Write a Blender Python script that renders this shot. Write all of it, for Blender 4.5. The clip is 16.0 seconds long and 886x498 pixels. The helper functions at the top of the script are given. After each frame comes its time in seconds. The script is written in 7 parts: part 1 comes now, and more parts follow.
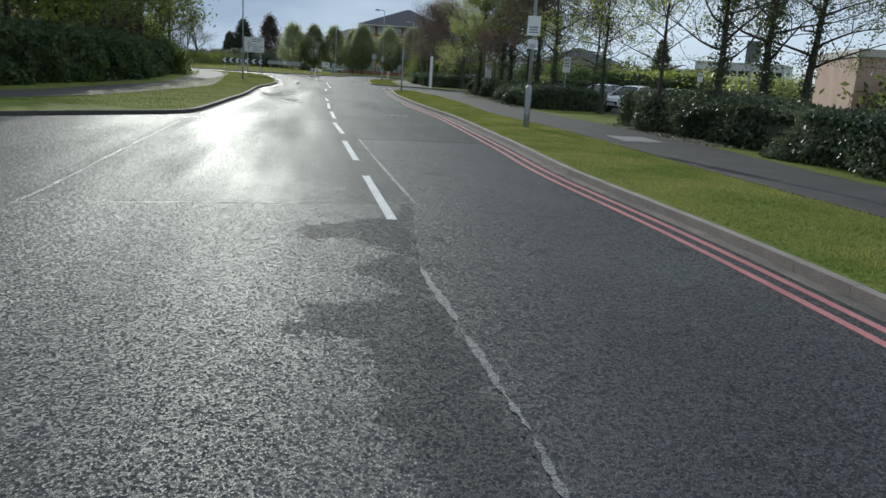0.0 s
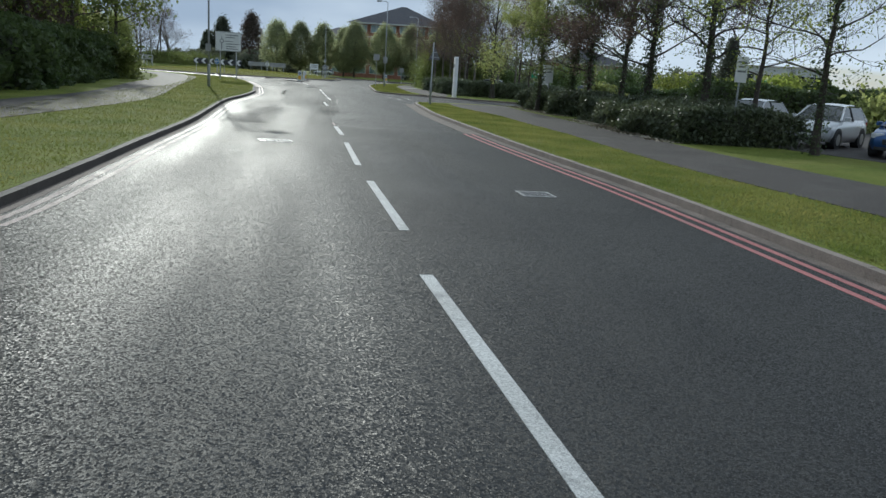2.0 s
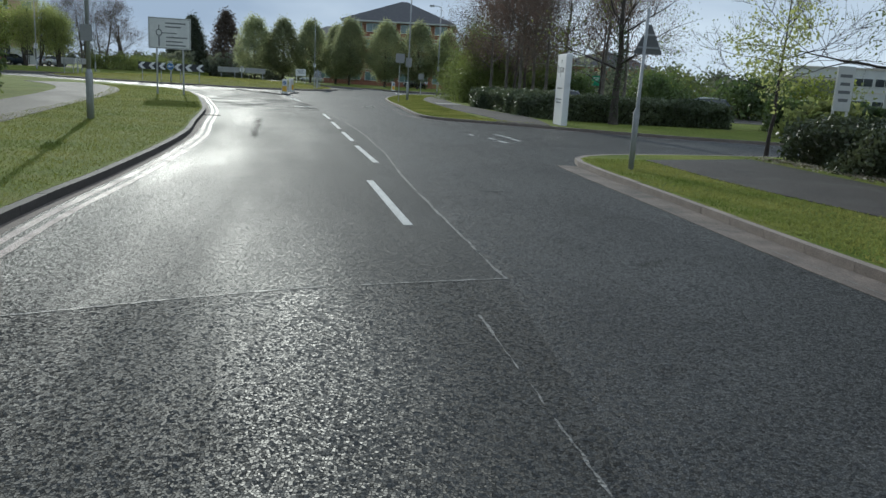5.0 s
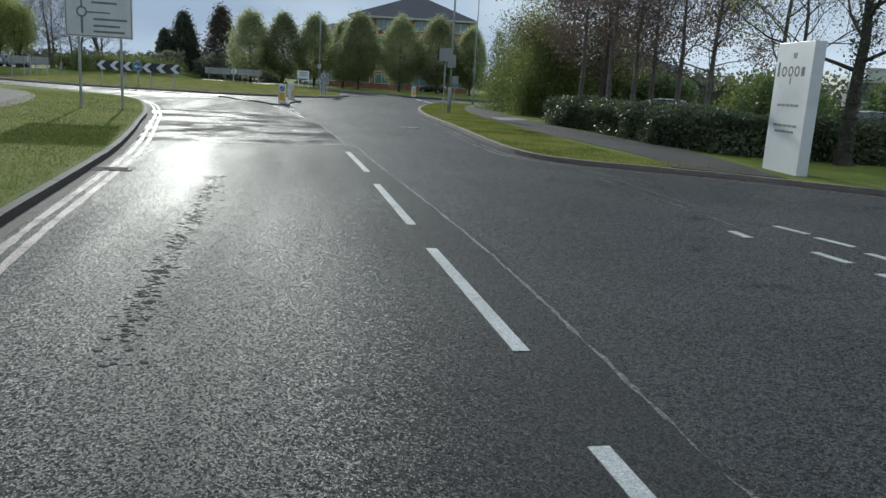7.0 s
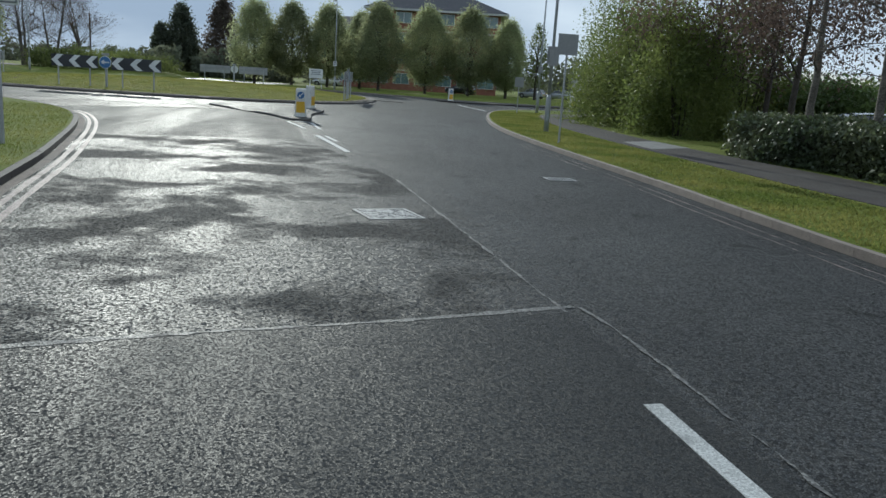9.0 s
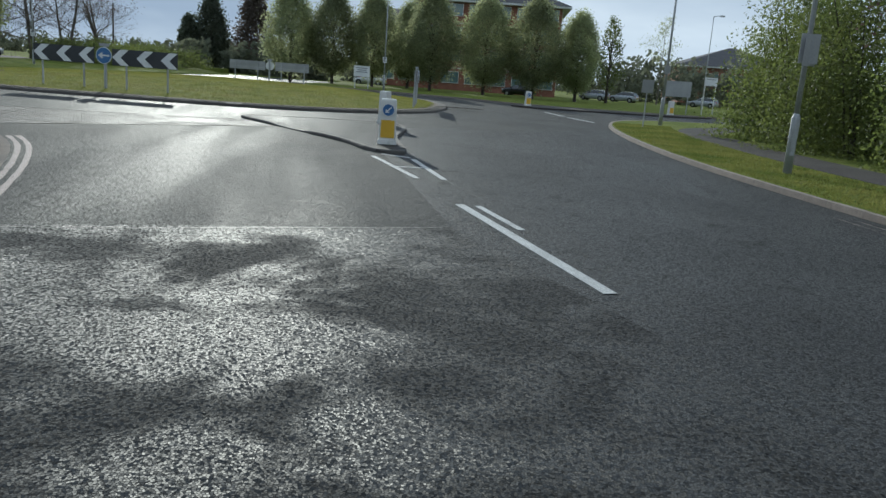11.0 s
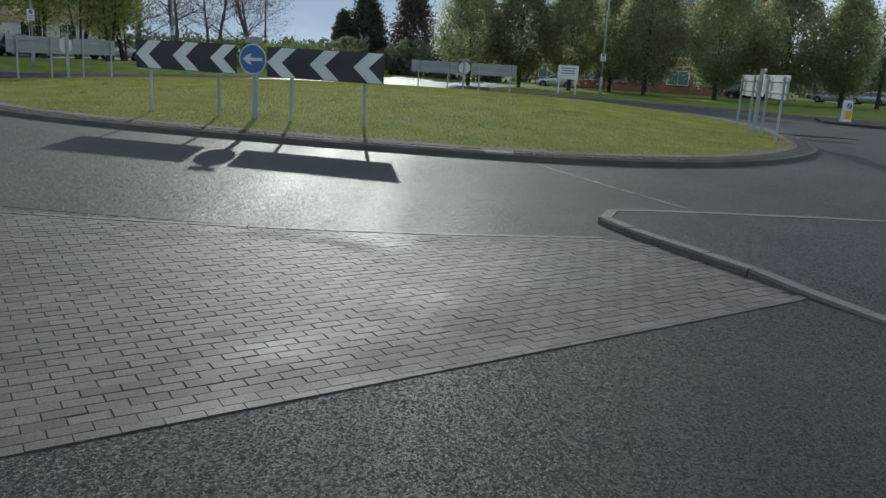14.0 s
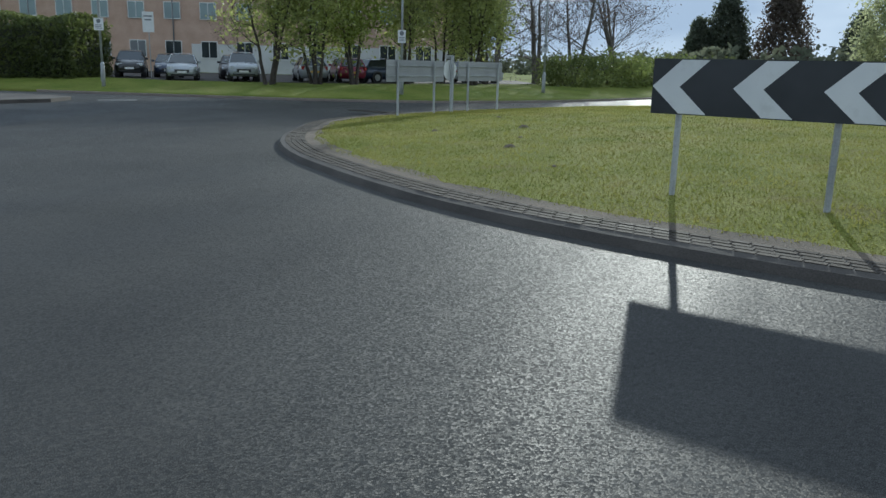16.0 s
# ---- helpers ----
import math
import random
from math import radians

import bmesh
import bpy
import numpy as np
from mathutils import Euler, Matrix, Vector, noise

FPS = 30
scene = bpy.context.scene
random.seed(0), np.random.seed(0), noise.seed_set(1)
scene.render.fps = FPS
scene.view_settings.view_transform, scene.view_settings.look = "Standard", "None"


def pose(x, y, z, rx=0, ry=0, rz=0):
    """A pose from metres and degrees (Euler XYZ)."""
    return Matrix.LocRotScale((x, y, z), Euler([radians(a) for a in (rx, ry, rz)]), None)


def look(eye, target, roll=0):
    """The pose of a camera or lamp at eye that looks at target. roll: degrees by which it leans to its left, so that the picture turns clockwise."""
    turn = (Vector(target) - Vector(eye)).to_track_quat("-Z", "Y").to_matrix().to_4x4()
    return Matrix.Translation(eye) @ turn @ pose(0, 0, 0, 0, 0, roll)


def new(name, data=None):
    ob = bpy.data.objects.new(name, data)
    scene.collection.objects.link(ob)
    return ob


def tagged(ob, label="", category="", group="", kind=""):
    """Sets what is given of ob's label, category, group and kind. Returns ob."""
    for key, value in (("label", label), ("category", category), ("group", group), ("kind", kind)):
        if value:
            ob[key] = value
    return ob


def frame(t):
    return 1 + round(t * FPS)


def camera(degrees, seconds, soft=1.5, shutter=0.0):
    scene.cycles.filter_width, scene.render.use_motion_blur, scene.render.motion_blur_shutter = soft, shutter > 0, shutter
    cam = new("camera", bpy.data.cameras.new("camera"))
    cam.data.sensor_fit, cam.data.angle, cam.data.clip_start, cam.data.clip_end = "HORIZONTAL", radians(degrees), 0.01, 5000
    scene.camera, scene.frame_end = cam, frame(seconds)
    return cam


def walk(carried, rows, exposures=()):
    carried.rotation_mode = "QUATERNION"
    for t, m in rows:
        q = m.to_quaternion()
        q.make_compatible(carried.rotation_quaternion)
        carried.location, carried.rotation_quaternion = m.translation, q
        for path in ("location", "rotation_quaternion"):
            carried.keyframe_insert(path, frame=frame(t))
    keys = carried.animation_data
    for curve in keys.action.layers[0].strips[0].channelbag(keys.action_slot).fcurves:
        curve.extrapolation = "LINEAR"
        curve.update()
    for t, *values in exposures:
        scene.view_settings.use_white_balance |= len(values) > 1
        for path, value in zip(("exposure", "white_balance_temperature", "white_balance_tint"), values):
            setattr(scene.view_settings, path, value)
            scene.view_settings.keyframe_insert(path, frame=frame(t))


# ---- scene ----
cam = camera(58.8, 16.0, soft=1.5)
PATH = [
    (0, (4.551, -3.509, 1.772), (4.42, -1.563, 1.333), 3.5),
    (0.5, (3.252, 1.051, 1.774), (3.131, 2.998, 1.336), 3.8),
    (1, (2.049, 5.443, 1.767), (1.933, 7.391, 1.332), 3.5),
    (1.5, (0.872, 9.755, 1.779), (0.768, 11.705, 1.345), 3.8),
    (2, (-0.312, 14.308, 1.768), (-0.404, 16.259, 1.336), 3.7),
    (2.5, (-1.453, 18.804, 1.776), (-1.537, 20.755, 1.343), 3.5),
    (3, (-2.618, 23.472, 1.759), (-2.694, 25.424, 1.33), 3.3),
    (3.5, (-3.732, 28.012, 1.756), (-3.804, 29.964, 1.327), 3.1),
    (4, (-4.845, 32.428, 1.764), (-4.903, 34.381, 1.339), 3.2),
    (4.2, (-5.374, 34.255, 1.77), (-5.43, 36.209, 1.346), 3.2),
    (6.3, (-9.418, 52.784, 1.776), (-9.466, 54.74, 1.362), 3.4),
    (6.5, (-9.793, 54.353, 1.769), (-9.85, 56.308, 1.35), 3.4),
    (7, (-10.814, 58.051, 1.775), (-10.87, 60.007, 1.361), 3.4),
    (7.5, (-11.885, 61.851, 1.767), (-11.94, 63.806, 1.351), 3.5),
    (8, (-12.999, 65.634, 1.776), (-13.052, 67.589, 1.358), 3.7),
    (8.5, (-14.01, 69.329, 1.776), (-14.066, 71.284, 1.36), 3.7),
    (10.8, (-18.494, 83.022, 1.786), (-18.612, 84.972, 1.359), 4.1),
    (11, (-18.987, 84.284, 1.774), (-19.114, 86.234, 1.346), 4.2),
    (11.5, (-20.212, 87.227, 1.774), (-20.375, 89.173, 1.342), 4.1),
    (12, (-21.51, 90.091, 1.77), (-21.714, 92.032, 1.334), 4.1),
    (12.5, (-22.869, 92.907, 1.734), (-23.121, 94.841, 1.294), 3.7),
    (13, (-24.277, 95.552, 1.75), (-24.582, 97.477, 1.304), 3.6),
    (13.5, (-25.694, 97.895, 1.735), (-26.063, 99.809, 1.286), 3.5),
    (14, (-27.109, 100.091, 1.754), (-27.566, 101.983, 1.297), 3.4),
    (14.5, (-28.669, 102.047, 1.773), (-29.253, 103.902, 1.308), 3.1),
    (15, (-30.489, 104.036, 1.771), (-31.234, 105.83, 1.294), 2.7),
    (15.2, (-31.25, 104.647, 1.795), (-32.066, 106.41, 1.321), 2.5),
    (15.5, (-32.485, 105.703, 1.781), (-33.428, 107.405, 1.32), 2.1),
    (16, (-35.267, 107.552, 1.772), (-36.417, 109.124, 1.317), 1.4),
]
walk(cam, [(t, look(eye, target, roll)) for t, eye, target, roll in PATH], exposures=[(0, -0.22, 5650, 3), (14.0, -0.24, 5600, 2), (15.0, -0.16, 5650, 3), (16, -0.02, 5500, 2)])

# ---------------------------------------------------------------- light
SUN_AZ = math.atan2(-0.36, 0.93)          # from +y towards +x
SUN_EL = radians(16.3)
sun_dir = Vector((math.sin(SUN_AZ) * math.cos(SUN_EL), math.cos(SUN_AZ) * math.cos(SUN_EL), math.sin(SUN_EL)))
sun_data = bpy.data.lights.new("sun", "SUN")
sun_data.energy, sun_data.angle, sun_data.color = 3.4, radians(0.6), (1.0, 0.91, 0.76)
sun = new("sun", sun_data)
sun.matrix_world = look(sun_dir * 300, (0, 0, 0))

world = bpy.data.worlds.new("sky")
scene.world = world
world.use_nodes = True
wt = world.node_tree
for n in list(wt.nodes):
    wt.nodes.remove(n)
w_out = wt.nodes.new("ShaderNodeOutputWorld")
w_bg = wt.nodes.new("ShaderNodeBackground")
w_sky = wt.nodes.new("ShaderNodeTexSky")
w_sky.sky_type, w_sky.sun_disc = "NISHITA", False
w_sky.sun_elevation, w_sky.sun_rotation = SUN_EL, SUN_AZ
w_sky.air_density, w_sky.dust_density, w_sky.ozone_density = 1.2, 0.6, 2.0
w_co = wt.nodes.new("ShaderNodeTexCoord")
w_map = wt.nodes.new("ShaderNodeMapping")
w_map.inputs["Scale"].default_value = (1.0, 1.0, 3.2)
w_map.inputs["Location"].default_value = (0.35, 0.1, 0.0)
w_noise = wt.nodes.new("ShaderNodeTexNoise")
w_noise.inputs["Scale"].default_value, w_noise.inputs["Detail"].default_value = 3.2, 8.0
w_noise.inputs["Roughness"].default_value = 0.55
w_ramp = wt.nodes.new("ShaderNodeValToRGB")
w_ramp.color_ramp.elements[0].position, w_ramp.color_ramp.elements[0].color = 0.22, (0, 0, 0, 1)
w_ramp.color_ramp.elements[1].position, w_ramp.color_ramp.elements[1].color = 0.40, (1, 1, 1, 1)
w_n2 = wt.nodes.new("ShaderNodeTexNoise")
w_n2.inputs["Scale"].default_value, w_n2.inputs["Detail"].default_value = 2.6, 5.0
w_cloud = wt.nodes.new("ShaderNodeValToRGB")
w_cloud.color_ramp.elements[0].position, w_cloud.color_ramp.elements[0].color = 0.34, (5.1, 5.8, 6.9, 1)
w_cloud.color_ramp.elements[1].position, w_cloud.color_ramp.elements[1].color = 0.72, (10.2, 10.5, 10.8, 1)
w_mix = wt.nodes.new("ShaderNodeMix")
w_mix.data_type = "RGBA"
wt.links.new(w_co.outputs["Generated"], w_map.inputs["Vector"])
wt.links.new(w_map.outputs["Vector"], w_noise.inputs["Vector"])
wt.links.new(w_map.outputs["Vector"], w_n2.inputs["Vector"])
w_xyz = wt.nodes.new("ShaderNodeSeparateXYZ")
wt.links.new(w_co.outputs["Generated"], w_xyz.inputs["Vector"])
w_east = wt.nodes.new("ShaderNodeMapRange")
w_east.inputs["From Min"].default_value, w_east.inputs["From Max"].default_value = -0.15, 0.55
w_east.inputs["To Min"].default_value, w_east.inputs["To Max"].default_value = 0.05, -0.08
wt.links.new(w_xyz.outputs["X"], w_east.inputs["Value"])
w_cover = wt.nodes.new("ShaderNodeMath")
w_cover.operation = "ADD"
wt.links.new(w_noise.outputs["Fac"], w_cover.inputs[0])
wt.links.new(w_east.outputs["Result"], w_cover.inputs[1])
wt.links.new(w_cover.outputs["Value"], w_ramp.inputs["Fac"])
w_bright = wt.nodes.new("ShaderNodeMath")
w_bright.operation = "SUBTRACT"
wt.links.new(w_n2.outputs["Fac"], w_bright.inputs[0])
wt.links.new(w_east.outputs["Result"], w_bright.inputs[1])
wt.links.new(w_bright.outputs["Value"], w_cloud.inputs["Fac"])
wt.links.new(w_ramp.outputs["Color"], w_mix.inputs["Factor"])
wt.links.new(w_sky.outputs["Color"], w_mix.inputs["A"])
wt.links.new(w_cloud.outputs["Color"], w_mix.inputs["B"])
wt.links.new(w_mix.outputs["Result"], w_bg.inputs["Color"])
w_bg.inputs["Strength"].default_value = 0.09
wt.links.new(w_bg.outputs["Background"], w_out.inputs["Surface"])

# ---------------------------------------------------------------- materials
def material(name, dark, light, rough=0.8, rough2=None, scale=3.0, grain=60.0, bump=0.2, metal=0.0, spec=0.5,
             speckle=0.0, coords="Object", vary=0.0, stain=None, bump_scale=None, trans=0.0, cells=False, through_gain=1.0):
    """A two-scale procedural surface: broad stains between two colours, a fine grain, bump and uneven gloss."""
    m = bpy.data.materials.new(name)
    m.use_nodes = True
    nt = m.node_tree
    p = nt.nodes["Principled BSDF"]
    L = nt.links.new
    co = nt.nodes.new("ShaderNodeTexCoord")
    big = nt.nodes.new("ShaderNodeTexNoise")
    big.inputs["Scale"].default_value, big.inputs["Detail"].default_value = scale, 6.0
    L(co.outputs[coords], big.inputs["Vector"])
    mix = nt.nodes.new("ShaderNodeMix")
    mix.data_type = "RGBA"
    mix.inputs["A"].default_value, mix.inputs["B"].default_value = (*dark, 1), (*light, 1)
    ramp = nt.nodes.new("ShaderNodeMapRange")
    ramp.inputs["From Min"].default_value, ramp.inputs["From Max"].default_value = 0.32, 0.68
    L(big.outputs["Fac"], ramp.inputs["Value"])
    L(ramp.outputs["Result"], mix.inputs["Factor"])
    colour = mix.outputs["Result"]
    fine = nt.nodes.new("ShaderNodeTexVoronoi" if cells else "ShaderNodeTexNoise")
    fine.inputs["Scale"].default_value = grain
    L(co.outputs[coords], fine.inputs["Vector"])
    fine_fac = fine.outputs["Distance"] if cells else fine.outputs["Fac"]
    if speckle:
        if cells:
            src = nt.nodes.new("ShaderNodeSeparateColor")
            L(fine.outputs["Color"], src.inputs["Color"])
            val = src.outputs["Red"]
        else:
            val = fine_fac
        mr = nt.nodes.new("ShaderNodeMapRange")
        mr.inputs["From Min"].default_value, mr.inputs["From Max"].default_value = (0.0, 1.0) if cells else (0.3, 0.7)
        mr.inputs["To Min"].default_value, mr.inputs["To Max"].default_value = 1 - speckle, 1 + speckle
        L(val, mr.inputs["Value"])
        mul = nt.nodes.new("ShaderNodeVectorMath")
        mul.operation = "SCALE"
        L(colour, mul.inputs[0])
        L(mr.outputs["Result"], mul.inputs["Scale"])
        colour = mul.outputs["Vector"]
    if vary:
        info = nt.nodes.new("ShaderNodeObjectInfo")
        geo = nt.nodes.new("ShaderNodeNewGeometry")
        add = nt.nodes.new("ShaderNodeMath")
        add.operation = "ADD"
        L(info.outputs["Random"], add.inputs[0])
        L(geo.outputs["Random Per Island"], add.inputs[1])
        mr2 = nt.nodes.new("ShaderNodeMapRange")
        mr2.inputs["From Max"].default_value = 2.0
        mr2.inputs["To Min"].default_value, mr2.inputs["To Max"].default_value = 1 - vary, 1 + vary
        L(add.outputs["Value"], mr2.inputs["Value"])
        mul2 = nt.nodes.new("ShaderNodeVectorMath")
        mul2.operation = "SCALE"
        L(colour, mul2.inputs[0])
        L(mr2.outputs["Result"], mul2.inputs["Scale"])
        colour = mul2.outputs["Vector"]
    if stain:
        st = nt.nodes.new("ShaderNodeTexNoise")
        st.inputs["Scale"].default_value, st.inputs["Detail"].default_value = stain[0], 9.0
        st.inputs["Roughness"].default_value = 0.7
        L(co.outputs[coords], st.inputs["Vector"])
        sr = nt.nodes.new("ShaderNodeMapRange")
        sr.inputs["From Min"].default_value, sr.inputs["From Max"].default_value = 0.52, 0.66
        sr.inputs["To Max"].default_value = stain[2]
        L(st.outputs["Fac"], sr.inputs["Value"])
        smix = nt.nodes.new("ShaderNodeMix")
        smix.data_type = "RGBA"
        L(sr.outputs["Result"], smix.inputs["Factor"])
        L(colour, smix.inputs["A"])
        smix.inputs["B"].default_value = (*stain[1], 1)
        colour = smix.outputs["Result"]
    L(colour, p.inputs["Base Color"])
    if rough2 is not None:
        rr = nt.nodes.new("ShaderNodeMapRange")
        rr.inputs["From Min"].default_value, rr.inputs["From Max"].default_value = 0.35, 0.65
        rr.inputs["To Min"].default_value, rr.inputs["To Max"].default_value = rough, rough2
        L(big.outputs["Fac"], rr.inputs["Value"])
        L(rr.outputs["Result"], p.inputs["Roughness"])
    else:
        p.inputs["Roughness"].default_value = rough
    p.inputs["Metallic"].default_value = metal
    p.inputs["Specular IOR Level"].default_value = spec
    if bump:
        b = nt.nodes.new("ShaderNodeBump")
        b.inputs["Strength"].default_value, b.inputs["Distance"].default_value = bump, bump_scale or 0.01
        L(fine_fac, b.inputs["Height"])
        L(b.outputs["Normal"], p.inputs["Normal"])
    if trans:
        tr = nt.nodes.new("ShaderNodeBsdfTranslucent")
        gain = nt.nodes.new("ShaderNodeVectorMath")
        gain.operation = "SCALE"
        gain.inputs["Scale"].default_value = through_gain
        L(colour, gain.inputs[0])
        L(gain.outputs["Vector"], tr.inputs["Color"])
        ms = nt.nodes.new("ShaderNodeMixShader")
        ms.inputs[0].default_value = trans
        L(p.outputs[0], ms.inputs[1])
        L(tr.outputs[0], ms.inputs[2])
        L(ms.outputs[0], nt.nodes["Material Output"].inputs["Surface"])
    return m


def glass(name, tint=(0.6, 0.7, 0.7)):
    m = bpy.data.materials.new(name)
    m.use_nodes = True
    p = m.node_tree.nodes["Principled BSDF"]
    p.inputs["Base Color"].default_value = (*tint, 1)
    p.inputs["Roughness"].default_value = 0.06
    p.inputs["IOR"].default_value = 1.5
    p.inputs["Transmission Weight"].default_value = 0.5
    return m


def asphalt(name, dark, light, stone, tilt, wet, dry, patch, cover, dull=0.8, gap=0.3, spec=0.5, contrast=0.75, lanes=0.5):
    """Rolled asphalt: single stones with tilted faces and dark gaps between them, worn wheel lanes, and ragged matt patches.
    stone: size in metres; wet, dry: roughness in the worn lanes and beside them; patch: size of the matt patches in metres; cover: how much of the road they take."""
    m = bpy.data.materials.new(name)
    m.use_nodes = True
    nt = m.node_tree
    p, L = nt.nodes["Principled BSDF"], nt.links.new
    co = nt.nodes.new("ShaderNodeTexCoord").outputs["Object"]

    def node(kind, **settings):
        n = nt.nodes.new("ShaderNode" + kind)
        for key, value in settings.items():
            n.inputs[key].default_value = value
        return n

    def ranged(value, a, b, c, d):
        n = node("MapRange", **{"From Min": a, "From Max": b, "To Min": c, "To Max": d})
        L(value, n.inputs["Value"])
        return n.outputs["Result"]

    def times(a, b):
        n = nt.nodes.new("ShaderNodeMath")
        n.operation = "MULTIPLY"
        L(a, n.inputs[0])
        L(b, n.inputs[1])
        return n.outputs["Value"]

    def blend(factor, a, b):
        n = nt.nodes.new("ShaderNodeMix")
        L(factor, n.inputs[0])
        for socket, v in ((2, a), (3, b)):
            if isinstance(v, float):
                n.inputs[socket].default_value = v
            else:
                L(v, n.inputs[socket])
        return n.outputs[0]

    cells = node("TexVoronoi", Scale=1 / stone)
    cells.voronoi_dimensions = "2D"
    rims = node("TexVoronoi", Scale=1 / stone)
    rims.voronoi_dimensions, rims.feature = "2D", "DISTANCE_TO_EDGE"
    L(co, cells.inputs["Vector"])
    L(co, rims.inputs["Vector"])
    split = nt.nodes.new("ShaderNodeSeparateColor")
    L(cells.outputs["Color"], split.inputs["Color"])
    open_stone = ranged(rims.outputs["Distance"], 0.02, 0.16, 0.0, 1.0)
    # broad colour, worn lanes along the road, matt patches
    big = node("TexNoise", Scale=0.35, Detail=5.0)
    L(co, big.inputs["Vector"])
    along = nt.nodes.new("ShaderNodeMapping")
    along.vector_type = "TEXTURE"
    along.inputs["Rotation"].default_value = (0, 0, radians(14))
    along.inputs["Scale"].default_value = (1, 9, 1)
    L(co, along.inputs["Vector"])
    lane = node("TexNoise", Scale=0.75, Detail=3.0)
    L(along.outputs["Vector"], lane.inputs["Vector"])
    lane_fac = ranged(lane.outputs["Fac"], 0.36, 0.64, 0.0, 1.0)
    spots = node("TexNoise", Scale=1.0 / patch, Detail=7.0, Roughness=0.62, Distortion=0.35)
    L(co, spots.inputs["Vector"])
    matt = ranged(spots.outputs["Fac"], 0.60 - 0.3 * cover, 0.70 - 0.3 * cover, 0.0, 1.0)
    tone = nt.nodes.new("ShaderNodeMix")
    tone.data_type = "RGBA"
    tone.inputs["A"].default_value, tone.inputs["B"].default_value = (*dark, 1), (*light, 1)
    L(ranged(big.outputs["Fac"], 0.32, 0.68, 0.0, 1.0), tone.inputs["Factor"])
    shade = times(ranged(split.outputs["Red"], 0.0, 1.0, 1 - contrast, 1 + contrast), ranged(open_stone, 0.0, 1.0, gap, 1.0))
    shade = times(shade, ranged(lane_fac, 0.0, 1.0, 1 - 0.12 * lanes, 1 + 0.12 * lanes))
    shade = times(shade, ranged(matt, 0.0, 1.0, 1.0, 0.96))
    scale = nt.nodes.new("ShaderNodeVectorMath")
    scale.operation = "SCALE"
    L(tone.outputs["Result"], scale.inputs[0])
    L(shade, scale.inputs["Scale"])
    L(scale.outputs["Vector"], p.inputs["Base Color"])
    rough = blend(lane_fac, wet + (dry - wet) * (0.5 - 0.5 * lanes), dry - (dry - wet) * (0.5 - 0.5 * lanes))
    rough = blend(matt, rough, dull)
    L(blend(open_stone, 0.95, rough), p.inputs["Roughness"])
    L(times(ranged(open_stone, 0.0, 1.0, 0.12 * spec, spec), ranged(matt, 0.0, 1.0, 1.0, 0.5)), p.inputs["Specular IOR Level"])
    # every stone's face leans its own way
    off = nt.nodes.new("ShaderNodeVectorMath")
    off.operation = "SUBTRACT"
    L(cells.outputs["Color"], off.inputs[0])
    off.inputs[1].default_value = (0.5, 0.5, 0.5)
    lean = nt.nodes.new("ShaderNodeVectorMath")
    lean.operation = "MULTIPLY"
    L(off.outputs["Vector"], lean.inputs[0])
    lean.inputs[1].default_value = (tilt, tilt, 0.0)
    up = nt.nodes.new("ShaderNodeVectorMath")
    L(lean.outputs["Vector"], up.inputs[0])
    L(nt.nodes.new("ShaderNodeNewGeometry").outputs["Normal"], up.inputs[1])
    unit = nt.nodes.new("ShaderNodeVectorMath")
    unit.operation = "NORMALIZE"
    L(up.outputs["Vector"], unit.inputs[0])
    L(unit.outputs["Vector"], p.inputs["Normal"])
    return m


ASPHALT_COARSE = asphalt("coarse_asphalt", (0.041, 0.041, 0.041), (0.066, 0.066, 0.065), 0.017, 0.62, 0.48, 0.66, 0.7, 0.0, 0.80, 0.45, 0.28, 0.72)
ASPHALT_PATCHED = asphalt("patched_asphalt", (0.036, 0.036, 0.036), (0.058, 0.058, 0.057), 0.016, 0.70, 0.48, 0.66, 1.8, 0.42, 0.86, 0.55, 0.34, 0.68)
# Worn asphalt at the start; part of its sun sheen is in the paler colour.
ASPHALT_START = asphalt("sheen_worn_asphalt", (0.048, 0.048, 0.047), (0.073, 0.073, 0.071), 0.014, 0.64, 0.52, 0.68, 1.3, -0.4, 0.86, 0.7, 0.27, 0.42)
ASPHALT_DULL = asphalt("dull_asphalt", (0.038, 0.038, 0.038), (0.060, 0.060, 0.059), 0.015, 0.62, 0.62, 0.78, 1.3, -0.4, 0.88, 0.6, 0.17, 0.55)
ASPHALT_ROUGH = asphalt("rough_asphalt", (0.036, 0.036, 0.036), (0.060, 0.060, 0.058), 0.017, 0.60, 0.50, 0.80, 2.4, -0.1, 0.84, 0.45, 0.23, 0.72, 1.0)
ASPHALT_FINE = asphalt("fine_asphalt", (0.041, 0.041, 0.041), (0.058, 0.058, 0.056), 0.0115, 0.57, 0.50, 0.66, 1.6, -0.4, 0.74, 0.7, 0.17, 0.36, 1.0)
ASPHALT_ENTRY = asphalt("entry_asphalt", (0.041, 0.041, 0.041), (0.058, 0.058, 0.056), 0.0115, 0.60, 0.58, 0.72, 1.6, -0.4, 0.76, 0.7, 0.13, 0.36, 1.0)
ASPHALT_RING = asphalt("worn_ring_asphalt", (0.050, 0.049, 0.047), (0.073, 0.071, 0.067), 0.013, 0.38, 0.52, 0.64, 1.6, -0.4, 0.72, 0.78, 0.15, 0.30, 1.0)
ASPHALT_PATH = material("path_asphalt", (0.048, 0.042, 0.039), (0.078, 0.069, 0.064), 0.78, 0.88, 0.6, 90, 0.5, spec=0.25, speckle=0.5,
                        cells=True, stain=(0.8, (0.11, 0.105, 0.095), 0.45), bump_scale=0.006)
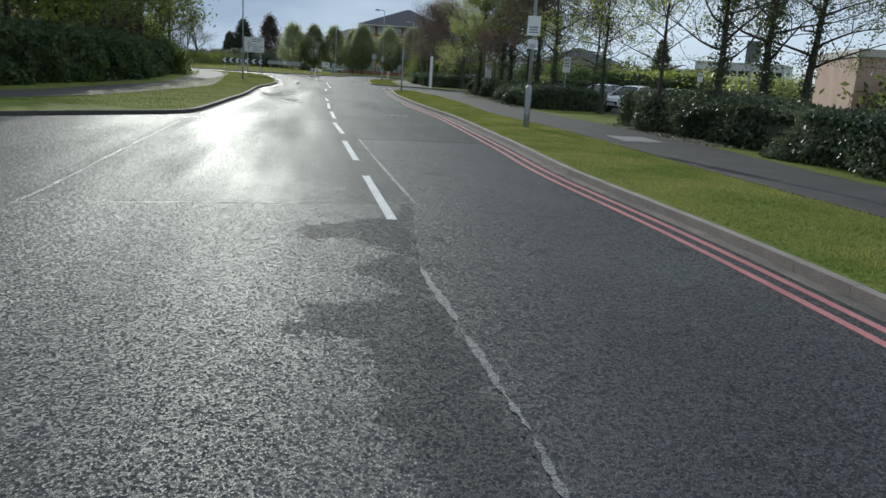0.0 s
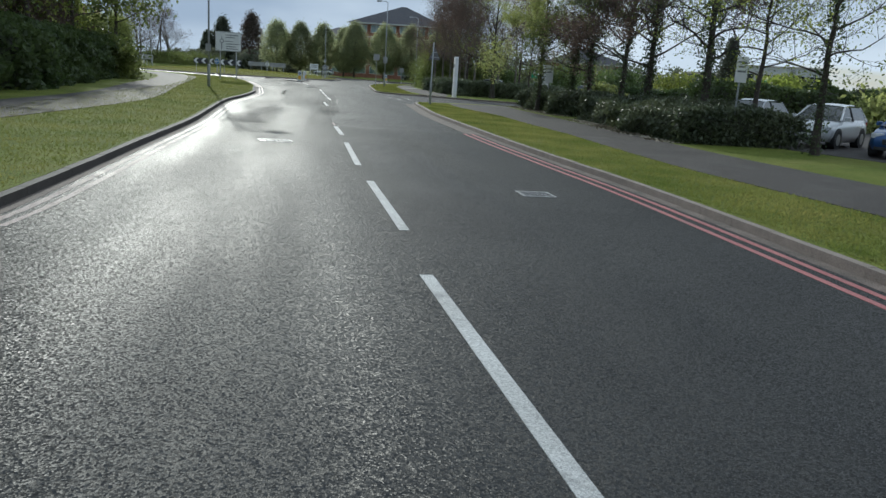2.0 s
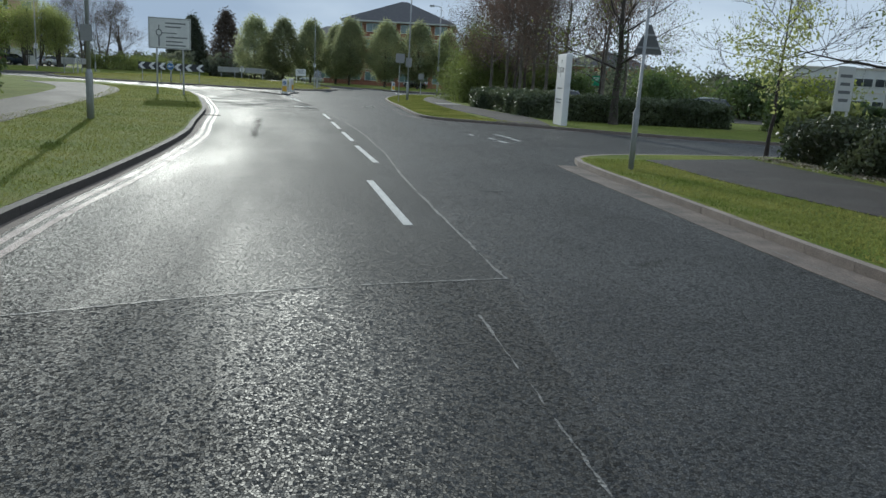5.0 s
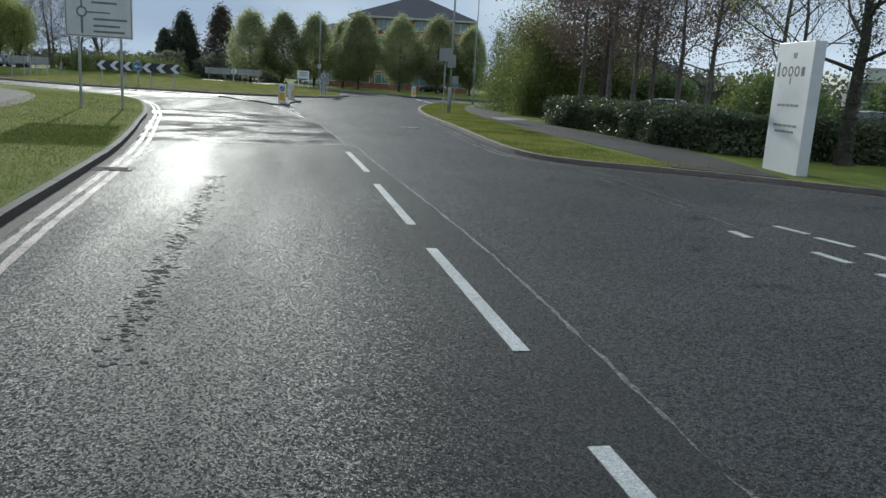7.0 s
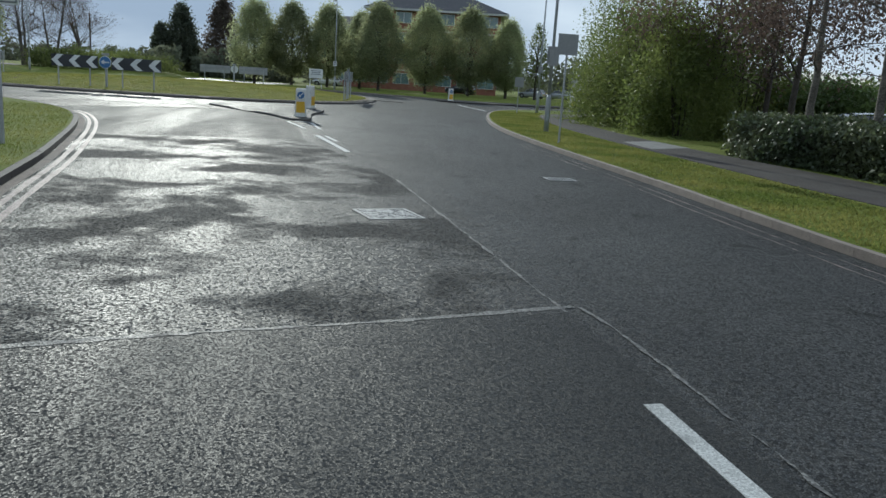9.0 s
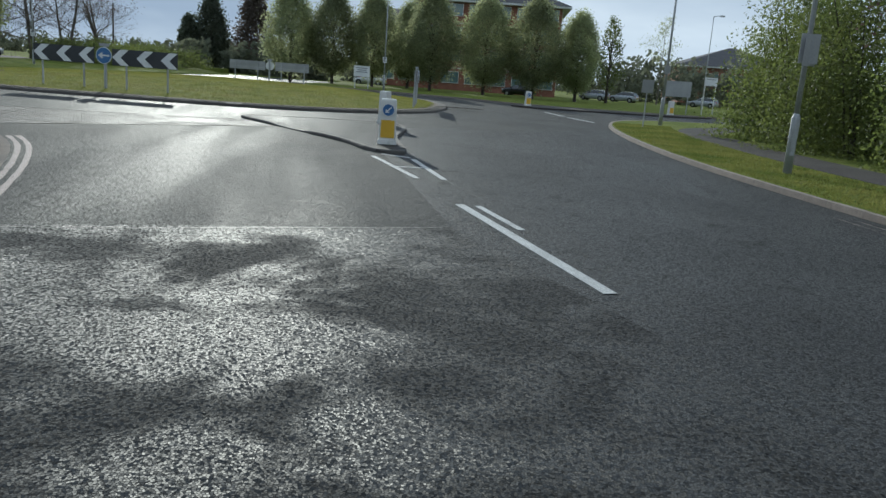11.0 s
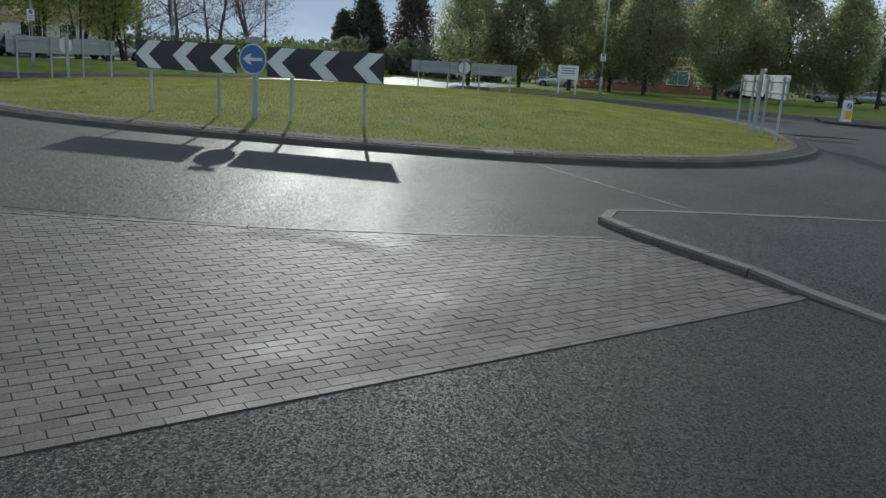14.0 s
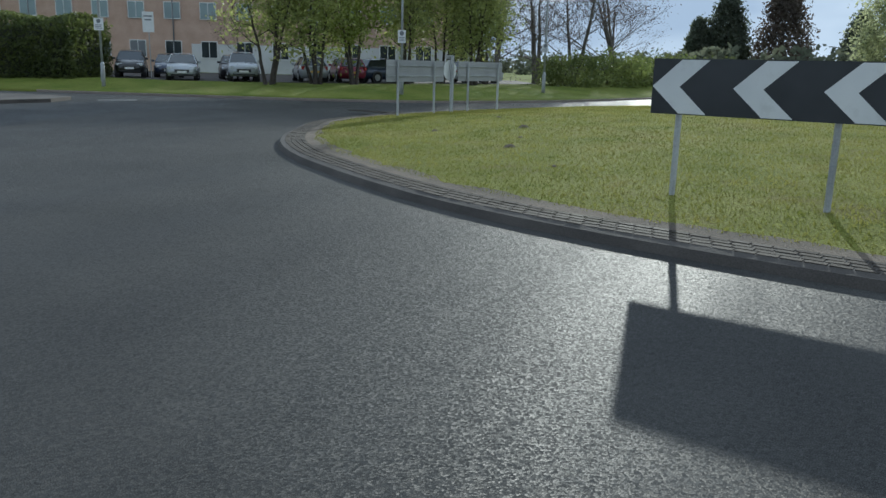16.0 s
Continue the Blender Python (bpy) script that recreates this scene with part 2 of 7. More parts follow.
TAR = material("tar_joint", (0.015, 0.015, 0.017), (0.032, 0.032, 0.034), 0.7, 0.85, 2.0, 60, 0.4)
PIT = material("broken_asphalt", (0.022, 0.022, 0.022), (0.042, 0.041, 0.040), 0.88, 0.95, 2.0, 50, 0.5, spec=0.1)
CRACK = material("worn_joint", (0.085, 0.083, 0.08), (0.18, 0.175, 0.165), 0.55, 0.8, 6.0, 60, 0.5, speckle=0.8, cells=True)
PAINT_WHITE = material("road_paint_white", (0.40, 0.40, 0.385), (0.58, 0.58, 0.56), 0.6, 0.75, 1.5, 110, 0.5, speckle=0.35,
                       cells=True, stain=(3.0, (0.15, 0.15, 0.15), 0.6), bump_scale=0.006)
PAINT_RED = material("road_paint_red", (0.36, 0.11, 0.11), (0.48, 0.18, 0.17), 0.55, 0.7, 1.5, 110, 0.5, speckle=0.25,
                     cells=True, stain=(3.0, (0.2, 0.13, 0.12), 0.6), bump_scale=0.006)
# Worn red paint, paled further because glare off the left lines is coloured in.
PAINT_WORN_GLARE = material("worn_glare_road_paint", (0.20, 0.15, 0.14), (0.38, 0.30, 0.28), 0.6, 0.75, 2.2, 70, 0.5, spec=0.3, speckle=0.55,
                       cells=True, stain=(2.2, (0.09, 0.08, 0.075), 0.75), bump_scale=0.005)
GUTTER = material("gutter_silt", (0.10, 0.080, 0.068), (0.20, 0.160, 0.136), 0.85, 0.95, 1.6, 70, 0.5, speckle=0.45, stain=(1.1, (0.05, 0.048, 0.046), 0.7))
KERB = material("kerb_concrete", (0.20, 0.165, 0.142), (0.33, 0.275, 0.238), 0.8, 0.9, 1.2, 70, 0.4, speckle=0.25, vary=0.18,
                stain=(2.0, (0.12, 0.10, 0.085), 0.6))
KERB_GREY = material("grey_kerb_concrete", (0.085, 0.078, 0.07), (0.15, 0.138, 0.125), 0.82, 0.9, 1.2, 70, 0.4, speckle=0.3, vary=0.2, stain=(2.0, (0.06, 0.055, 0.05), 0.6))
KERB_DARK = material("dark_kerb_concrete", (0.055, 0.048, 0.042), (0.10, 0.088, 0.078), 0.82, 0.9, 1.2, 70, 0.4, speckle=0.25, vary=0.2)
EDGING = material("edging_block", (0.045, 0.038, 0.032), (0.085, 0.072, 0.06), 0.8, 0.95, 1.2, 70, 0.4, spec=0.2, speckle=0.3, vary=0.3, stain=(1.5, (0.05, 0.05, 0.025), 0.5))
BLOCK = material("paving_block", (0.082, 0.072, 0.065), (0.138, 0.122, 0.110), 0.58, 0.78, 0.8, 130, 0.5, spec=0.22, speckle=0.35, vary=0.42,
                 stain=(1.2, (0.06, 0.054, 0.05), 0.5), bump_scale=0.005)
JOINT = material("joint_sand", (0.035, 0.032, 0.029), (0.075, 0.068, 0.06), 0.9, None, 3.0, 150, 0.4)
GRASS = material("grass_turf", (0.11, 0.145, 0.025), (0.18, 0.20, 0.045), 0.95, None, 0.5, 40, 0.9, spec=0.08, speckle=0.5,
                 stain=(0.35, (0.20, 0.185, 0.06), 0.5), bump_scale=0.03)
BLADE = material("grass_blade", (0.125, 0.165, 0.035), (0.285, 0.275, 0.085), 0.7, None, 0.55, 8, 0.0, spec=0.15, vary=0.2, trans=0.6)
# Lit copies of the verge grass: low sun and veil raised into the colours.
GRASS_SUNLIT = material("sunlit_island_turf", (0.14, 0.158, 0.03), (0.215, 0.215, 0.058), 0.95, None, 0.5, 40, 0.9, spec=0.08, speckle=0.5,
                      stain=(0.6, (0.17, 0.135, 0.055), 0.6), bump_scale=0.03)
BLADE_SUNLIT = material("sunlit_island_blade", (0.135, 0.16, 0.034), (0.30, 0.285, 0.08), 0.7, None, 1.1, 8, 0.0, spec=0.15, vary=0.3, trans=0.6, stain=(0.5, (0.20, 0.155, 0.065), 0.55))
EARTH = material("bare_earth", (0.07, 0.055, 0.04), (0.14, 0.11, 0.08), 0.95, None, 1.0, 40, 0.6, speckle=0.4, bump_scale=0.03)
LITTER = material("leaf_litter", (0.19, 0.15, 0.10), (0.46, 0.41, 0.32), 0.8, None, 1.0, 8, 0.0, vary=0.5)
BARK = material("tree_bark", (0.075, 0.066, 0.056), (0.19, 0.17, 0.14), 0.9, None, 1.5, 26, 0.8, speckle=0.45, bump_scale=0.03)
BARK_DARK = material("dark_bark", (0.035, 0.028, 0.024), (0.085, 0.07, 0.058), 0.9, None, 1.5, 26, 0.8, speckle=0.4, bump_scale=0.03)
def leaf(name, a, b, trans=0.4, rough=0.55, gain=1.7):
    return material(name, a, b, rough, None, 0.5, 6, 0.0, vary=0.45, trans=trans, through_gain=gain)
LEAF_SPRING = leaf("spring_leaf", (0.13, 0.165, 0.03), (0.23, 0.25, 0.055), 0.6)
LEAF_GREEN = leaf("green_leaf", (0.075, 0.10, 0.028), (0.145, 0.165, 0.048), 0.55)
# Pale and hornbeam leaves: haze before the trees is lightened into their colour.
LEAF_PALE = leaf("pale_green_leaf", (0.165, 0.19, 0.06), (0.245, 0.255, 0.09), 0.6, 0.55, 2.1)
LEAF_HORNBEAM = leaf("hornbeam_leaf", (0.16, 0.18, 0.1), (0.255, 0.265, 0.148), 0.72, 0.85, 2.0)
LEAF_PURPLE = leaf("purple_leaf", (0.085, 0.062, 0.05), (0.145, 0.1, 0.078), 0.45, 0.6, 1.5)
LEAF_IVY = leaf("ivy_leaf", (0.04, 0.062, 0.022), (0.08, 0.105, 0.04), 0.3, 0.45)
LEAF_LAUREL = leaf("laurel_leaf", (0.045, 0.062, 0.030), (0.105, 0.12, 0.062), 0.25, 0.5)
LEAF_CONIFER = leaf("conifer_needle", (0.05, 0.062, 0.046), (0.095, 0.105, 0.072), 0.55, 0.75, 2.2)
LEAF_COPPER = leaf("copper_leaf", (0.085, 0.07, 0.058), (0.13, 0.105, 0.085), 0.5, 0.8, 1.8)
LEAF_DARK = leaf("dark_hedge_leaf", (0.05, 0.08, 0.025), (0.10, 0.135, 0.042), 0.4, 0.55)
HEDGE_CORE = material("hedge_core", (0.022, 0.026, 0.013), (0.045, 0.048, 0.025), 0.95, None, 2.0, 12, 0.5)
GALV = material("galvanised_steel", (0.30, 0.31, 0.32), (0.46, 0.47, 0.48), 0.5, 0.65, 1.0, 40, 0.1, metal=0.2, speckle=0.12)
GREY_PLATE = material("grey_sign_back", (0.27, 0.275, 0.28), (0.36, 0.36, 0.36), 0.5, 0.65, 1.0, 20, 0.05, speckle=0.06)
PLASTIC_WHITE = material("bollard_white", (0.62, 0.61, 0.57), (0.76, 0.75, 0.71), 0.4, 0.55, 2.0, 30, 0.05, stain=(4.0, (0.38, 0.36, 0.31), 0.5))
PLASTIC_YELLOW = material("bollard_yellow", (0.68, 0.40, 0.03), (0.78, 0.50, 0.05), 0.4, 0.55, 2.0, 30, 0.05)
# Shaded copy of the grey sign back: backlight is put into the colour.
PLATE_BACKLIT = material("backlit_sign_back", (0.12, 0.125, 0.13), (0.18, 0.185, 0.19), 0.55, 0.7, 1.0, 20, 0.05, speckle=0.08)
SIGN_WHITE = material("sign_white", (0.64, 0.65, 0.65), (0.76, 0.76, 0.75), 0.35, 0.5, 1.0, 20, 0.03, stain=(3.0, (0.48, 0.48, 0.46), 0.4))
SIGN_BLACK = material("sign_black", (0.022, 0.024, 0.028), (0.045, 0.047, 0.052), 0.4, 0.55, 1.5, 20, 0.03)
SIGN_BLUE = material("sign_blue", (0.045, 0.13, 0.30), (0.065, 0.17, 0.37), 0.35, 0.5, 1.5, 20, 0.03)
SIGN_GREEN = material("sign_green", (0.01, 0.20, 0.10), (0.02, 0.27, 0.14), 0.4, None, 1.5, 20, 0.03)
SIGN_GREY = material("sign_ink", (0.14, 0.15, 0.16), (0.2, 0.21, 0.22), 0.5, None, 2.0, 20, 0.03)
PYLON = material("sign_pillar_white", (0.68, 0.69, 0.70), (0.78, 0.78, 0.78), 0.3, 0.45, 0.8, 20, 0.02, stain=(1.5, (0.55, 0.55, 0.54), 0.4))
IRON = material("cast_iron", (0.10, 0.095, 0.09), (0.20, 0.19, 0.18), 0.5, 0.7, 3.0, 60, 0.3, metal=0.5, speckle=0.2)
IRON_WORN = material("worn_iron", (0.24, 0.237, 0.23), (0.44, 0.435, 0.425), 0.5, 0.66, 9.0, 60, 0.3, metal=0.35, speckle=0.5)
BRICK_FAR = material("red_brick_wall", (0.20, 0.085, 0.055), (0.29, 0.13, 0.085), 0.85, 0.9, 0.8, 14, 0.2, speckle=0.2)
BRICK_BUFF = material("buff_brick_wall", (0.40, 0.27, 0.20), (0.50, 0.355, 0.27), 0.85, 0.9, 0.8, 14, 0.2, speckle=0.2)
BAND = material("stone_band", (0.42, 0.38, 0.33), (0.52, 0.48, 0.42), 0.8, None, 1.0, 20, 0.1)
ROOF = material("slate_roof", (0.055, 0.055, 0.062), (0.095, 0.09, 0.095), 0.7, 0.85, 1.0, 10, 0.3, speckle=0.25)
CLAD = material("pale_cladding", (0.46, 0.46, 0.45), (0.58, 0.58, 0.56), 0.55, None, 0.5, 10, 0.05)
CLAD_DARK = material("dark_cladding", (0.08, 0.085, 0.09), (0.13, 0.135, 0.14), 0.5, None, 0.5, 10, 0.05)
FRAME_WHITE = material("window_frame_white", (0.60, 0.60, 0.58), (0.70, 0.70, 0.68), 0.5, None, 2.0, 30, 0.02)
WINDOW = material("window_glass", (0.10, 0.15, 0.15), (0.18, 0.26, 0.25), 0.08, None, 0.3, 4, 0.0, spec=0.9)
WINDOW_DARK = material("dark_window_glass", (0.02, 0.025, 0.03), (0.05, 0.06, 0.065), 0.06, None, 0.3, 4, 0.0, spec=0.9)
TYRE = material("tyre_rubber", (0.012, 0.012, 0.013), (0.025, 0.025, 0.026), 0.85, None, 4.0, 60, 0.1)
RIM = material("alloy_rim", (0.34, 0.345, 0.35), (0.46, 0.46, 0.46), 0.35, None, 4.0, 40, 0.05, metal=0.8)
LAMP_CLEAR = material("headlight_lens", (0.5, 0.52, 0.55), (0.66, 0.68, 0.7), 0.12, None, 4.0, 40, 0.0, spec=0.8)
LAMP_RED = material("tail_light_lens", (0.32, 0.015, 0.015), (0.42, 0.03, 0.03), 0.15, None, 4.0, 40, 0.0, spec=0.8)
TRIM = material("black_plastic", (0.018, 0.018, 0.019), (0.035, 0.035, 0.036), 0.6, None, 3.0, 40, 0.05)
def car_paint(name, c):
    m = material(name, tuple(v * 0.88 for v in c), c, 0.25, 0.34, 0.9, 30, 0.0, metal=0.25)
    m.node_tree.nodes["Principled BSDF"].inputs["Coat Weight"].default_value = 0.7
    return m
CAR_WHITE = car_paint("white_car_paint", (0.66, 0.67, 0.68))
CAR_SILVER = car_paint("silver_car_paint", (0.36, 0.38, 0.41))
CAR_BLUE = car_paint("blue_car_paint", (0.035, 0.10, 0.28))
CAR_NAVY = car_paint("navy_car_paint", (0.03, 0.045, 0.085))
CAR_BLACK = car_paint("black_car_paint", (0.015, 0.015, 0.017))
CAR_RED = car_paint("maroon_car_paint", (0.22, 0.02, 0.05))
# Greyed and paled: distance haze is mixed into this foliage colour.
FOLIAGE_FAR = material("far_wood_foliage", (0.11, 0.125, 0.085), (0.19, 0.20, 0.135), 0.9, None, 0.12, 1.2, 0.0, vary=0.35, trans=0.55)

# ---------------------------------------------------------------- building helpers
class Geo:
    """Collects vertices and faces of one part."""

    def __init__(self):
        self.v, self.f = [], []

    def poly(self, pts):
        n = len(self.v)
        self.v += [tuple(p) for p in pts]
        self.f.append(tuple(range(n, n + len(pts))))
        return self

    def box(self, x, y, z, sx, sy, sz, turn=0.0, top=1.0):
        """A box centred at x, y that stands on z; top: how much its upper face is drawn in."""
        c, s, n = math.cos(turn), math.sin(turn), len(self.v)
        for k, h in ((1.0, 0.0), (top, sz)):
            for a, b in ((-1, -1), (1, -1), (1, 1), (-1, 1)):
                u, w = a * sx / 2 * k, b * sy / 2 * k
                self.v.append((x + u * c - w * s, y + u * s + w * c, z + h))
        for q in ((3, 2, 1, 0), (4, 5, 6, 7), (0, 1, 5, 4), (1, 2, 6, 5), (2, 3, 7, 6), (3, 0, 4, 7)):
            self.f.append(tuple(n + i for i in q))
        return self

    def tube(self, pts, radii, sides=8, cap=True):
        n0 = len(self.v)
        pts = [Vector(p) for p in pts]
        for i, p in enumerate(pts):
            d = (pts[min(i + 1, len(pts) - 1)] - pts[max(i - 1, 0)]).normalized()
            a = d.cross(Vector((0.31, 0.95, 0.1)) if abs(d.z) > 0.7 else Vector((0, 0, 1))).normalized()
            b = d.cross(a)
            for k in range(sides):
                t = 2 * math.pi * k / sides
                self.v.append(tuple(p + (a * math.cos(t) + b * math.sin(t)) * radii[i]))
        for i in range(len(pts) - 1):
            for k in range(sides):
                j = (k + 1) % sides
                r, q = n0 + i * sides, n0 + (i + 1) * sides
                self.f.append((r + k, r + j, q + j, q + k))
        if cap:
            self.f.append(tuple(n0 + k for k in range(sides)))
            self.f.append(tuple(n0 + (len(pts) - 1) * sides + k for k in reversed(range(sides))))
        return self

    def prism(self, pts, z0, z1):
        """An upright slab over the outline pts (anticlockwise)."""
        if sum(a[0] * b[1] - b[0] * a[1] for a, b in zip(pts, pts[1:] + pts[:1])) < 0:
            pts = pts[::-1]
        n, k = len(self.v), len(pts)
        self.v += [(p[0], p[1], z0) for p in pts] + [(p[0], p[1], z1) for p in pts]
        self.f.append(tuple(n + k + i for i in range(k)))
        self.f.append(tuple(n + i for i in reversed(range(k))))
        for i in range(k):
            j = (i + 1) % k
            self.f.append((n + i, n + j, n + k + j, n + k + i))
        return self

    def plate(self, pts, origin, right, up, depth):
        """A flat plate with the outline pts (in right and up), depth thick towards its face."""
        o, r, u = Vector(origin), Vector(right).normalized(), Vector(up).normalized()
        out = r.cross(u) * depth
        n, k = len(self.v), len(pts)
        base = [o + r * a + u * b for a, b in pts]
        self.v += [tuple(p) for p in base] + [tuple(p + out) for p in base]
        self.f.append(tuple(n + k + i for i in range(k)))
        self.f.append(tuple(n + i for i in reversed(range(k))))
        for i in range(k):
            j = (i + 1) % k
            self.f.append((n + i, n + j, n + k + j, n + k + i))
        return self

    def mesh(self, name, mat, smooth=False, bevel=0.0):
        me = bpy.data.meshes.new(name)
        me.from_pydata(self.v, [], self.f)
        bm = bmesh.new()
        bm.from_mesh(me)
        bmesh.ops.recalc_face_normals(bm, faces=bm.faces)
        if bevel:
            bmesh.ops.bevel(bm, geom=list(bm.edges), offset=bevel, segments=2, affect="EDGES", profile=0.6)
        bm.to_mesh(me)
        bm.free()
        me.materials.append(mat)
        if smooth:
            me.polygons.foreach_set("use_smooth", [True] * len(me.polygons))
        return me


def part(name, geo, mat, parent=None, label="", smooth=False, bevel=0.0):
    ob = new(name, geo.mesh(name, mat, smooth, bevel))
    if parent:
        ob.parent = parent
    return tagged(ob, label=label)


def thing(name, label, category, x=0.0, y=0.0, z=0.0, turn=0.0, group="", kind=""):
    ob = new(name)
    ob.empty_display_size = 0.2
    ob.matrix_basis = pose(x, y, z, 0, 0, turn)
    return tagged(ob, label, category, group, kind)


def structure(name, geo, mat, label, category, smooth=False):
    return tagged(part(name, geo, mat, None, label, smooth), category=category, kind="structure")


def raw(name, verts, faces, mat, parent=None, label="", kind=""):
    me = bpy.data.meshes.new(name)
    me.from_pydata(verts, [], faces)
    me.materials.append(mat)
    ob = new(name, me)
    if parent:
        ob.parent = parent
    return tagged(ob, label, kind=kind)


def inside(px, py, poly):
    """Which of the points lie in the outline."""
    hit = np.zeros(len(px), bool)
    for (ax, ay), (bx, by) in zip(poly, poly[1:] + poly[:1]):
        cross = ((ay > py) != (by > py)) & (px < (bx - ax) * (py - ay) / ((by - ay) or 1e-9) + ax)
        hit ^= cross
    return hit


def smooth_line(pts, step=1.0):
    """Points at even steps along a curve through pts."""
    pts = [Vector((p[0], p[1], 0)) for p in pts]
    fine = []
    for i in range(len(pts) - 1):
        p0, p1, p2, p3 = pts[max(i - 1, 0)], pts[i], pts[i + 1], pts[min(i + 2, len(pts) - 1)]
        for k in range(12):
            t = k / 12
            fine.append(0.5 * ((2 * p1) + (p2 - p0) * t + (2 * p0 - 5 * p1 + 4 * p2 - p3) * t * t + (3 * p1 - p0 - 3 * p2 + p3) * t ** 3))
    fine.append(pts[-1])
    out, rest = [fine[0]], 0.0
    for a, b in zip(fine, fine[1:]):
        d = (b - a).length
        while d and rest + d >= step:
            a = a + (b - a) * ((step - rest) / d)
            d = (b - a).length
            out.append(a.copy())
            rest = 0.0
        rest += d
    return [(p.x, p.y) for p in out]


def offset(line, d):
    """The line moved d to its left."""
    out = []
    for i, p in enumerate(line):
        a, b = line[max(i - 1, 0)], line[min(i + 1, len(line) - 1)]
        l = math.hypot(b[0] - a[0], b[1] - a[1]) or 1
        out.append((p[0] - (b[1] - a[1]) / l * d, p[1] + (b[0] - a[0]) / l * d))
    return out


# ---------------------------------------------------------------- plan
RB = (-36.2, 132.3)                       # middle of the roundabout
RING_R = 25.7
def ring(r, a0, a1, n):
    return [(RB[0] + r * math.cos(radians(a0 + (a1 - a0) * i / n)), RB[1] + r * math.sin(radians(a0 + (a1 - a0) * i / n))) for i in range(n + 1)]

LEFT_KERB = smooth_line([(-9.6, 12.6), (-8.3, 16.0), (-6.9, 18.6), (-5.75, 20.6), (-5.6, 22.0), (-6.3, 25.5), (-7.3, 30.0), (-8.7, 36.4), (-10.15, 42.0),
                         (-12.0, 49.2), (-12.85, 54.0), (-13.75, 58.6), (-14.67, 62.5), (-15.91, 66.6), (-17.1, 70.7), (-18.2, 74.3), (-19.75, 78.7), (-21.33, 82.95), (-22.4, 85.9), (-23.75, 89.2), (-25.3, 92.8),
                         (-27.0, 96.2), (-28.8, 98.9), (-31.6, 101.6), (-35.2, 104.2), (-39.5, 106.6), (-44.5, 108.8), (-50.5, 111.4),
                         (-56.0, 114.0), (-61.0, 114.6), (-68.0, 112.0), (-84.0, 105.0)], 0.915)
RIGHT_KERB = smooth_line([(11.5, -18.0), (9.6, -6.0), (7.6, 4.5), (5.9, 11.3), (4.85, 16.6), (2.75, 26.6), (1.45, 31.6), (0.3, 36.0), (-0.9, 41.0), (-2.0, 45.6),
                          (-2.95, 50.0), (-3.75, 54.6), (-4.45, 58.6), (-4.6, 60.8), (-3.6, 62.4), (-1.0, 64.0), (4.0, 66.0), (14.0, 69.0)], 0.915)
NEAR_KERB = smooth_line([(14.0, 73.2), (4.0, 73.2), (-1.0, 74.2), (-3.1, 75.2), (-4.1, 75.8), (-5.6, 76.5), (-7.0, 77.0), (-8.3, 77.5), (-9.1, 78.3), (-9.75, 79.9), (-10.5, 83.5), (-11.35, 88.5), (-12.3, 93.5),
                         (-13.2, 98.5), (-14.0, 104.0), (-14.4, 110.0), (-14.4, 117.5), (-13.9, 123.5), (-12.6, 128.6), (-9.5, 132.6), (-2.0, 137.0), (12.0, 142.0), (45.0, 150.0)], 0.915)
FAR_KERB = smooth_line([(45.0, 163.0), (12.0, 154.5), (-4.0, 150.0), (-10.0, 148.3), (-15.5, 147.6), (-18.5, 148.4), (-21.5, 151.6), (-26.5, 154.4), (-31.5, 156.6), (-36.0, 157.6),
                        (-38.5, 160.0), (-39.5, 166.0), (-40.0, 185.0)], 0.915)
WEST_KERB = smooth_line([(-54.5, 185.0), (-54.0, 166.0), (-54.6, 155.0), (-55.3, 147.0), (-56.6, 141.5), (-58.6, 137.6), (-62.0, 134.4), (-66.6, 131.8), (-72.0, 129.2), (-77.5, 126.6), (-92.0, 120.5)], 0.915)
ISLAND = smooth_line([(-21.15, 101.9), (-21.9, 102.0), (-22.9, 103.8), (-24.3, 105.6), (-25.85, 107.5), (-27.35, 109.4), (-27.25, 110.2), (-25.4, 110.9), (-23.6, 111.4), (-22.6, 111.0),
                      (-22.15, 109.4), (-21.95, 106.0), (-21.5, 103.6), (-21.15, 101.95)], 0.6)

# the grass island: a rounded, uneven outline, as radius over angle about its middle
HUB = (-37.6, 131.2)
_hub = smooth_line([(-22.2, 128.0), (-22.3, 124.6), (-22.6, 122.5), (-23.6, 119.9), (-25.2, 117.6), (-27.2, 116.1), (-29.2, 115.4), (-32.0, 115.0), (-35.4, 114.85), (-38.4, 114.95), (-40.8, 115.35),
                    (-42.6, 115.95), (-44.3, 116.7), (-46.4, 117.8), (-48.5, 119.4), (-50.4, 121.6), (-52.2, 124.3), (-53.0, 128.0), (-53.1, 132.0), (-52.3, 136.5), (-50.2, 141.0), (-46.5, 145.0),
                    (-41.5, 147.3), (-36.0, 147.6), (-30.5, 146.2), (-26.4, 142.6), (-23.8, 137.6), (-22.6, 132.6), (-22.2, 128.0)], 0.25)
_hub_a = np.unwrap(np.arctan2([p[1] - HUB[1] for p in _hub], [p[0] - HUB[0] for p in _hub]))[::-1]
_hub_r = np.hypot([p[0] - HUB[0] for p in _hub], [p[1] - HUB[1] for p in _hub])[::-1]
def hub_radius(angle):
    return np.interp(angle, _hub_a, _hub_r, period=2 * math.pi)
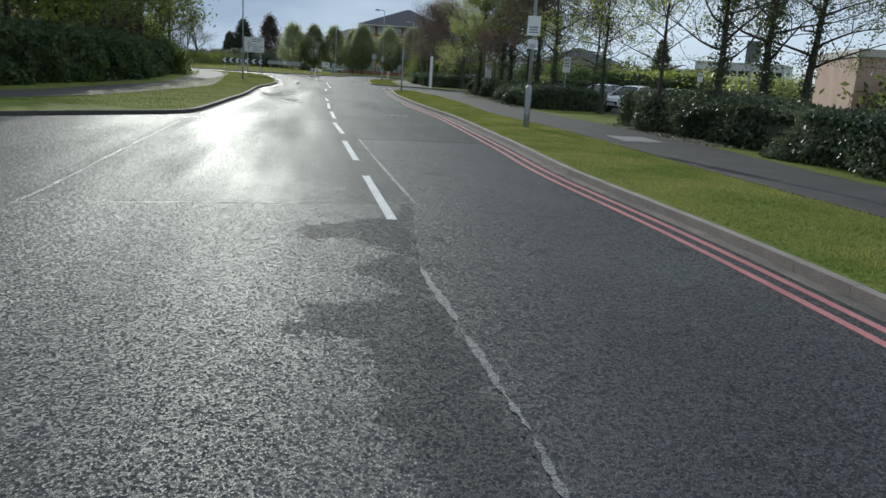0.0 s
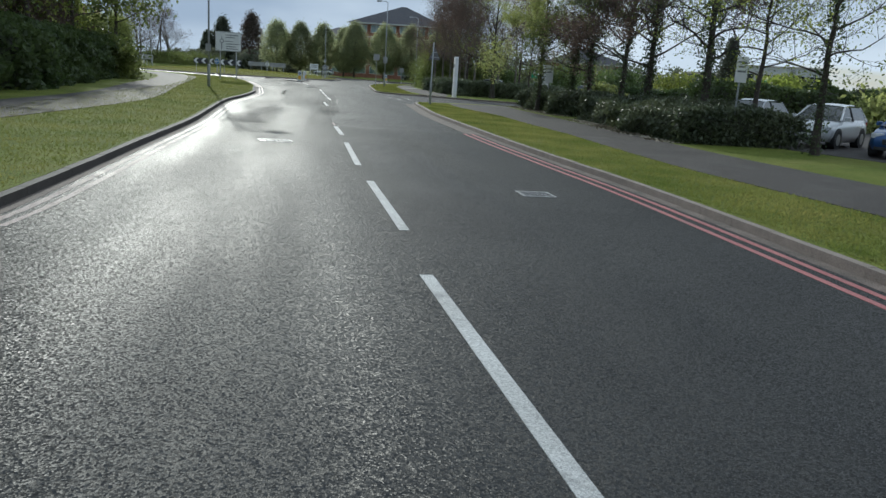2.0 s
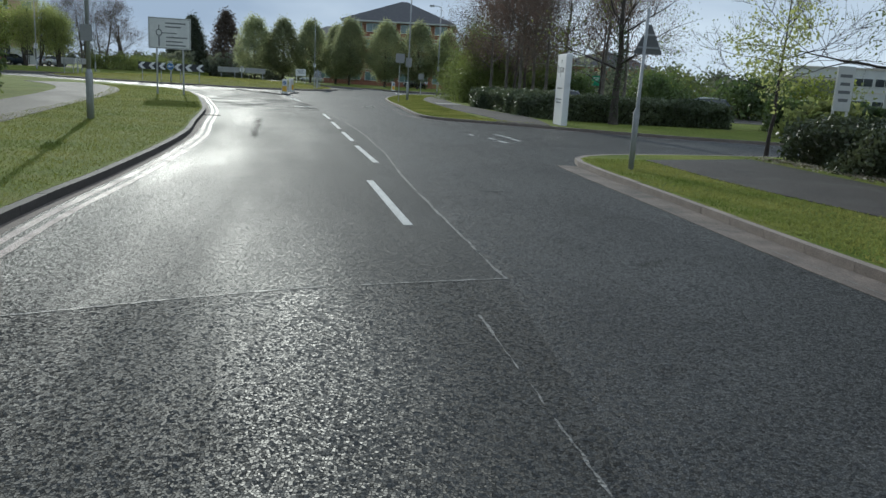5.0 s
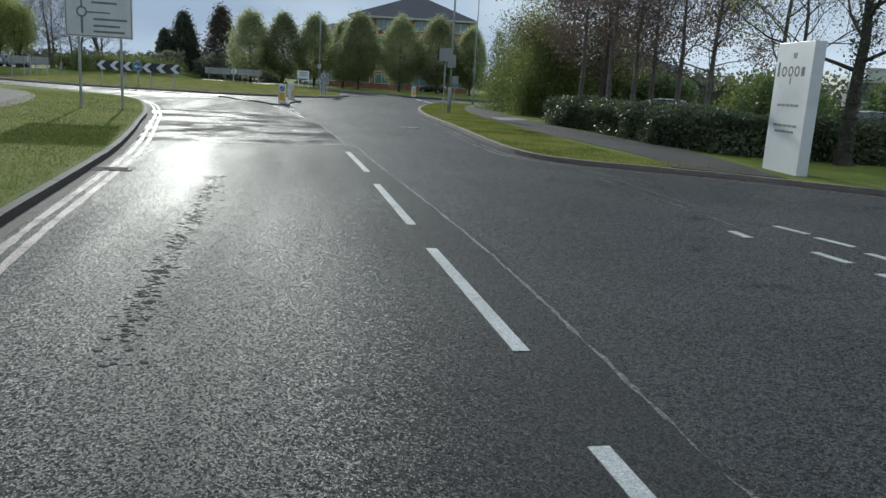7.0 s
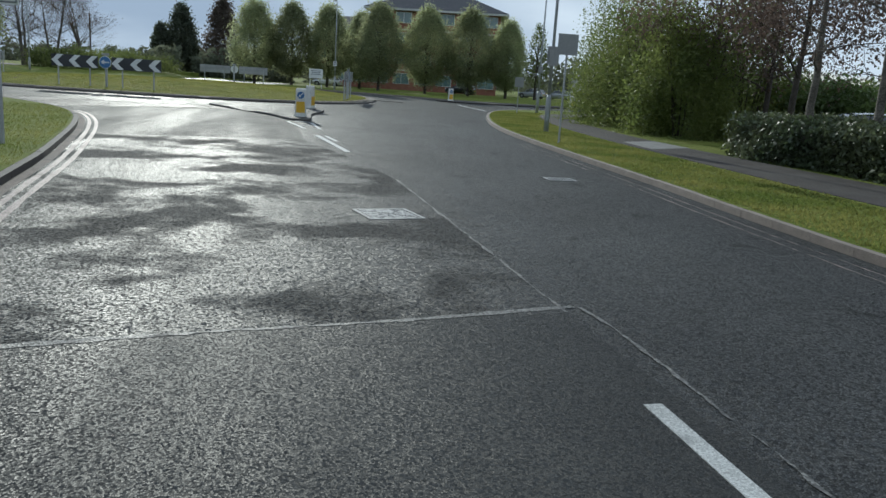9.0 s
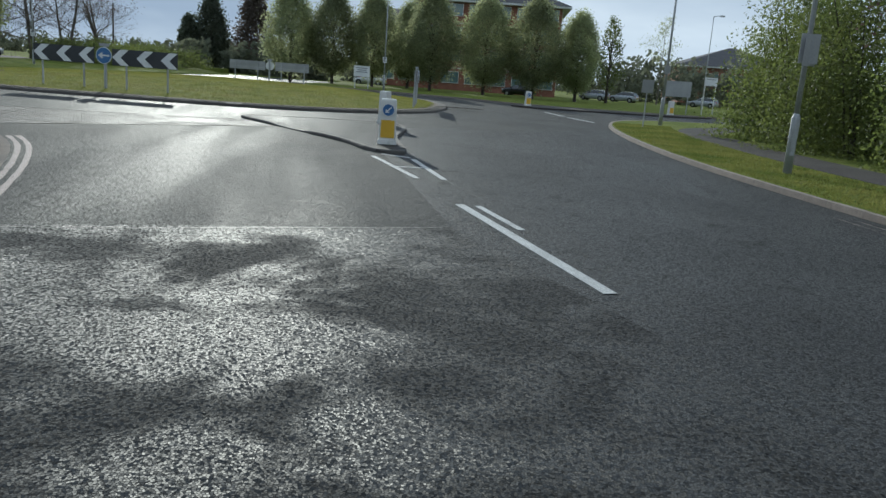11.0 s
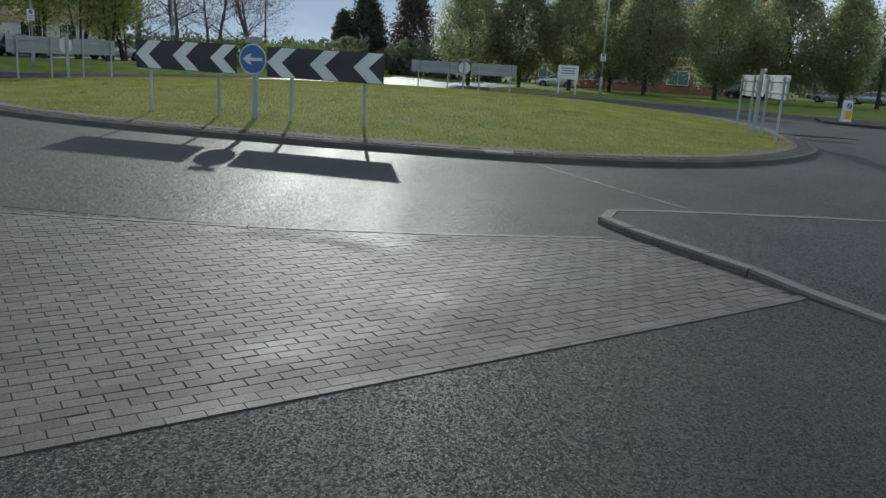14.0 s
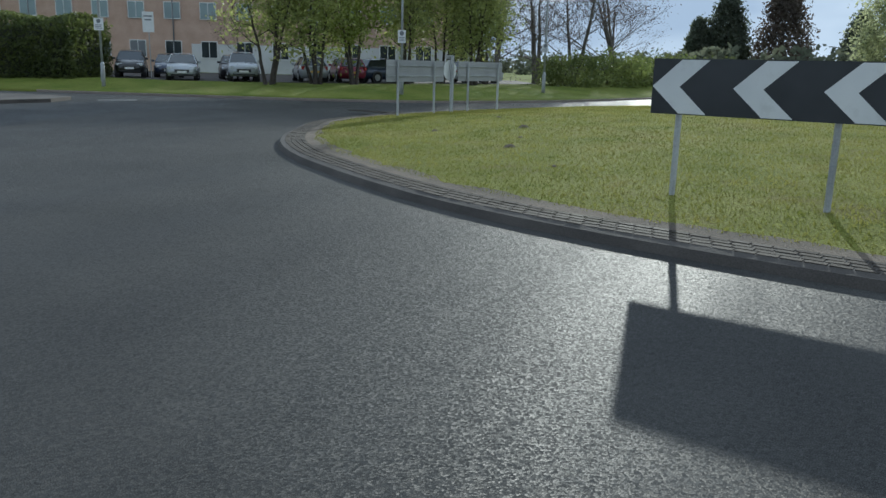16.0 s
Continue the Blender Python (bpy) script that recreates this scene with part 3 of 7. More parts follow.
def hub_ring(inset, n, share=1.0):
    """Points round the island, drawn in from its kerb by inset metres, or to a share of its radius."""
    out = []
    for i in range(n):
        a = 2 * math.pi * i / n
        r = (float(hub_radius(a)) - inset) * share
        out.append((HUB[0] + r * math.cos(a), HUB[1] + r * math.sin(a)))
    return out

# ground and carriageway
structure("ground", Geo().poly([(-1500, -900, -0.05), (1500, -900, -0.05), (1500, 2400, -0.05), (-1500, 2400, -0.05)]), GRASS,
          "green fields running out to the horizon", "ground")
road = structure("road", Geo().prism([(-110, -60), (60, -60), (60, 188), (-110, 188)], -0.3, 0.0), ASPHALT_COARSE,
                 "coarse dark asphalt carriageway, worn and damp in patches", "road")

def surface(name, pts, mat, label, z=0.004):
    ob = structure(name, Geo().prism(pts, 0.0005, z), mat, label, "road")
    return ob

surface("road_resurfaced_1", [(-1.0, 5.1), (3.38, 7.0), (0.95, 16.1), (5.2, 17.7), (2.9, 27.0), (0.6, 36.0), (-0.9, 39.4), (-4.8, 38.6), (-8.9, 37.4),
                            (-7.2, 29.6), (-5.5, 22.0), (-4.8, 19.4), (-2.0, 8.6)], ASPHALT_FINE, "smoother grey asphalt resurfacing on the lane")
surface("road_resurfaced_2", [(-11.4, 46.2), (-10.21, 46.78), (-8.58, 47.86), (-6.75, 48.7), (-8.3, 55.5), (-9.75, 63.0), (-10.5, 66.6), (-12.0, 71.6), (-13.4, 76.4), (-14.1, 78.8), (-15.4, 78.25), (-17.0, 77.5), (-19.5, 76.2), (-15.9, 64.0),
                            (-13.2, 53.6)], ASPHALT_FINE, "smoother grey asphalt resurfacing before the roundabout")
surface("road_resurfaced_3", [(-25.1, 91.2), (-19.5, 93.6), (-20.8, 98.6), (-21.6, 101.6), (-22.7, 103.8), (-25.6, 107.3), (-27.7, 104.8), (-29.8, 102.5), (-31.0, 101.3),
                            (-28.6, 98.8), (-26.9, 96.0)], ASPHALT_ENTRY, "smoother grey asphalt at the give-way entry")
middle = [(5.28, -2.2), (4.61, 0.85), (4.25, 2.1), (3.86, 3.5), (3.6, 5.3), (3.38, 7.0)]
surface("road_start", [(-1.0, 5.1), (1.2, 6.1)] + middle[::-1] + [(6.6, -8.0), (7.6, -14.0), (-12.0, -14.0), (-9.0, 1.2)], ASPHALT_START, "coarse worn asphalt before the side road, paled for sheen")
# worn ground along the middle of the road: a crust of small flat flakes with a ragged edge
worn = [(3.3, 6.9), (3.23, 5.91), (2.37, 4.97), (2.41, 4.35), (3.1, 4.49), (3.68, 3.94), (3.25, 3.42), (3.37, 3.08), (3.88, 2.6), (3.16, 2.02), (3.19, 1.54), (3.68, 1.43), (3.9, 0.85), (4.5, -1.0), (4.8, -2.2)] + middle
gx, gy = [v.ravel() for v in np.meshgrid(np.arange(2.0, 5.4, 0.025), np.arange(-2.2, 7.0, 0.025))]
wander = [(0.22 * noise.noise(Vector((x * 2.6, y * 2.6, 5))) + 0.16 * noise.noise(Vector((x * 8, y * 8, 9))) + 0.14 * noise.noise(Vector((x * 22, y * 22, 2)))) for x, y in zip(gx, gy)]
kept = inside(gx + np.array(wander), gy + 0.8 * np.array(wander[::-1]), worn) & inside(gx, gy, [(1.5, -2.2), (1.5, 6.1), (3.3, 6.9)] + middle[::-1])
crust = Geo()
for x, y in zip(gx[kept], gy[kept]):
    crust.poly([(x, y, 0.0046), (x + 0.025, y, 0.0046), (x + 0.025, y + 0.025, 0.0046), (x, y + 0.025, 0.0046)])
tagged(structure("road_dull", crust, ASPHALT_DULL, "dull dark worn asphalt along the middle of the road", "road"), kind="stuff")
surface("road_rough", [(-4.95, 38.555), (-6.05, 43.1), (-6.75, 48.7), (-8.58, 47.86), (-10.21, 46.78), (-11.4, 46.2), (-10.15, 42.0), (-8.9, 37.4)], ASPHALT_ROUGH, "older coarse asphalt left between two resurfaced lengths")
surface("road_worn", [(-14.1, 78.8), (-15.2, 82.6), (-16.3, 86.6), (-17.8, 90.2), (-19.5, 93.6), (-25.1, 91.2), (-23.9, 88.4), (-22.6, 85.2), (-21.5, 82.2), (-19.9, 77.7), (-19.5, 76.2), (-17.0, 77.5), (-15.4, 78.25)],
        ASPHALT_PATCHED, "worn coarse asphalt with dark patches before the give-way")
surface("road_side", [(-1.0, 5.1), (-2.0, 8.6), (-3.4, 14.0), (-4.83, 19.42), (-8.0, 15.4), (-24.0, 12.0), (-24.0, -4.0), (-9.0, 1.2)], ASPHALT_FINE, "smoother grey asphalt of the side road")
ring_geo = Geo()
outer, inner = ring(RING_R - 0.25, 0, 360, 96), hub_ring(-0.005, 96) + hub_ring(-0.005, 96)[:1]
for i in range(96):
    a, b, c, d = inner[i], outer[i], outer[i + 1], inner[i + 1]
    ring_geo.poly([(*a, 0.004), (*b, 0.004), (*c, 0.004), (*d, 0.004)])
structure("road_ring", ring_geo, ASPHALT_RING, "smooth grey asphalt round the roundabout", "road")

def strip(name, line, width, mat, label, z0=0.004, z1=0.0075, category="road marking"):
    """A flat band along a line."""
    g = Geo()
    a, b = offset(line, width / 2), offset(line, -width / 2)
    n = len(line)
    g.v = [(p[0], p[1], z1) for p in a] + [(p[0], p[1], z1) for p in b] + [(p[0], p[1], z0 - 0.003) for p in a] + [(p[0], p[1], z0 - 0.003) for p in b]
    for i in range(n - 1):
        g.f += [(i, n + i, n + i + 1, i + 1), (2 * n + i, i, i + 1, 2 * n + i + 1), (n + i, 3 * n + i, 3 * n + i + 1, n + i + 1)]
    return structure(name, g, mat, label, category)

# raised verges: turf inside the kerbs
def verge(name, line, close, label, inset=0.14, z=0.115):
    return structure(name, Geo().prism(offset(line, inset) + close, -0.02, z), GRASS, label, "verge")
verge("verge_left", LEFT_KERB, [(-110, 95.0), (-110, -60.0), (-11.0, -60.0), (-26.0, 6.0)], "mown grass verge along the approach road")
verge("verge_right", RIGHT_KERB, [(60, 69.0), (60, -60), (14.0, -60)], "mown grass verge behind the red lines", inset=-0.14)
verge("verge_corner", NEAR_KERB, [(60, 152.0), (60, 74.0)], "mown grass corner by the roundabout exit", inset=-0.14)
verge("verge_far", FAR_KERB, [(-40.0, 188.0), (60, 188.0), (60, 166.0)], "mown grass bank before the brick office", inset=-0.14)
bank_lines = [(offset(WEST_KERB, -0.14), 0.0), (offset(WEST_KERB, -0.14), 0.115), (offset(WEST_KERB, -1.2), 0.17), (offset(WEST_KERB, -3.2), 0.42), (offset(WEST_KERB, -5.4), 0.6)]
bank = Geo()
nb = len(WEST_KERB)
for line, z in bank_lines:
    bank.v += [(x, y, z) for x, y in line]
for k in range(len(bank_lines) - 1):
    for i in range(nb - 1):
        bank.f.append((k * nb + i, k * nb + i + 1, (k + 1) * nb + i + 1, (k + 1) * nb + i))
structure("verge_west", bank, GRASS, "mown grass bank rising to the car park", "verge", smooth=True)
structure("verge_west_top", Geo().prism(bank_lines[-1][0] + [(-125, 110.0), (-125, 200), (-60, 200)], 0.0, 0.6), GRASS, "level grass behind the bank", "verge")
dome = Geo()
rings = [(0.55, 1.0, 0.135), (1.2, 1.0, 0.16), (0.0, 0.69, 0.44), (0.0, 0.35, 0.64)]
for inset, share, z in rings:
    dome.v += [(x, y, z) for x, y in hub_ring(inset, 72, share)]
dome.v.append((*HUB, 0.72))
for k in range(3):
    for i in range(72):
        j = (i + 1) % 72
        dome.f.append((k * 72 + i, k * 72 + j, (k + 1) * 72 + j, (k + 1) * 72 + i))
for i in range(72):
    dome.f.append((216 + i, 216 + (i + 1) % 72, 288))
structure("roundabout_island", dome, GRASS_SUNLIT, "low round grass island of the roundabout", "verge", smooth=True)
collar = Geo()
for inset, z in ((0.0, 0.0), (0.04, 0.10), (0.14, 0.125), (0.6, 0.14), (0.7, 0.10)):
    collar.v += [(x, y, z) for x, y in hub_ring(inset, 96)]
for k in range(4):
    for i in range(96):
        j = (i + 1) % 96
        collar.f.append((k * 96 + i, k * 96 + j, (k + 1) * 96 + j, (k + 1) * 96 + i))
structure("roundabout_collar", collar, KERB_DARK, "dark sloped concrete edging round the grass island", "kerb")
def island_top(x, y):
    """Height of the island's kerb: let down where the crossing meets the entry lane."""
    along = ((x + 25.9) * 0.62 - (y - 107.5) * 0.78) if x < -22.2 - (y - 104) * 0.25 else -9.0
    return 0.088 - 0.056 * max(0.0, min(1.0, (along + 0.2) / 0.9)) * max(0.0, min(1.0, (2.9 - along) / 0.9))
slab = Geo()
edge_in, edge_deep = offset(ISLAND, -0.06), offset(ISLAND, -0.5)
for line in (edge_in, edge_in, edge_deep):
    first = not slab.v
    slab.v += [(x, y, 0.0 if first else (0.08 if line is edge_deep else island_top(*q) - 0.006)) for (x, y), q in zip(line, ISLAND)]
n_is = len(ISLAND)
for k in range(2):
    slab.f += [(k * n_is + i, k * n_is + (i + 1) % n_is, (k + 1) * n_is + (i + 1) % n_is, (k + 1) * n_is + i) for i in range(n_is)]
slab.f.append(tuple(2 * n_is + i for i in range(n_is)))
structure("splitter_island", slab, ASPHALT_FINE, "asphalt traffic island between the lanes, with a let-down crossing", "traffic island")
# island in the exit arm and in the west arm
structure("splitter_island_exit", Geo().prism([(-16.8, 140.6), (-18.6, 142.4), (-18.3, 146.0), (-13.0, 146.6), (-3.0, 147.6), (-6.0, 144.6)], 0.0, 0.12), ASPHALT_PATH,
          "kerbed asphalt island in the exit arm", "traffic island")
structure("splitter_island_west", Geo().prism([(-65.9, 121.4), (-66.2, 123.6), (-67.6, 125.2), (-69.2, 125.2), (-80.0, 120.4), (-79.0, 118.0)], 0.0, 0.14), KERB_DARK,
          "kerbed island in the west arm", "traffic island")

# footways
def footway(name, near, far, label, z=0.13):
    return structure(name, Geo().prism(near + far[::-1], 0.0, z), ASPHALT_PATH, label, "footway")
PATH_NEAR = smooth_line([(11.4, 3.0), (9.0, 12.0), (6.9, 21.6), (5.4, 27.0), (4.0, 31.6), (3.0, 36.6), (2.3, 40.6), (1.1, 45.8), (0.0, 50.9), (-1.25, 54.6), (-2.0, 57.0), (-2.7, 60.6), (-3.0, 62.2)], 1.0)
PATH_FAR = smooth_line([(14.0, 4.0), (11.6, 13.0), (10.2, 21.6), (8.7, 27.6), (7.5, 31.4), (6.3, 35.4), (5.2, 40.4), (4.1, 45.6), (2.9, 51.6), (1.6, 57.4), (0.9, 61.4), (0.5, 63.6)], 1.0)
footway("footway_right", PATH_NEAR, PATH_FAR, "grey asphalt footway beside the verge")
footway("footway_corner", smooth_line([(-6.05, 76.9), (-6.05, 79.5), (-6.95, 83.5), (-8.0, 87.4), (-9.15, 93.6), (-10.5, 101.5), (-11.3, 109.0), (-11.6, 117.0), (-10.2, 124.0), (-6.0, 130.0)], 1.0),
        smooth_line([(-3.75, 75.9), (-3.85, 80.2), (-4.3, 84.6), (-5.5, 88.4), (-6.5, 92.6), (-8.4, 101.0), (-9.4, 109.0), (-9.6, 117.0), (-8.2, 123.4), (-4.0, 129.0)], 1.0), "grey asphalt footway round the corner")
footway("footway_left", smooth_line([(-14.0, 10.0), (-11.2, 24.0), (-12.0, 34.0), (-13.4, 43.6), (-15.2, 50.0), (-18.6, 60.0), (-22.4, 71.6), (-25.4, 81.0), (-28.2, 88.6), (-31.6, 95.0), (-36.0, 99.6)], 1.0),
        smooth_line([(-17.0, 10.0), (-14.2, 24.0), (-15.2, 34.0), (-16.6, 43.6), (-18.2, 50.0), (-21.6, 60.0), (-25.2, 71.6), (-28.2, 80.0), (-31.2, 87.0), (-34.6, 92.4), (-39.0, 97.0)], 1.0),
        "pale asphalt footpath along the trees")

SLAB = material("pale_paving_slab", (0.20, 0.195, 0.185), (0.30, 0.29, 0.275), 0.8, 0.9, 1.5, 60, 0.4, spec=0.25, speckle=0.3, stain=(2.0, (0.12, 0.115, 0.11), 0.5))
structure("footway_slab_1", Geo().prism([(7.75, 21.7), (8.95, 22.0), (9.25, 20.2), (8.05, 19.7)], 0.1, 0.1345), SLAB, "pale concrete slabs let into the footway", "paving")
structure("footway_slab_2", Geo().prism([(-9.9, 100.0), (-8.5, 101.4), (-7.9, 98.9), (-9.5, 97.2)], 0.1, 0.1345), SLAB, "pale concrete slabs let into the corner footway", "paving")

# paint on the road
def dash(a, b, w=0.12):
    l = math.hypot(b[0] - a[0], b[1] - a[1])
    strip("centre_dash", [a, ((a[0] + b[0]) / 2, (a[1] + b[1]) / 2), b], w, PAINT_WHITE, "worn white centre line dash on asphalt", z1=0.0092)
for a, b in (((2.32, 9.4), (3.3, 5.7)), ((0.74, 15.32), (1.77, 11.47)), ((-0.77, 21.14), (0.30, 17.3)), ((-2.17, 26.97), (-1.18, 23.1)),
             ((-3.74, 33.42), (-2.70, 29.0)), ((-5.02, 38.6), (-4.25, 35.6)), ((-8.85, 55.1), (-7.85, 51.1)), ((-10.07, 61.8), (-9.1, 58.05)),
             ((-11.18, 66.4), (-10.38, 63.2)), ((-12.4, 71.4), (-11.5, 67.75)), ((-13.79, 76.98), (-12.78, 73.09))):
    dash(a, b)
for a, b, w in (((-19.52, 95.4), (-17.92, 91.1), 0.14), ((-19.26, 95.4), (-18.66, 93.8), 0.10), ((-21.72, 101.0), (-20.42, 97.9), 0.11), ((-20.86, 101.0), (-19.95, 98.0), 0.11),
                ((-21.62, 101.55), (-20.95, 101.25), 0.09), ((-20.98, 99.4), (-20.48, 99.55), 0.09), 
                ((-16.45, 135.6), (-15.6, 130.9), 0.2), ((-15.4, 129.8), (-14.4, 125.6), 0.2), ((-66.8, 125.9), (-66.3, 127.4), 0.2)):
    strip("marking_line", [a, ((a[0] + b[0]) / 2, (a[1] + b[1]) / 2), b], w, PAINT_WHITE, "worn white marking near the island", z1=0.0086)
for a, b in (((-6.32, 69.55), (-6.06, 69.0)), ((-6.06, 68.75), (-5.80, 68.2)), ((-5.82, 67.8), (-5.56, 67.0)), ((-6.55, 67.65), (-6.36, 67.1)), ((-6.28, 66.6), (-6.0, 65.8)), ((-7.17, 68.85), (-7.08, 68.4))):
    strip("give_way_dash", [a, ((a[0] + b[0]) / 2, (a[1] + b[1]) / 2), b], 0.13, PAINT_WHITE, "worn white give-way dash across the side road mouth", z1=0.0086)
def span(line, y0, y1):
    return [p for p in line if y0 <= p[1] <= y1]
left_run = [p for p in LEFT_KERB if 21.5 < p[1] < 99.4 and p[0] > -30]
strip("gutter_right", offset(span(RIGHT_KERB, -15, 60), 0.10), 0.2, GUTTER, "silty brown gutter below the kerb", z0=0.004, z1=0.006, category="gutter")
strip("gutter_mouth", offset(span(RIGHT_KERB, 38.5, 60.5), 0.30), 0.42, GUTTER, "wide band of pale silt beside the kerb", z0=0.004, z1=0.0055, category="gutter")
strip("gutter_left", offset(left_run, -0.09), 0.16, GUTTER, "silty gutter below the kerb", z0=0.004, z1=0.006, category="gutter")
# joints between old and new asphalt
def seam(name, pts, w=0.05, mat=None, broken=0.0, label="ragged pale joint between two asphalt surfaces", category="road joint", z=None, step=0.05, wander=1.0):
    """A ragged joint whose width wanders; broken: how much of it has worn away."""
    line = smooth_line(pts, step)
    line = [(x + wander * (0.012 * noise.noise(Vector((x * 9, y * 9, 1))) + 0.018 * noise.noise(Vector((x * 2, y * 2, 4)))), y + wander * 0.015 * noise.noise(Vector((x * 9, y * 9, 7)))) for x, y in line]
    wide = [max(0.0, w * (0.85 - broken + wander * (1.1 * noise.noise(Vector((x * 7, y * 7, 12))) + 0.9 * noise.noise(Vector((x * 1.1, y * 1.1, 20)))))) for x, y in line]
    z = z or 0.0058 + 0.00015 * int(name.split("_")[1])
    a, b = offset(line, 0.5), offset(line, -0.5)
    g = Geo()
    for i in range(len(line) - 1):
        if wide[i] + wide[i + 1] < 0.006:
            continue
        quad = []
        for k, side in ((i, a), (i, b), (i + 1, b), (i + 1, a)):
            quad.append((line[k][0] + (side[k][0] - line[k][0]) * wide[k], line[k][1] + (side[k][1] - line[k][1]) * wide[k], z))
        g.poly(quad)
    return structure(name, g, mat or CRACK, label, category)
for k, d in ((1, -0.34), (2, -0.58)):
    seam("edge_line_left_%d" % k, offset(left_run, d + 0.06 * k), 0.10, PAINT_WORN_GLARE, -0.1, "worn no-stopping line beside the kerb, glare paled into its red", "road marking", 0.0078, 0.12, 0.3)
    strip("edge_line_right_%d" % k, offset(span(RIGHT_KERB, -15, 39.4), -d), 0.09, PAINT_RED, "red no-stopping line beside the kerb")
    seam("edge_line_corner_%d" % k, offset([p for p in NEAR_KERB if 80 <= p[1] < 98], -d), 0.06, PAINT_WORN_GLARE, 0.55, "almost worn away no-stopping line beside the kerb", "road marking", 0.0078, 0.12, 0.7)
    seam("edge_line_mouth_%d" % k, offset([p for p in NEAR_KERB if p[0] < 6 and p[1] < 81], -d), 0.07, PAINT_WORN_GLARE, 0.12, "faded pinkish no-stopping line round the corner", "road marking", 0.0078, 0.12, 0.7)
seam("seam_1", [(-1.0, 5.1), (1.2, 6.1), (3.42, 7.04)], 0.045, broken=-0.05)
seam("seam_2", [(3.42, 7.04), (2.2, 11.43), (0.98, 16.0)], 0.052)
seam("seam_3", [(0.95, 16.1), (3.0, 16.9), (4.7, 17.5)], 0.012, TAR)
seam("seam_4", [(5.3, -2.2), (4.95, -0.4), (4.63, 0.85), (4.27, 2.1), (3.88, 3.5)], 0.06, broken=0.1)
seam("seam_5", [(-8.6, 37.4), (-4.8, 38.6), (-1.2, 39.4)], 0.035, broken=0.15)
seam("seam_6", [(-6.75, 48.7), (-8.3, 55.7), (-9.16, 60.29), (-9.58, 62.0), (-10.34, 65.5), (-11.13, 68.6), (-12.3, 72.9), (-13.2, 76.2), (-13.7, 78.2), (-13.98, 79.0)], 0.04, broken=0.1)
seam("seam_7", [(-19.1, 76.4), (-17.0, 77.5), (-15.4, 78.25), (-14.0, 79.0)], 0.055, broken=-0.15)
seam("seam_8", [(-24.6, 91.3), (-22.0, 92.4), (-19.5, 93.6)], 0.03, broken=0.1)
seam("seam_9", [(-19.2, 96.0), (-20.0, 98.2), (-20.9, 101.0)], 0.03, broken=0.3)
seam("seam_10", [(-7.0, 47.47), (-6.05, 43.1), (-5.1, 38.8)], 0.025, broken=0.3)
seam("seam_11", [(-10.6, 46.5), (-10.21, 46.78), (-8.58, 47.86), (-6.75, 48.7)], 0.03, broken=0.1)
seam("seam_12", [(-3.5, 51.0), (-3.04, 48.61), (-2.47, 44.7), (-2.1, 42.2)], 0.02, broken=0.3)
seam("seam_13", [(-14.1, 78.8), (-15.0, 82.0), (-16.3, 86.6)], 0.04, broken=0.15)
seam("seam_16", [(-28.9, 114.9), (-27.6, 113.0), (-26.3, 111.2)], 0.05, broken=0.1)
seam("old_dash", [(-5.42, 40.15), (-5.25, 39.5), (-5.06, 38.75)], 0.09, PAINT_WORN_GLARE, 0.1, "worn end of a centre line dash", "road marking", 0.0078, 0.05, 0.6)
seam("seam_17", [(-8.65, 77.4), (-8.27, 76.1), (-8.1, 74.5), (-7.7, 72.6), (-7.22, 70.6), (-6.9, 68.8), (-6.7, 67.8)], 0.04, broken=0.4)
seam("seam_18", [(-8.3, 76.9), (-7.95, 75.4), (-7.72, 74.2), (-7.3, 72.3), (-6.85, 70.4)], 0.035, broken=0.3)
seam("seam_19", [(-8.5, 76.5), (-8.35, 75.1), (-7.95, 73.0), (-7.45, 71.0)], 0.03, TAR, broken=0.2)
seam("seam_14", [(-1.02, 5.03), (-1.38, 6.55), (-2.1, 9.14), (-3.45, 14.2), (-4.84, 19.42)], 0.07, broken=0.2)
seam("seam_15", [(-1.09, 5.03), (-1.45, 6.55), (-2.17, 9.14), (-3.52, 14.2), (-4.9, 19.42)], 0.05, TAR, broken=0.1)
def crack(pts, seed):
    """Ragged dark flakes where the surface has broken out along a line."""
    r = random.Random(seed)
    g = Geo()
    for x, y in smooth_line(pts, 0.017):
        if r.random() < 0.62 + 0.9 * noise.noise(Vector((x * 1.4, y * 1.4, 2))):
            cx, cy, size = x + r.gauss(0, 0.08), y + r.uniform(-0.05, 0.05), r.uniform(0.008, 0.038)
            g.prism([(cx + size * r.uniform(0.5, 1.6) * math.cos(k * 0.9), cy + size * r.uniform(0.3, 0.9) * math.sin(k * 0.9)) for k in range(7)], 0.001, 0.0058 + r.uniform(0, 0.0008))
    return structure("surface_crack", g, PIT, "dark broken-out crack in the worn lane", "road crack")
crack([(-12.85, 62.4), (-13.4, 64.4), (-13.65, 65.4), (-13.87, 66.2), (-14.2, 67.75), (-14.78, 69.9), (-15.1, 71.2)], 3)

# ---------------------------------------------------------------- foliage helpers
rng = np.random.default_rng(7)

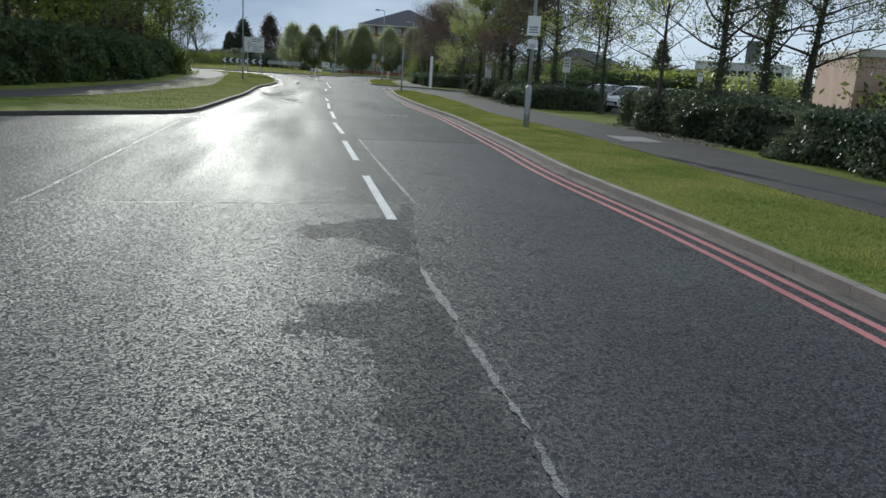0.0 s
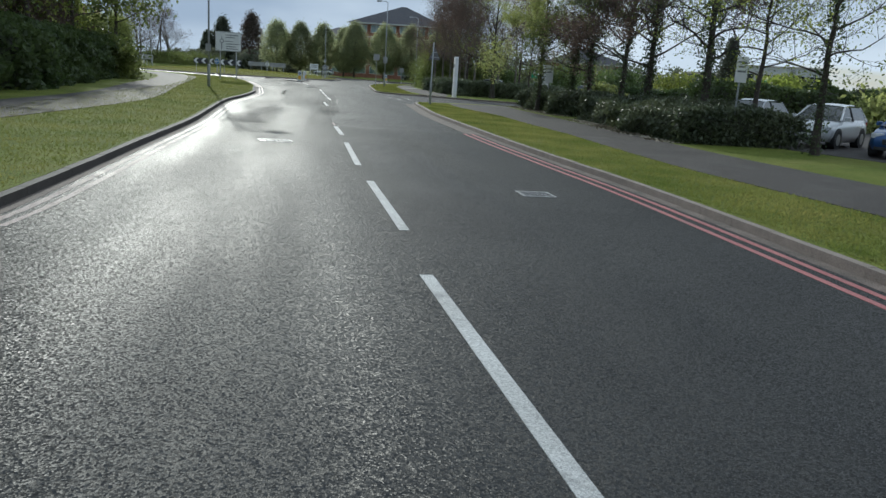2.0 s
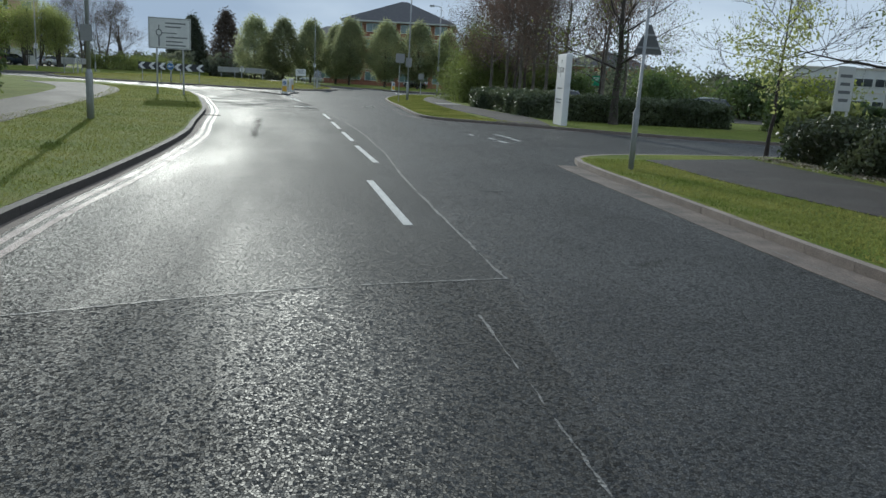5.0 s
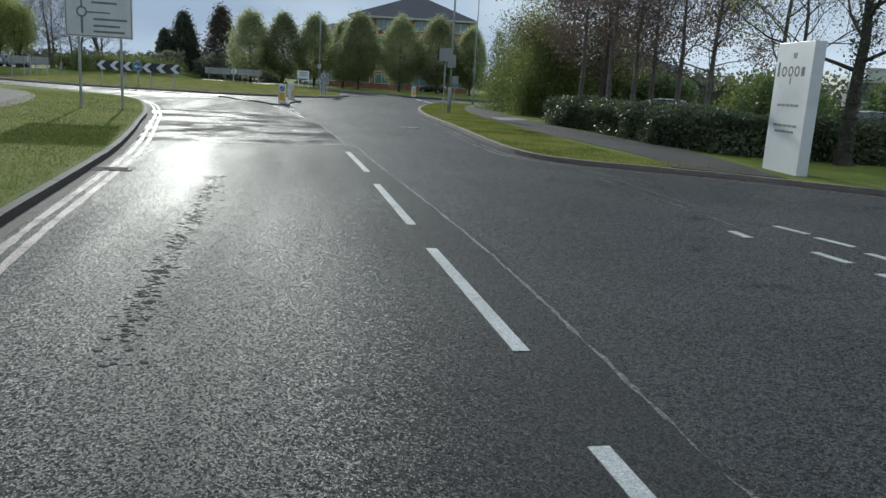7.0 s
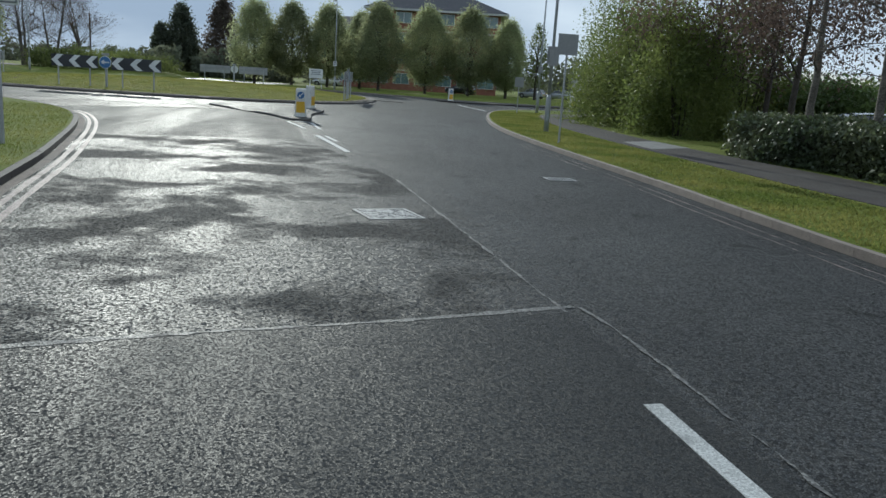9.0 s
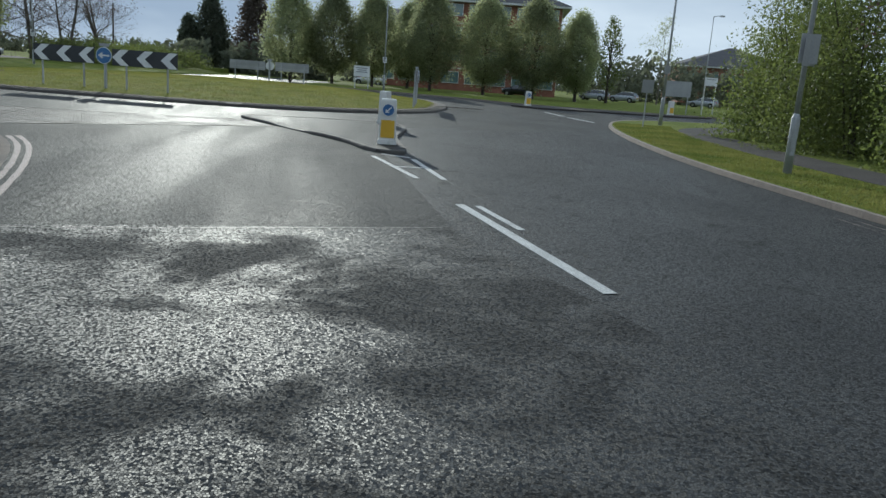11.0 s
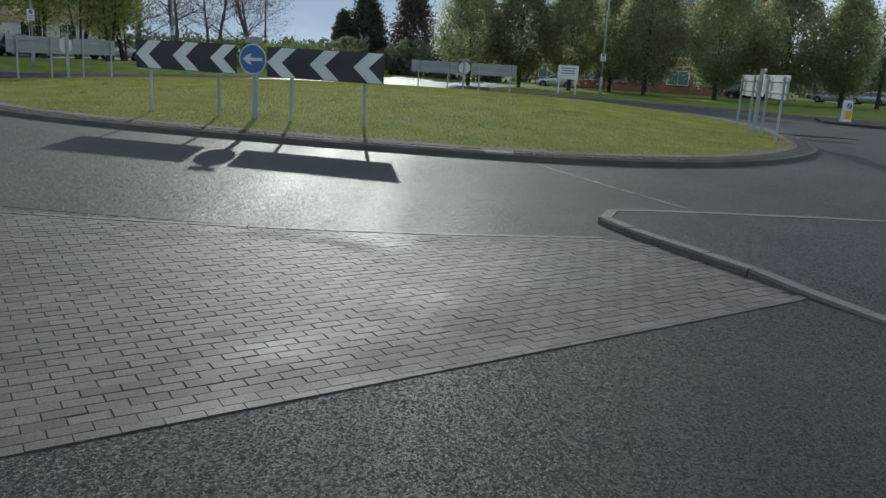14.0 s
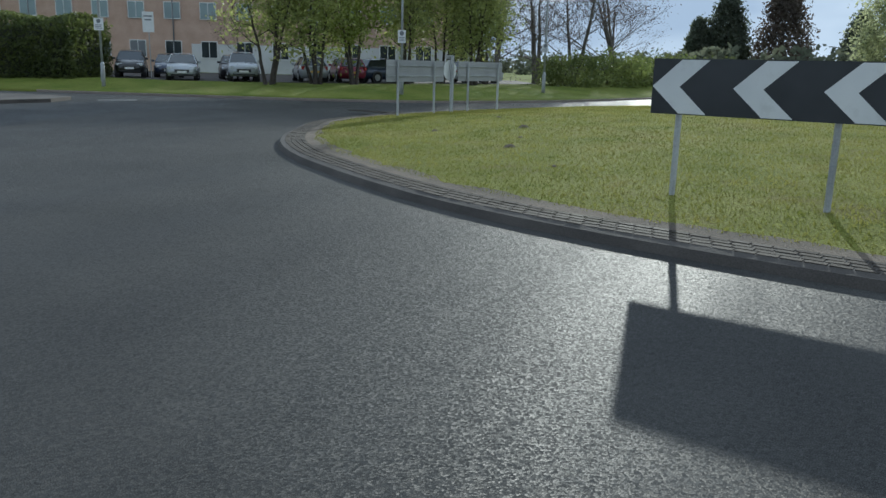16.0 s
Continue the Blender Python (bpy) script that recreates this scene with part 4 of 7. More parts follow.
def leaf_mesh(name, centres, size, mat, parent, label="", kind="", flat=0.0, aspect=0.55, spread=0.4):
    """Small folded leaves at the given places, each turned at random."""
    n = len(centres)
    c = np.asarray(centres, float)
    a = rng.normal(size=(n, 3))
    a[:, 2] *= 1 - flat
    a /= np.linalg.norm(a, axis=1)[:, None] + 1e-9
    b = np.cross(a, rng.normal(size=(n, 3)))
    b /= np.linalg.norm(b, axis=1)[:, None] + 1e-9
    s = (size * (1 + spread * rng.uniform(-1, 1, n)))[:, None]
    v = np.empty((n, 4, 3))
    v[:, 0], v[:, 1], v[:, 2], v[:, 3] = c - a * s, c + b * s * aspect, c + a * s, c - b * s * aspect
    nrm = np.cross(a, b)
    v[:, 1] += nrm * s * 0.18
    v[:, 3] += nrm * s * 0.18
    me = bpy.data.meshes.new(name)
    me.vertices.add(n * 4)
    me.vertices.foreach_set("co", v.ravel())
    me.loops.add(n * 4)
    me.loops.foreach_set("vertex_index", np.arange(n * 4, dtype=np.int32))
    me.polygons.add(n)
    me.polygons.foreach_set("loop_start", np.arange(0, n * 4, 4, dtype=np.int32))
    me.materials.append(mat)
    me.update()
    me.validate()
    ob = new(name, me)
    ob.parent = parent
    return tagged(ob, label, kind=kind)


def grow(geo, tips, p, d, length, radius, depth, r, spread=0.55, lift=0.12, sides=5):
    """A limb with side limbs; collects the ends of its twigs."""
    pts, rad, q, dd = [Vector(p)], [radius], Vector(p), Vector(d).normalized()
    steps = 4
    for i in range(steps):
        dd = (dd + Vector((r.gauss(0, 0.17), r.gauss(0, 0.17), r.gauss(0, 0.11) + lift * 0.4))).normalized()
        q = q + dd * (length / steps)
        pts.append(q.copy())
        rad.append(radius * (1 - 0.62 * (i + 1) / steps))
    geo.tube(pts, rad, max(3, sides), cap=False)
    if depth == 1:
        tips.append((pts[3], dd.copy(), length))
    if depth == 0:
        tips.append((pts[-1], dd.copy(), length))
        tips.append((pts[2], dd.copy(), length))
        return
    kids = r.choice((2, 3, 3))
    for k in range(kids + 1):
        at = pts[-1] if k == 0 else pts[r.choice((2, 3, 3, 4))]
        side = Vector((r.gauss(0, 1), r.gauss(0, 1), r.gauss(0.25, 0.5))).normalized()
        nd = (dd * (1.0 if k == 0 else 0.75) + side * spread * (0.5 if k == 0 else 1.0) + Vector((0, 0, lift))).normalized()
        grow(geo, tips, at, nd, length * r.uniform(0.58, 0.78), rad[-1] * (0.95 if k == 0 else 0.7) + 0.004, depth - 1, r, spread, lift, sides - 1)


def street_tree(x, y, height, girth, mat, seed, label, leaves=2600, leaf_size=0.10, ivy=0.0, bark=None, depth=3, clear=0.3, spread=0.6, lean=0.03,
                group="street trees", name="tree", sigma=0.34, z=0.1, stems=1, limbs=11, reach=0.27, low=0.0):
    """A broadleaf tree: tapered leader (or several stems), side limbs with twigs and loose clumps of leaves on them."""
    r = random.Random(seed)
    t = thing(name, label, "tree", x, y, z, 0, group)
    g, tips = Geo(), []
    top = height * clear
    axis = []
    for s in range(stems):
        turn0 = r.uniform(0, 6.28) + 6.28 * s / stems
        out = 0.0 if stems == 1 else r.uniform(0.12, 0.24)
        lx, ly = r.uniform(-lean, lean) + out * math.cos(turn0), r.uniform(-lean, lean) + out * math.sin(turn0)
        x0, y0 = (0.0, 0.0) if stems == 1 else (0.18 * math.cos(turn0), 0.18 * math.sin(turn0))
        pts, rad, n = [], [], 11
        tall = height * (0.93 if s == 0 else r.uniform(0.72, 0.9))
        wob = [(r.gauss(0, 0.035), r.gauss(0, 0.035)) for _ in range(n)]
        wx = wy = 0.0
        for i in range(n):
            k = i / (n - 1)
            wx, wy = wx + wob[i][0] * (0.4 + 1.6 * k), wy + wob[i][1] * (0.4 + 1.6 * k)
            h = tall * k
            pts.append(Vector((x0 + lx * h + wx, y0 + ly * h + wy, h - 0.15 * (i == 0))))
            rad.append(max(0.012, girth * ((1.35 if i == 0 else 1.06) - 0.98 * k)))
        g.tube(pts, rad, 10, cap=False)
        axis.append(pts)
        m = limbs if stems == 1 else max(5, limbs * 2 // 3)
        for j in range(m):
            f = (j + r.uniform(0.1, 0.9)) / m
            h = top * 0.85 + (tall * 0.97 - top * 0.85) * f ** 0.9
            q = h / tall * (n - 1)
            i0 = min(n - 2, int(q))
            at = pts[i0].lerp(pts[i0 + 1], q - i0)
            rr = rad[i0] + (rad[i0 + 1] - rad[i0]) * (q - i0)
            a = turn0 + 2.4 * j + r.uniform(-0.5, 0.5)
            up = r.uniform(0.12, 0.5) + 1.1 * f
            grow(g, tips, at, (math.cos(a), math.sin(a), up), height * reach * (1.0 - 0.5 * f) * r.uniform(0.8, 1.15), min(rr * 0.45, girth * 0.30) + 0.005, max(1, depth - 2), r, spread, 0.02 + 0.12 * f)
        tips.append((pts[-1], Vector((0, 0, 1)), 1.0))
    part("trunk", g, bark or BARK, t, "ridged grey-brown trunk and limbs", smooth=True)
    if leaves:
        spots = np.array([tuple(p[0]) for p in tips])
        weight = np.exp(-low * spots[:, 2] / height)
        pick = rng.choice(len(tips), leaves, p=weight / weight.sum())
        c = spots[pick] + rng.normal(size=(leaves, 3)) * sigma * height / 9
        leaf_mesh("crown", c, leaf_size, mat, t)
    if ivy:
        n = int(2600 * ivy)
        h = rng.uniform(0, 1, n) ** 0.8 * min(height * 0.62, top * 1.9)
        P = np.array([tuple(p) for p in axis[0]])
        cx, cy = np.interp(h, P[:, 2], P[:, 0]), np.interp(h, P[:, 2], P[:, 1])
        a = rng.uniform(0, 2 * math.pi, n)
        lump = 0.5 + 0.5 * np.sin(h * 2.6 + seed) * np.sin(a + h + seed)
        rr = girth * 0.9 + np.abs(rng.normal(0, 0.10, n)) * (0.5 + lump + 0.9 * np.exp(-((h - top * 1.15) / (0.35 * top)) ** 2))
        leaf_mesh("ivy", np.stack([cx + rr * np.cos(a), cy + rr * np.sin(a), h], 1), 0.055, LEAF_IVY, t, "dark ivy clothing the trunk")
    return t


def oval_tree(x, y, height, width, seed, mat, label, leaves=9000, bare=1.6, size=0.16, group="row of hornbeams", bark=None, pointed=1.0, name="tree", lump=0.14):
    """A dense upright tree: trunk, ascending limbs and an egg-shaped crown of leaf sprays."""
    r = random.Random(seed)
    t = thing(name, label, "tree", x, y, 0.1, 0, group)
    g = Geo()
    g.tube([(0, 0, -0.15), (0.02, 0, bare), (0, 0.03, height * 0.5), (0, 0, height * 0.9)], [0.2, 0.15, 0.09, 0.02], 8, cap=False)
    for k in range(14):
        a, h = 2.4 * k, bare + (height * 0.5) * k / 14
        d = Vector((math.cos(a) * 0.35, math.sin(a) * 0.35, 1))
        ln = min(height - h, 2.4)
        p = Vector((0, 0, h))
        g.tube([p, p + d * ln * 0.5, p + d * ln + Vector((math.cos(a), math.sin(a), 0)) * 0.3], [0.05, 0.035, 0.01], 4, cap=False)
    part("trunk", g, bark or BARK_DARK, t, smooth=True)
    clumps = 800
    u = rng.uniform(0.0, 1.0, clumps)
    prof = np.clip(np.sin(np.pi * np.clip(u, 0, 1) ** 0.8) ** 0.55, 0.12, 1) * (1 - 0.3 * pointed * u)
    a = rng.uniform(0, 2 * math.pi, clumps)
    rad = width / 2 * prof * np.sqrt(rng.uniform(0.35, 1.0, clumps)) * (1 + lump * np.sin(3 * a + seed))
    cc = np.stack([rad * np.cos(a), rad * np.sin(a), bare * 0.85 + u * (height - bare * 0.85)], 1)
    pick = rng.integers(0, clumps, leaves)
    c = cc[pick] + rng.normal(size=(leaves, 3)) * (width * 0.06, width * 0.06, width * 0.075)
    leaf_mesh("crown", c, size, mat, t)
    return t


def bush(x, y, w, d, h, seed, mat, label, leaves=5000, size=0.12, name="bush", group="", turn=0.0, base=0.1):
    """A rounded shrub: stems and lumps of leaves down to the ground."""
    r = random.Random(seed)
    t = thing(name, label, "shrub", x, y, base, turn, group)
    for k in range(9):
        a = r.uniform(0, 6.28)
        e = Vector((math.cos(a) * w * 0.3, math.sin(a) * d * 0.3, h * r.uniform(0.5, 0.8)))
        part("stem", Geo().tube([(e.x * 0.2, e.y * 0.2, -0.05), e * 0.5, e], [0.05, 0.035, 0.01], 5, cap=False), BARK_DARK, t)
    lumps = 60
    v = rng.normal(size=(lumps, 3))
    v /= np.linalg.norm(v, axis=1)[:, None]
    v *= rng.uniform(0.55, 1.0, lumps)[:, None]
    c = np.stack([v[:, 0] * w / 2, v[:, 1] * d / 2, np.abs(v[:, 2]) * h * 0.86 + 0.1], 1)
    pick = rng.integers(0, lumps, leaves)
    p = c[pick] + rng.normal(size=(leaves, 3)) * (w * 0.10, d * 0.10, h * 0.10)
    p[:, 2] = np.clip(p[:, 2], 0.03, None)
    leaf_mesh("leaves", p, size, mat, t)
    return t


def hedge(line, width, height, seed, mat, label, density=420, size=0.075, core=True, wobble=0.18, name="hedge", group="roadside hedges", right=True):
    """A clipped hedge along a line (its front foot): dark core and a skin of leaves."""
    pts = smooth_line(line, 0.5)
    t = thing(name, label, "hedge", pts[0][0], pts[0][1], 0.1, 0, group)
    ox, oy = pts[0]
    sgn = -1 if right else 1
    front, mid, back = pts, offset(pts, sgn * width / 2), offset(pts, sgn * width)
    n = len(pts)
    def lumpy(i, k):
        return 1 + wobble * noise.noise(Vector((pts[i][0] * 0.7 + seed, pts[i][1] * 0.7, k * 1.7)))
    # Closed near-black shell that fills the hedge behind its leaf skin.
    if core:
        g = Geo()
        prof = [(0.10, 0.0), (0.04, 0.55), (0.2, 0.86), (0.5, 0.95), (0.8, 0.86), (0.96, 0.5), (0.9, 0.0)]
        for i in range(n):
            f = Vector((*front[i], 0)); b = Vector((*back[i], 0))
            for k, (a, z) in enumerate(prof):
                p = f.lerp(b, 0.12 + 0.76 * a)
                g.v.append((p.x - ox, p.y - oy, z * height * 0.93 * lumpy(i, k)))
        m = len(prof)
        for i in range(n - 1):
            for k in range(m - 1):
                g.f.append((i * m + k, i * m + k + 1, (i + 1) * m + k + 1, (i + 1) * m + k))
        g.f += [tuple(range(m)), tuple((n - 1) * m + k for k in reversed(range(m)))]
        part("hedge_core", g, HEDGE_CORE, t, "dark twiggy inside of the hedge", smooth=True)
    length = 0.5 * (n - 1)
    count = int(density * length * (1.25 * height + width))
    i = rng.integers(0, n - 1, count)
    fr = rng.uniform(0, 1, count)
    F, B = np.array(front), np.array(back)
    f = F[i] + (F[i + 1] - F[i]) * fr[:, None]
    b = B[i] + (B[i + 1] - B[i]) * fr[:, None]
    s = rng.uniform(0, 1.25 * height + width, count)
    a = np.where(s < height, 0.02 + 0.10 * rng.uniform(0, 1, count) ** 2, np.where(s < height + width, (s - height) / width, 1 - 0.1 * rng.uniform(0, 1, count)))
    z = np.where(s < height, s, np.where(s < height + width, height, 2 * height + width - s))
    lump = np.array([noise.noise(Vector((q[0] * 0.55 + seed, q[1] * 0.55, zz * 0.8))) for q, zz in zip(f, z)])
    a = a + (a - 0.5) * lump * wobble * 1.2
    z = z * (1 + 0.55 * wobble * lump) * (1 - 0.22 * (2 * a - 1) ** 4)
    p = f + (b - f) * a[:, None]
    c = np.stack([p[:, 0] - ox, p[:, 1] - oy, z], 1) + rng.normal(size=(count, 3)) * 0.06
    ends = int(density * height * width * 1.2)
    for e, (fp, bp) in enumerate(((F[0], B[0]), (F[-1], B[-1]))):
        q = fp + (bp - fp) * rng.uniform(0, 1, (ends, 1))
        c = np.concatenate([c, np.stack([q[:, 0] - ox, q[:, 1] - oy, rng.uniform(0, height * 0.95, ends)], 1) + rng.normal(size=(ends, 3)) * 0.1])
    c[:, 2] = np.clip(c[:, 2], 0.02, None)
    leaf_mesh("leaves", c, size, mat, t)
    return t


# ---------------------------------------------------------------- street furniture
def street_lamp(x, y, height=9.0, plates=(), label="galvanised steel street lamp column standing in the grass verge", arm=0.0, base_h=1.3):
    """Lamp column with base box, door, shaft and lantern; plates: sign plates (height, width, tall, turn, label)."""
    t = thing("street_lamp", label, "street lamp", x, y, 0.1, 0, "street lamps")
    g = Geo().tube([(0, 0, -0.1), (0, 0, base_h), (0, 0, base_h + 0.12)], [0.10, 0.10, 0.065], 14)
    part("base", g, GALV, t, smooth=True)
    g = Geo().tube([(0, 0, base_h + 0.1), (0, 0, height * 0.6), (0, 0, height)], [0.063, 0.055, 0.042], 12)
    part("shaft", g, GALV, t, smooth=True)
    part("access_door", Geo().box(0, -0.098, 0.45, 0.10, 0.014, 0.5), GALV, t)
    g = Geo().tube([(0, 0, height - 0.02), (0.3 * math.cos(arm), 0.3 * math.sin(arm), height + 0.08), (0.7 * math.cos(arm), 0.7 * math.sin(arm), height + 0.1)], [0.04, 0.035, 0.03], 8)
    part("bracket", g, GALV, t, smooth=True)
    lantern = part("lantern", Geo().box(0.95 * math.cos(arm), 0.95 * math.sin(arm), height + 0.04, 0.6, 0.26, 0.14, arm, 0.75), GREY_PLATE, t, "grey lamp head")
    part("lens", Geo().box(0.95 * math.cos(arm), 0.95 * math.sin(arm), height + 0.0, 0.42, 0.18, 0.04, arm), LAMP_CLEAR, lantern)
    for h, w, tall, turn, text in plates:
        c, s = math.cos(turn), math.sin(turn)
        off = 0.085
        plate = part("sign_plate", Geo().plate([(-w / 2, 0), (w / 2, 0), (w / 2, tall), (-w / 2, tall)], (off * s, -off * c, h), (c, s, 0), (0, 0, 1), 0.006),
                     SIGN_WHITE if text else GREY_PLATE, t, "white sign plate with small print" if text else "plain grey back of a sign plate")
        part("clip", Geo().tube([(0, 0, h + tall * 0.5 - 0.02), (0, 0, h + tall * 0.5 + 0.02)], [0.078, 0.078], 10), GALV, t)
        if text:
            if text == "stop":
                part("roundel", Geo().plate([(0.11 * math.cos(k * 0.5236), 0.11 * math.sin(k * 0.5236)) for k in range(12)],
                     (off * s * 1.08, -(off + 0.007) * c, h + tall * 0.76), (c, s, 0), (0, 0, 1), 0.004), SIGN_GREY, plate)
            for k in range(3):
                part("text_bar", Geo().plate([(-w * 0.36, 0), (w * (0.36 - 0.1 * (k % 2)), 0), (w * (0.36 - 0.1 * (k % 2)), tall * 0.06), (-w * 0.36, tall * 0.06)],
                     ((off + 0.007) * s, -(off + 0.007) * c, h + tall * (0.14 + 0.13 * k)), (c, s, 0), (0, 0, 1), 0.003), SIGN_GREY, plate)
    return t


def post(geo, x, y, z0, z1, r=0.038):
    return geo.tube([(x, y, z0), (x, y, z1)], [r, r], 10)


def chevron_board(parent, x0, x1, z0, z1, y, count, flip=False):
    """A black board with white chevrons pointing to the left."""
    w, h = x1 - x0, z1 - z0
    board = part("chevron_board", Geo().plate([(0, 0), (w, 0), (w, h), (0, h)], (x0, y, z0), (1, 0, 0), (0, 0, 1), 0.012), SIGN_BLACK, parent, "black board with white chevrons")
    part("back_panel", Geo().box((x0 + x1) / 2, y + 0.003, z0 + 0.006, w - 0.01, 0.005, h - 0.012), GREY_PLATE, board, "plain grey back")
    part("back_rail", Geo().box((x0 + x1) / 2, y + 0.02, z0 + h * 0.25, w * 0.98, 0.03, 0.04), GALV, board)
    part("back_rail", Geo().box((x0 + x1) / 2, y + 0.02, z0 + h * 0.72, w * 0.98, 0.03, 0.04), GALV, board)
    step, s, t = w * 0.371, h / 2, w * 0.128
    run = s * 1.05
    for k in range(count):
        a = k * step + 0.004
        out = [(a, s), (a + run, h - 0.012), (a + run + t, h - 0.012), (a + t, s), (a + run + t, 0.012), (a + run, 0.012)]
        out = [(min(u, w - 0.006), v) for u, v in out]
        part("chevron", Geo().plate(out, (x0, y - 0.0125, z0), (1, 0, 0), (0, 0, 1), 0.004), SIGN_WHITE, board)
    return board


def roundel(parent, x, y, z, r, mat, arrow, rim=True):
    """A round sign on plate; arrow: degrees of the white arrow."""
    ring_pts = [(r * math.cos(2 * math.pi * k / 32), r * math.sin(2 * math.pi * k / 32)) for k in range(32)]
    disc = part("sign_disc", Geo().plate([(a * 1.08, b * 1.08) for a, b in ring_pts], (x, y, z), (1, 0, 0), (0, 0, 1), 0.006), SIGN_WHITE, parent, "round blue sign with a white arrow")
    part("blue_field", Geo().plate(ring_pts, (x, y - 0.0065, z), (1, 0, 0), (0, 0, 1), 0.004), mat, disc)
    a = radians(arrow)
    c, s = math.cos(a), math.sin(a)
    shape = [(-0.76, -0.11), (0.26, -0.11), (0.06, -0.36), (0.30, -0.36), (0.80, 0.0), (0.30, 0.36), (0.06, 0.36), (0.26, 0.11), (-0.76, 0.11)]
    part("arrow", Geo().plate([((u * c - v * s) * r, (u * s + v * c) * r) for u, v in shape], (x, y - 0.011, z), (1, 0, 0), (0, 0, 1), 0.003), SIGN_WHITE, disc)
    return disc


def chevron_sign(x, y, turn, label, z=0.14):
    """Two chevron boards on four posts with a round arrow sign between them."""
    t = thing("chevron_sign", label, "road sign", x, y, z, turn, "roundabout chevron signs")
    for px in (-2.79, -0.97, 0.90, 2.70):
        part("post", post(Geo(), px, 0.07, -0.25, 1.74), GALV, t)
    chevron_board(t, -3.13, -0.46, 1.11, 1.78, 0.0, 3)
    chevron_board(t, 0.32, 3.17, 1.09, 1.77, 0.0, 3)
    part("thick_post", post(Geo(), -0.03, 0.08, -0.25, 1.95, 0.065), GALV, t)
    roundel(t, -0.04, -0.015, 1.47, 0.32, SIGN_BLUE, 180)
    part("top_plate", Geo().plate([(-0.24, 1.84), (0.2, 1.84), (0.2, 1.97), (-0.24, 1.97)], (0, 0.0, 0), (1, 0, 0), (0, 0, 1), 0.008), GREY_PLATE, t, "small grey plate above the roundel")
    return t


def keep_left_bollard(x, y, turn, arrow=225, signed=True):
    """An upright plastic traffic bollard with a yellow panel and a round arrow sign."""
    t = thing("traffic_bollard", "white plastic traffic bollard with yellow panel on the kerbed island", "bollard", x, y, 0.08, turn, "keep-left bollards")
    g = Geo().box(0, 0, 0.10, 0.42, 0.30, 0.96, 0, 0.90)
    part("body", g, PLASTIC_WHITE, t, "dirty white plastic shell", bevel=0.03)
    part("base", Geo().box(0, 0, 0.0, 0.47, 0.35, 0.12, 0, 0.95), PLASTIC_WHITE, t, bevel=0.015)
    for s in (-1, 1):
        c = -0.1505 if s < 0 else 0.1505
        part("yellow_panel", Geo().plate([(-0.165, 0), (0.165, 0), (0.158, 0.42), (-0.158, 0.42)], (0, s * 0.1495, 0.16), (-s, 0, 0), (0, -s * -0.03, 1), 0.003), PLASTIC_YELLOW, t, "yellow reflective panel")
    if signed:
        roundel(t, 0, -0.142, 0.82, 0.135, SIGN_BLUE, arrow)
    part("cap", Geo().box(0, 0, 1.05, 0.37, 0.26, 0.03, 0, 0.9), PLASTIC_WHITE, t, bevel=0.008)
    return t


def sign_pillar(x, y, turn):
    """A tall white sign slab with grey lettering shapes on its two broad faces."""
    t = thing("sign_pillar", "tall white company sign slab standing on the grass", "sign", x, y, 0.09, turn)
    part("body", Geo().box(0, 0, 0, 1.72, 0.27, 3.1), PYLON, t, bevel=0.012)
    part("plinth", Geo().box(0, 0, -0.06, 1.82, 0.37, 0.09), KERB_DARK, t)
    face = -0.1355
    def arc(g, cx, cz, r, thick, a0, a1):
        for i in range(14):
            p, q = a0 + (a1 - a0) * i / 14, a0 + (a1 - a0) * (i + 1) / 14
            g.plate([((r - thick) * math.cos(p), (r - thick) * math.sin(p)), (r * math.cos(p), r * math.sin(p)), (r * math.cos(q), r * math.sin(q)), ((r - thick) * math.cos(q), (r - thick) * math.sin(q))][::1 if a1 > a0 else -1],
                    (cx, face, cz), (1, 0, 0), (0, 0, 1), 0.004)
        return g
    def stem(g, x0, z0, x1, z1):
        return g.plate([(x0, z0), (x1, z0), (x1, z1), (x0, z1)], (0, face, 0), (1, 0, 0), (0, 0, 1), 0.004)
    shapes = (lambda g: stem(g, -0.80, 2.30, -0.70, 2.64), lambda g: arc(g, -0.44, 2.42, 0.125, 0.045, 0.0, 6.283), lambda g: arc(stem(g, -0.09, 2.12, -0.04, 2.28), -0.10, 2.42, 0.125, 0.045, 0.0, 6.283),
              lambda g: arc(g, 0.22, 2.42, 0.125, 0.045, 0.0, 6.283), lambda g: stem(g, 0.44, 2.31, 0.60, 2.52))
    for build in shapes:
        part("emblem_shape", build(Geo()), SIGN_BLACK, t, "dark grey emblem shape").scale.x = 0.92
    g = Geo()
    for a in (-0.5, 0.0, 0.5):
        g.plate([(-0.012, 0), (0.012, 0), (0.05 * a + 0.02, 0.13), (0.05 * a - 0.02, 0.13)], (0.02 + 0.1 * a, face, 2.72), (1, 0, 0), (0, 0, 1), 0.004)
    part("emblem_shape", g, SIGN_GREY, t)
    for z, w in ((1.60, 1.05), (1.12, 1.15), (0.98, 0.95)):
        for q in range(5):
            part("text_bar", Geo().plate([(0, 0), (w * 0.17, 0), (w * 0.17, 0.055), (0, 0.055)], (-w / 2 + q * w * 0.2, face, z), (1, 0, 0), (0, 0, 1), 0.004), SIGN_GREY, t)
    return t


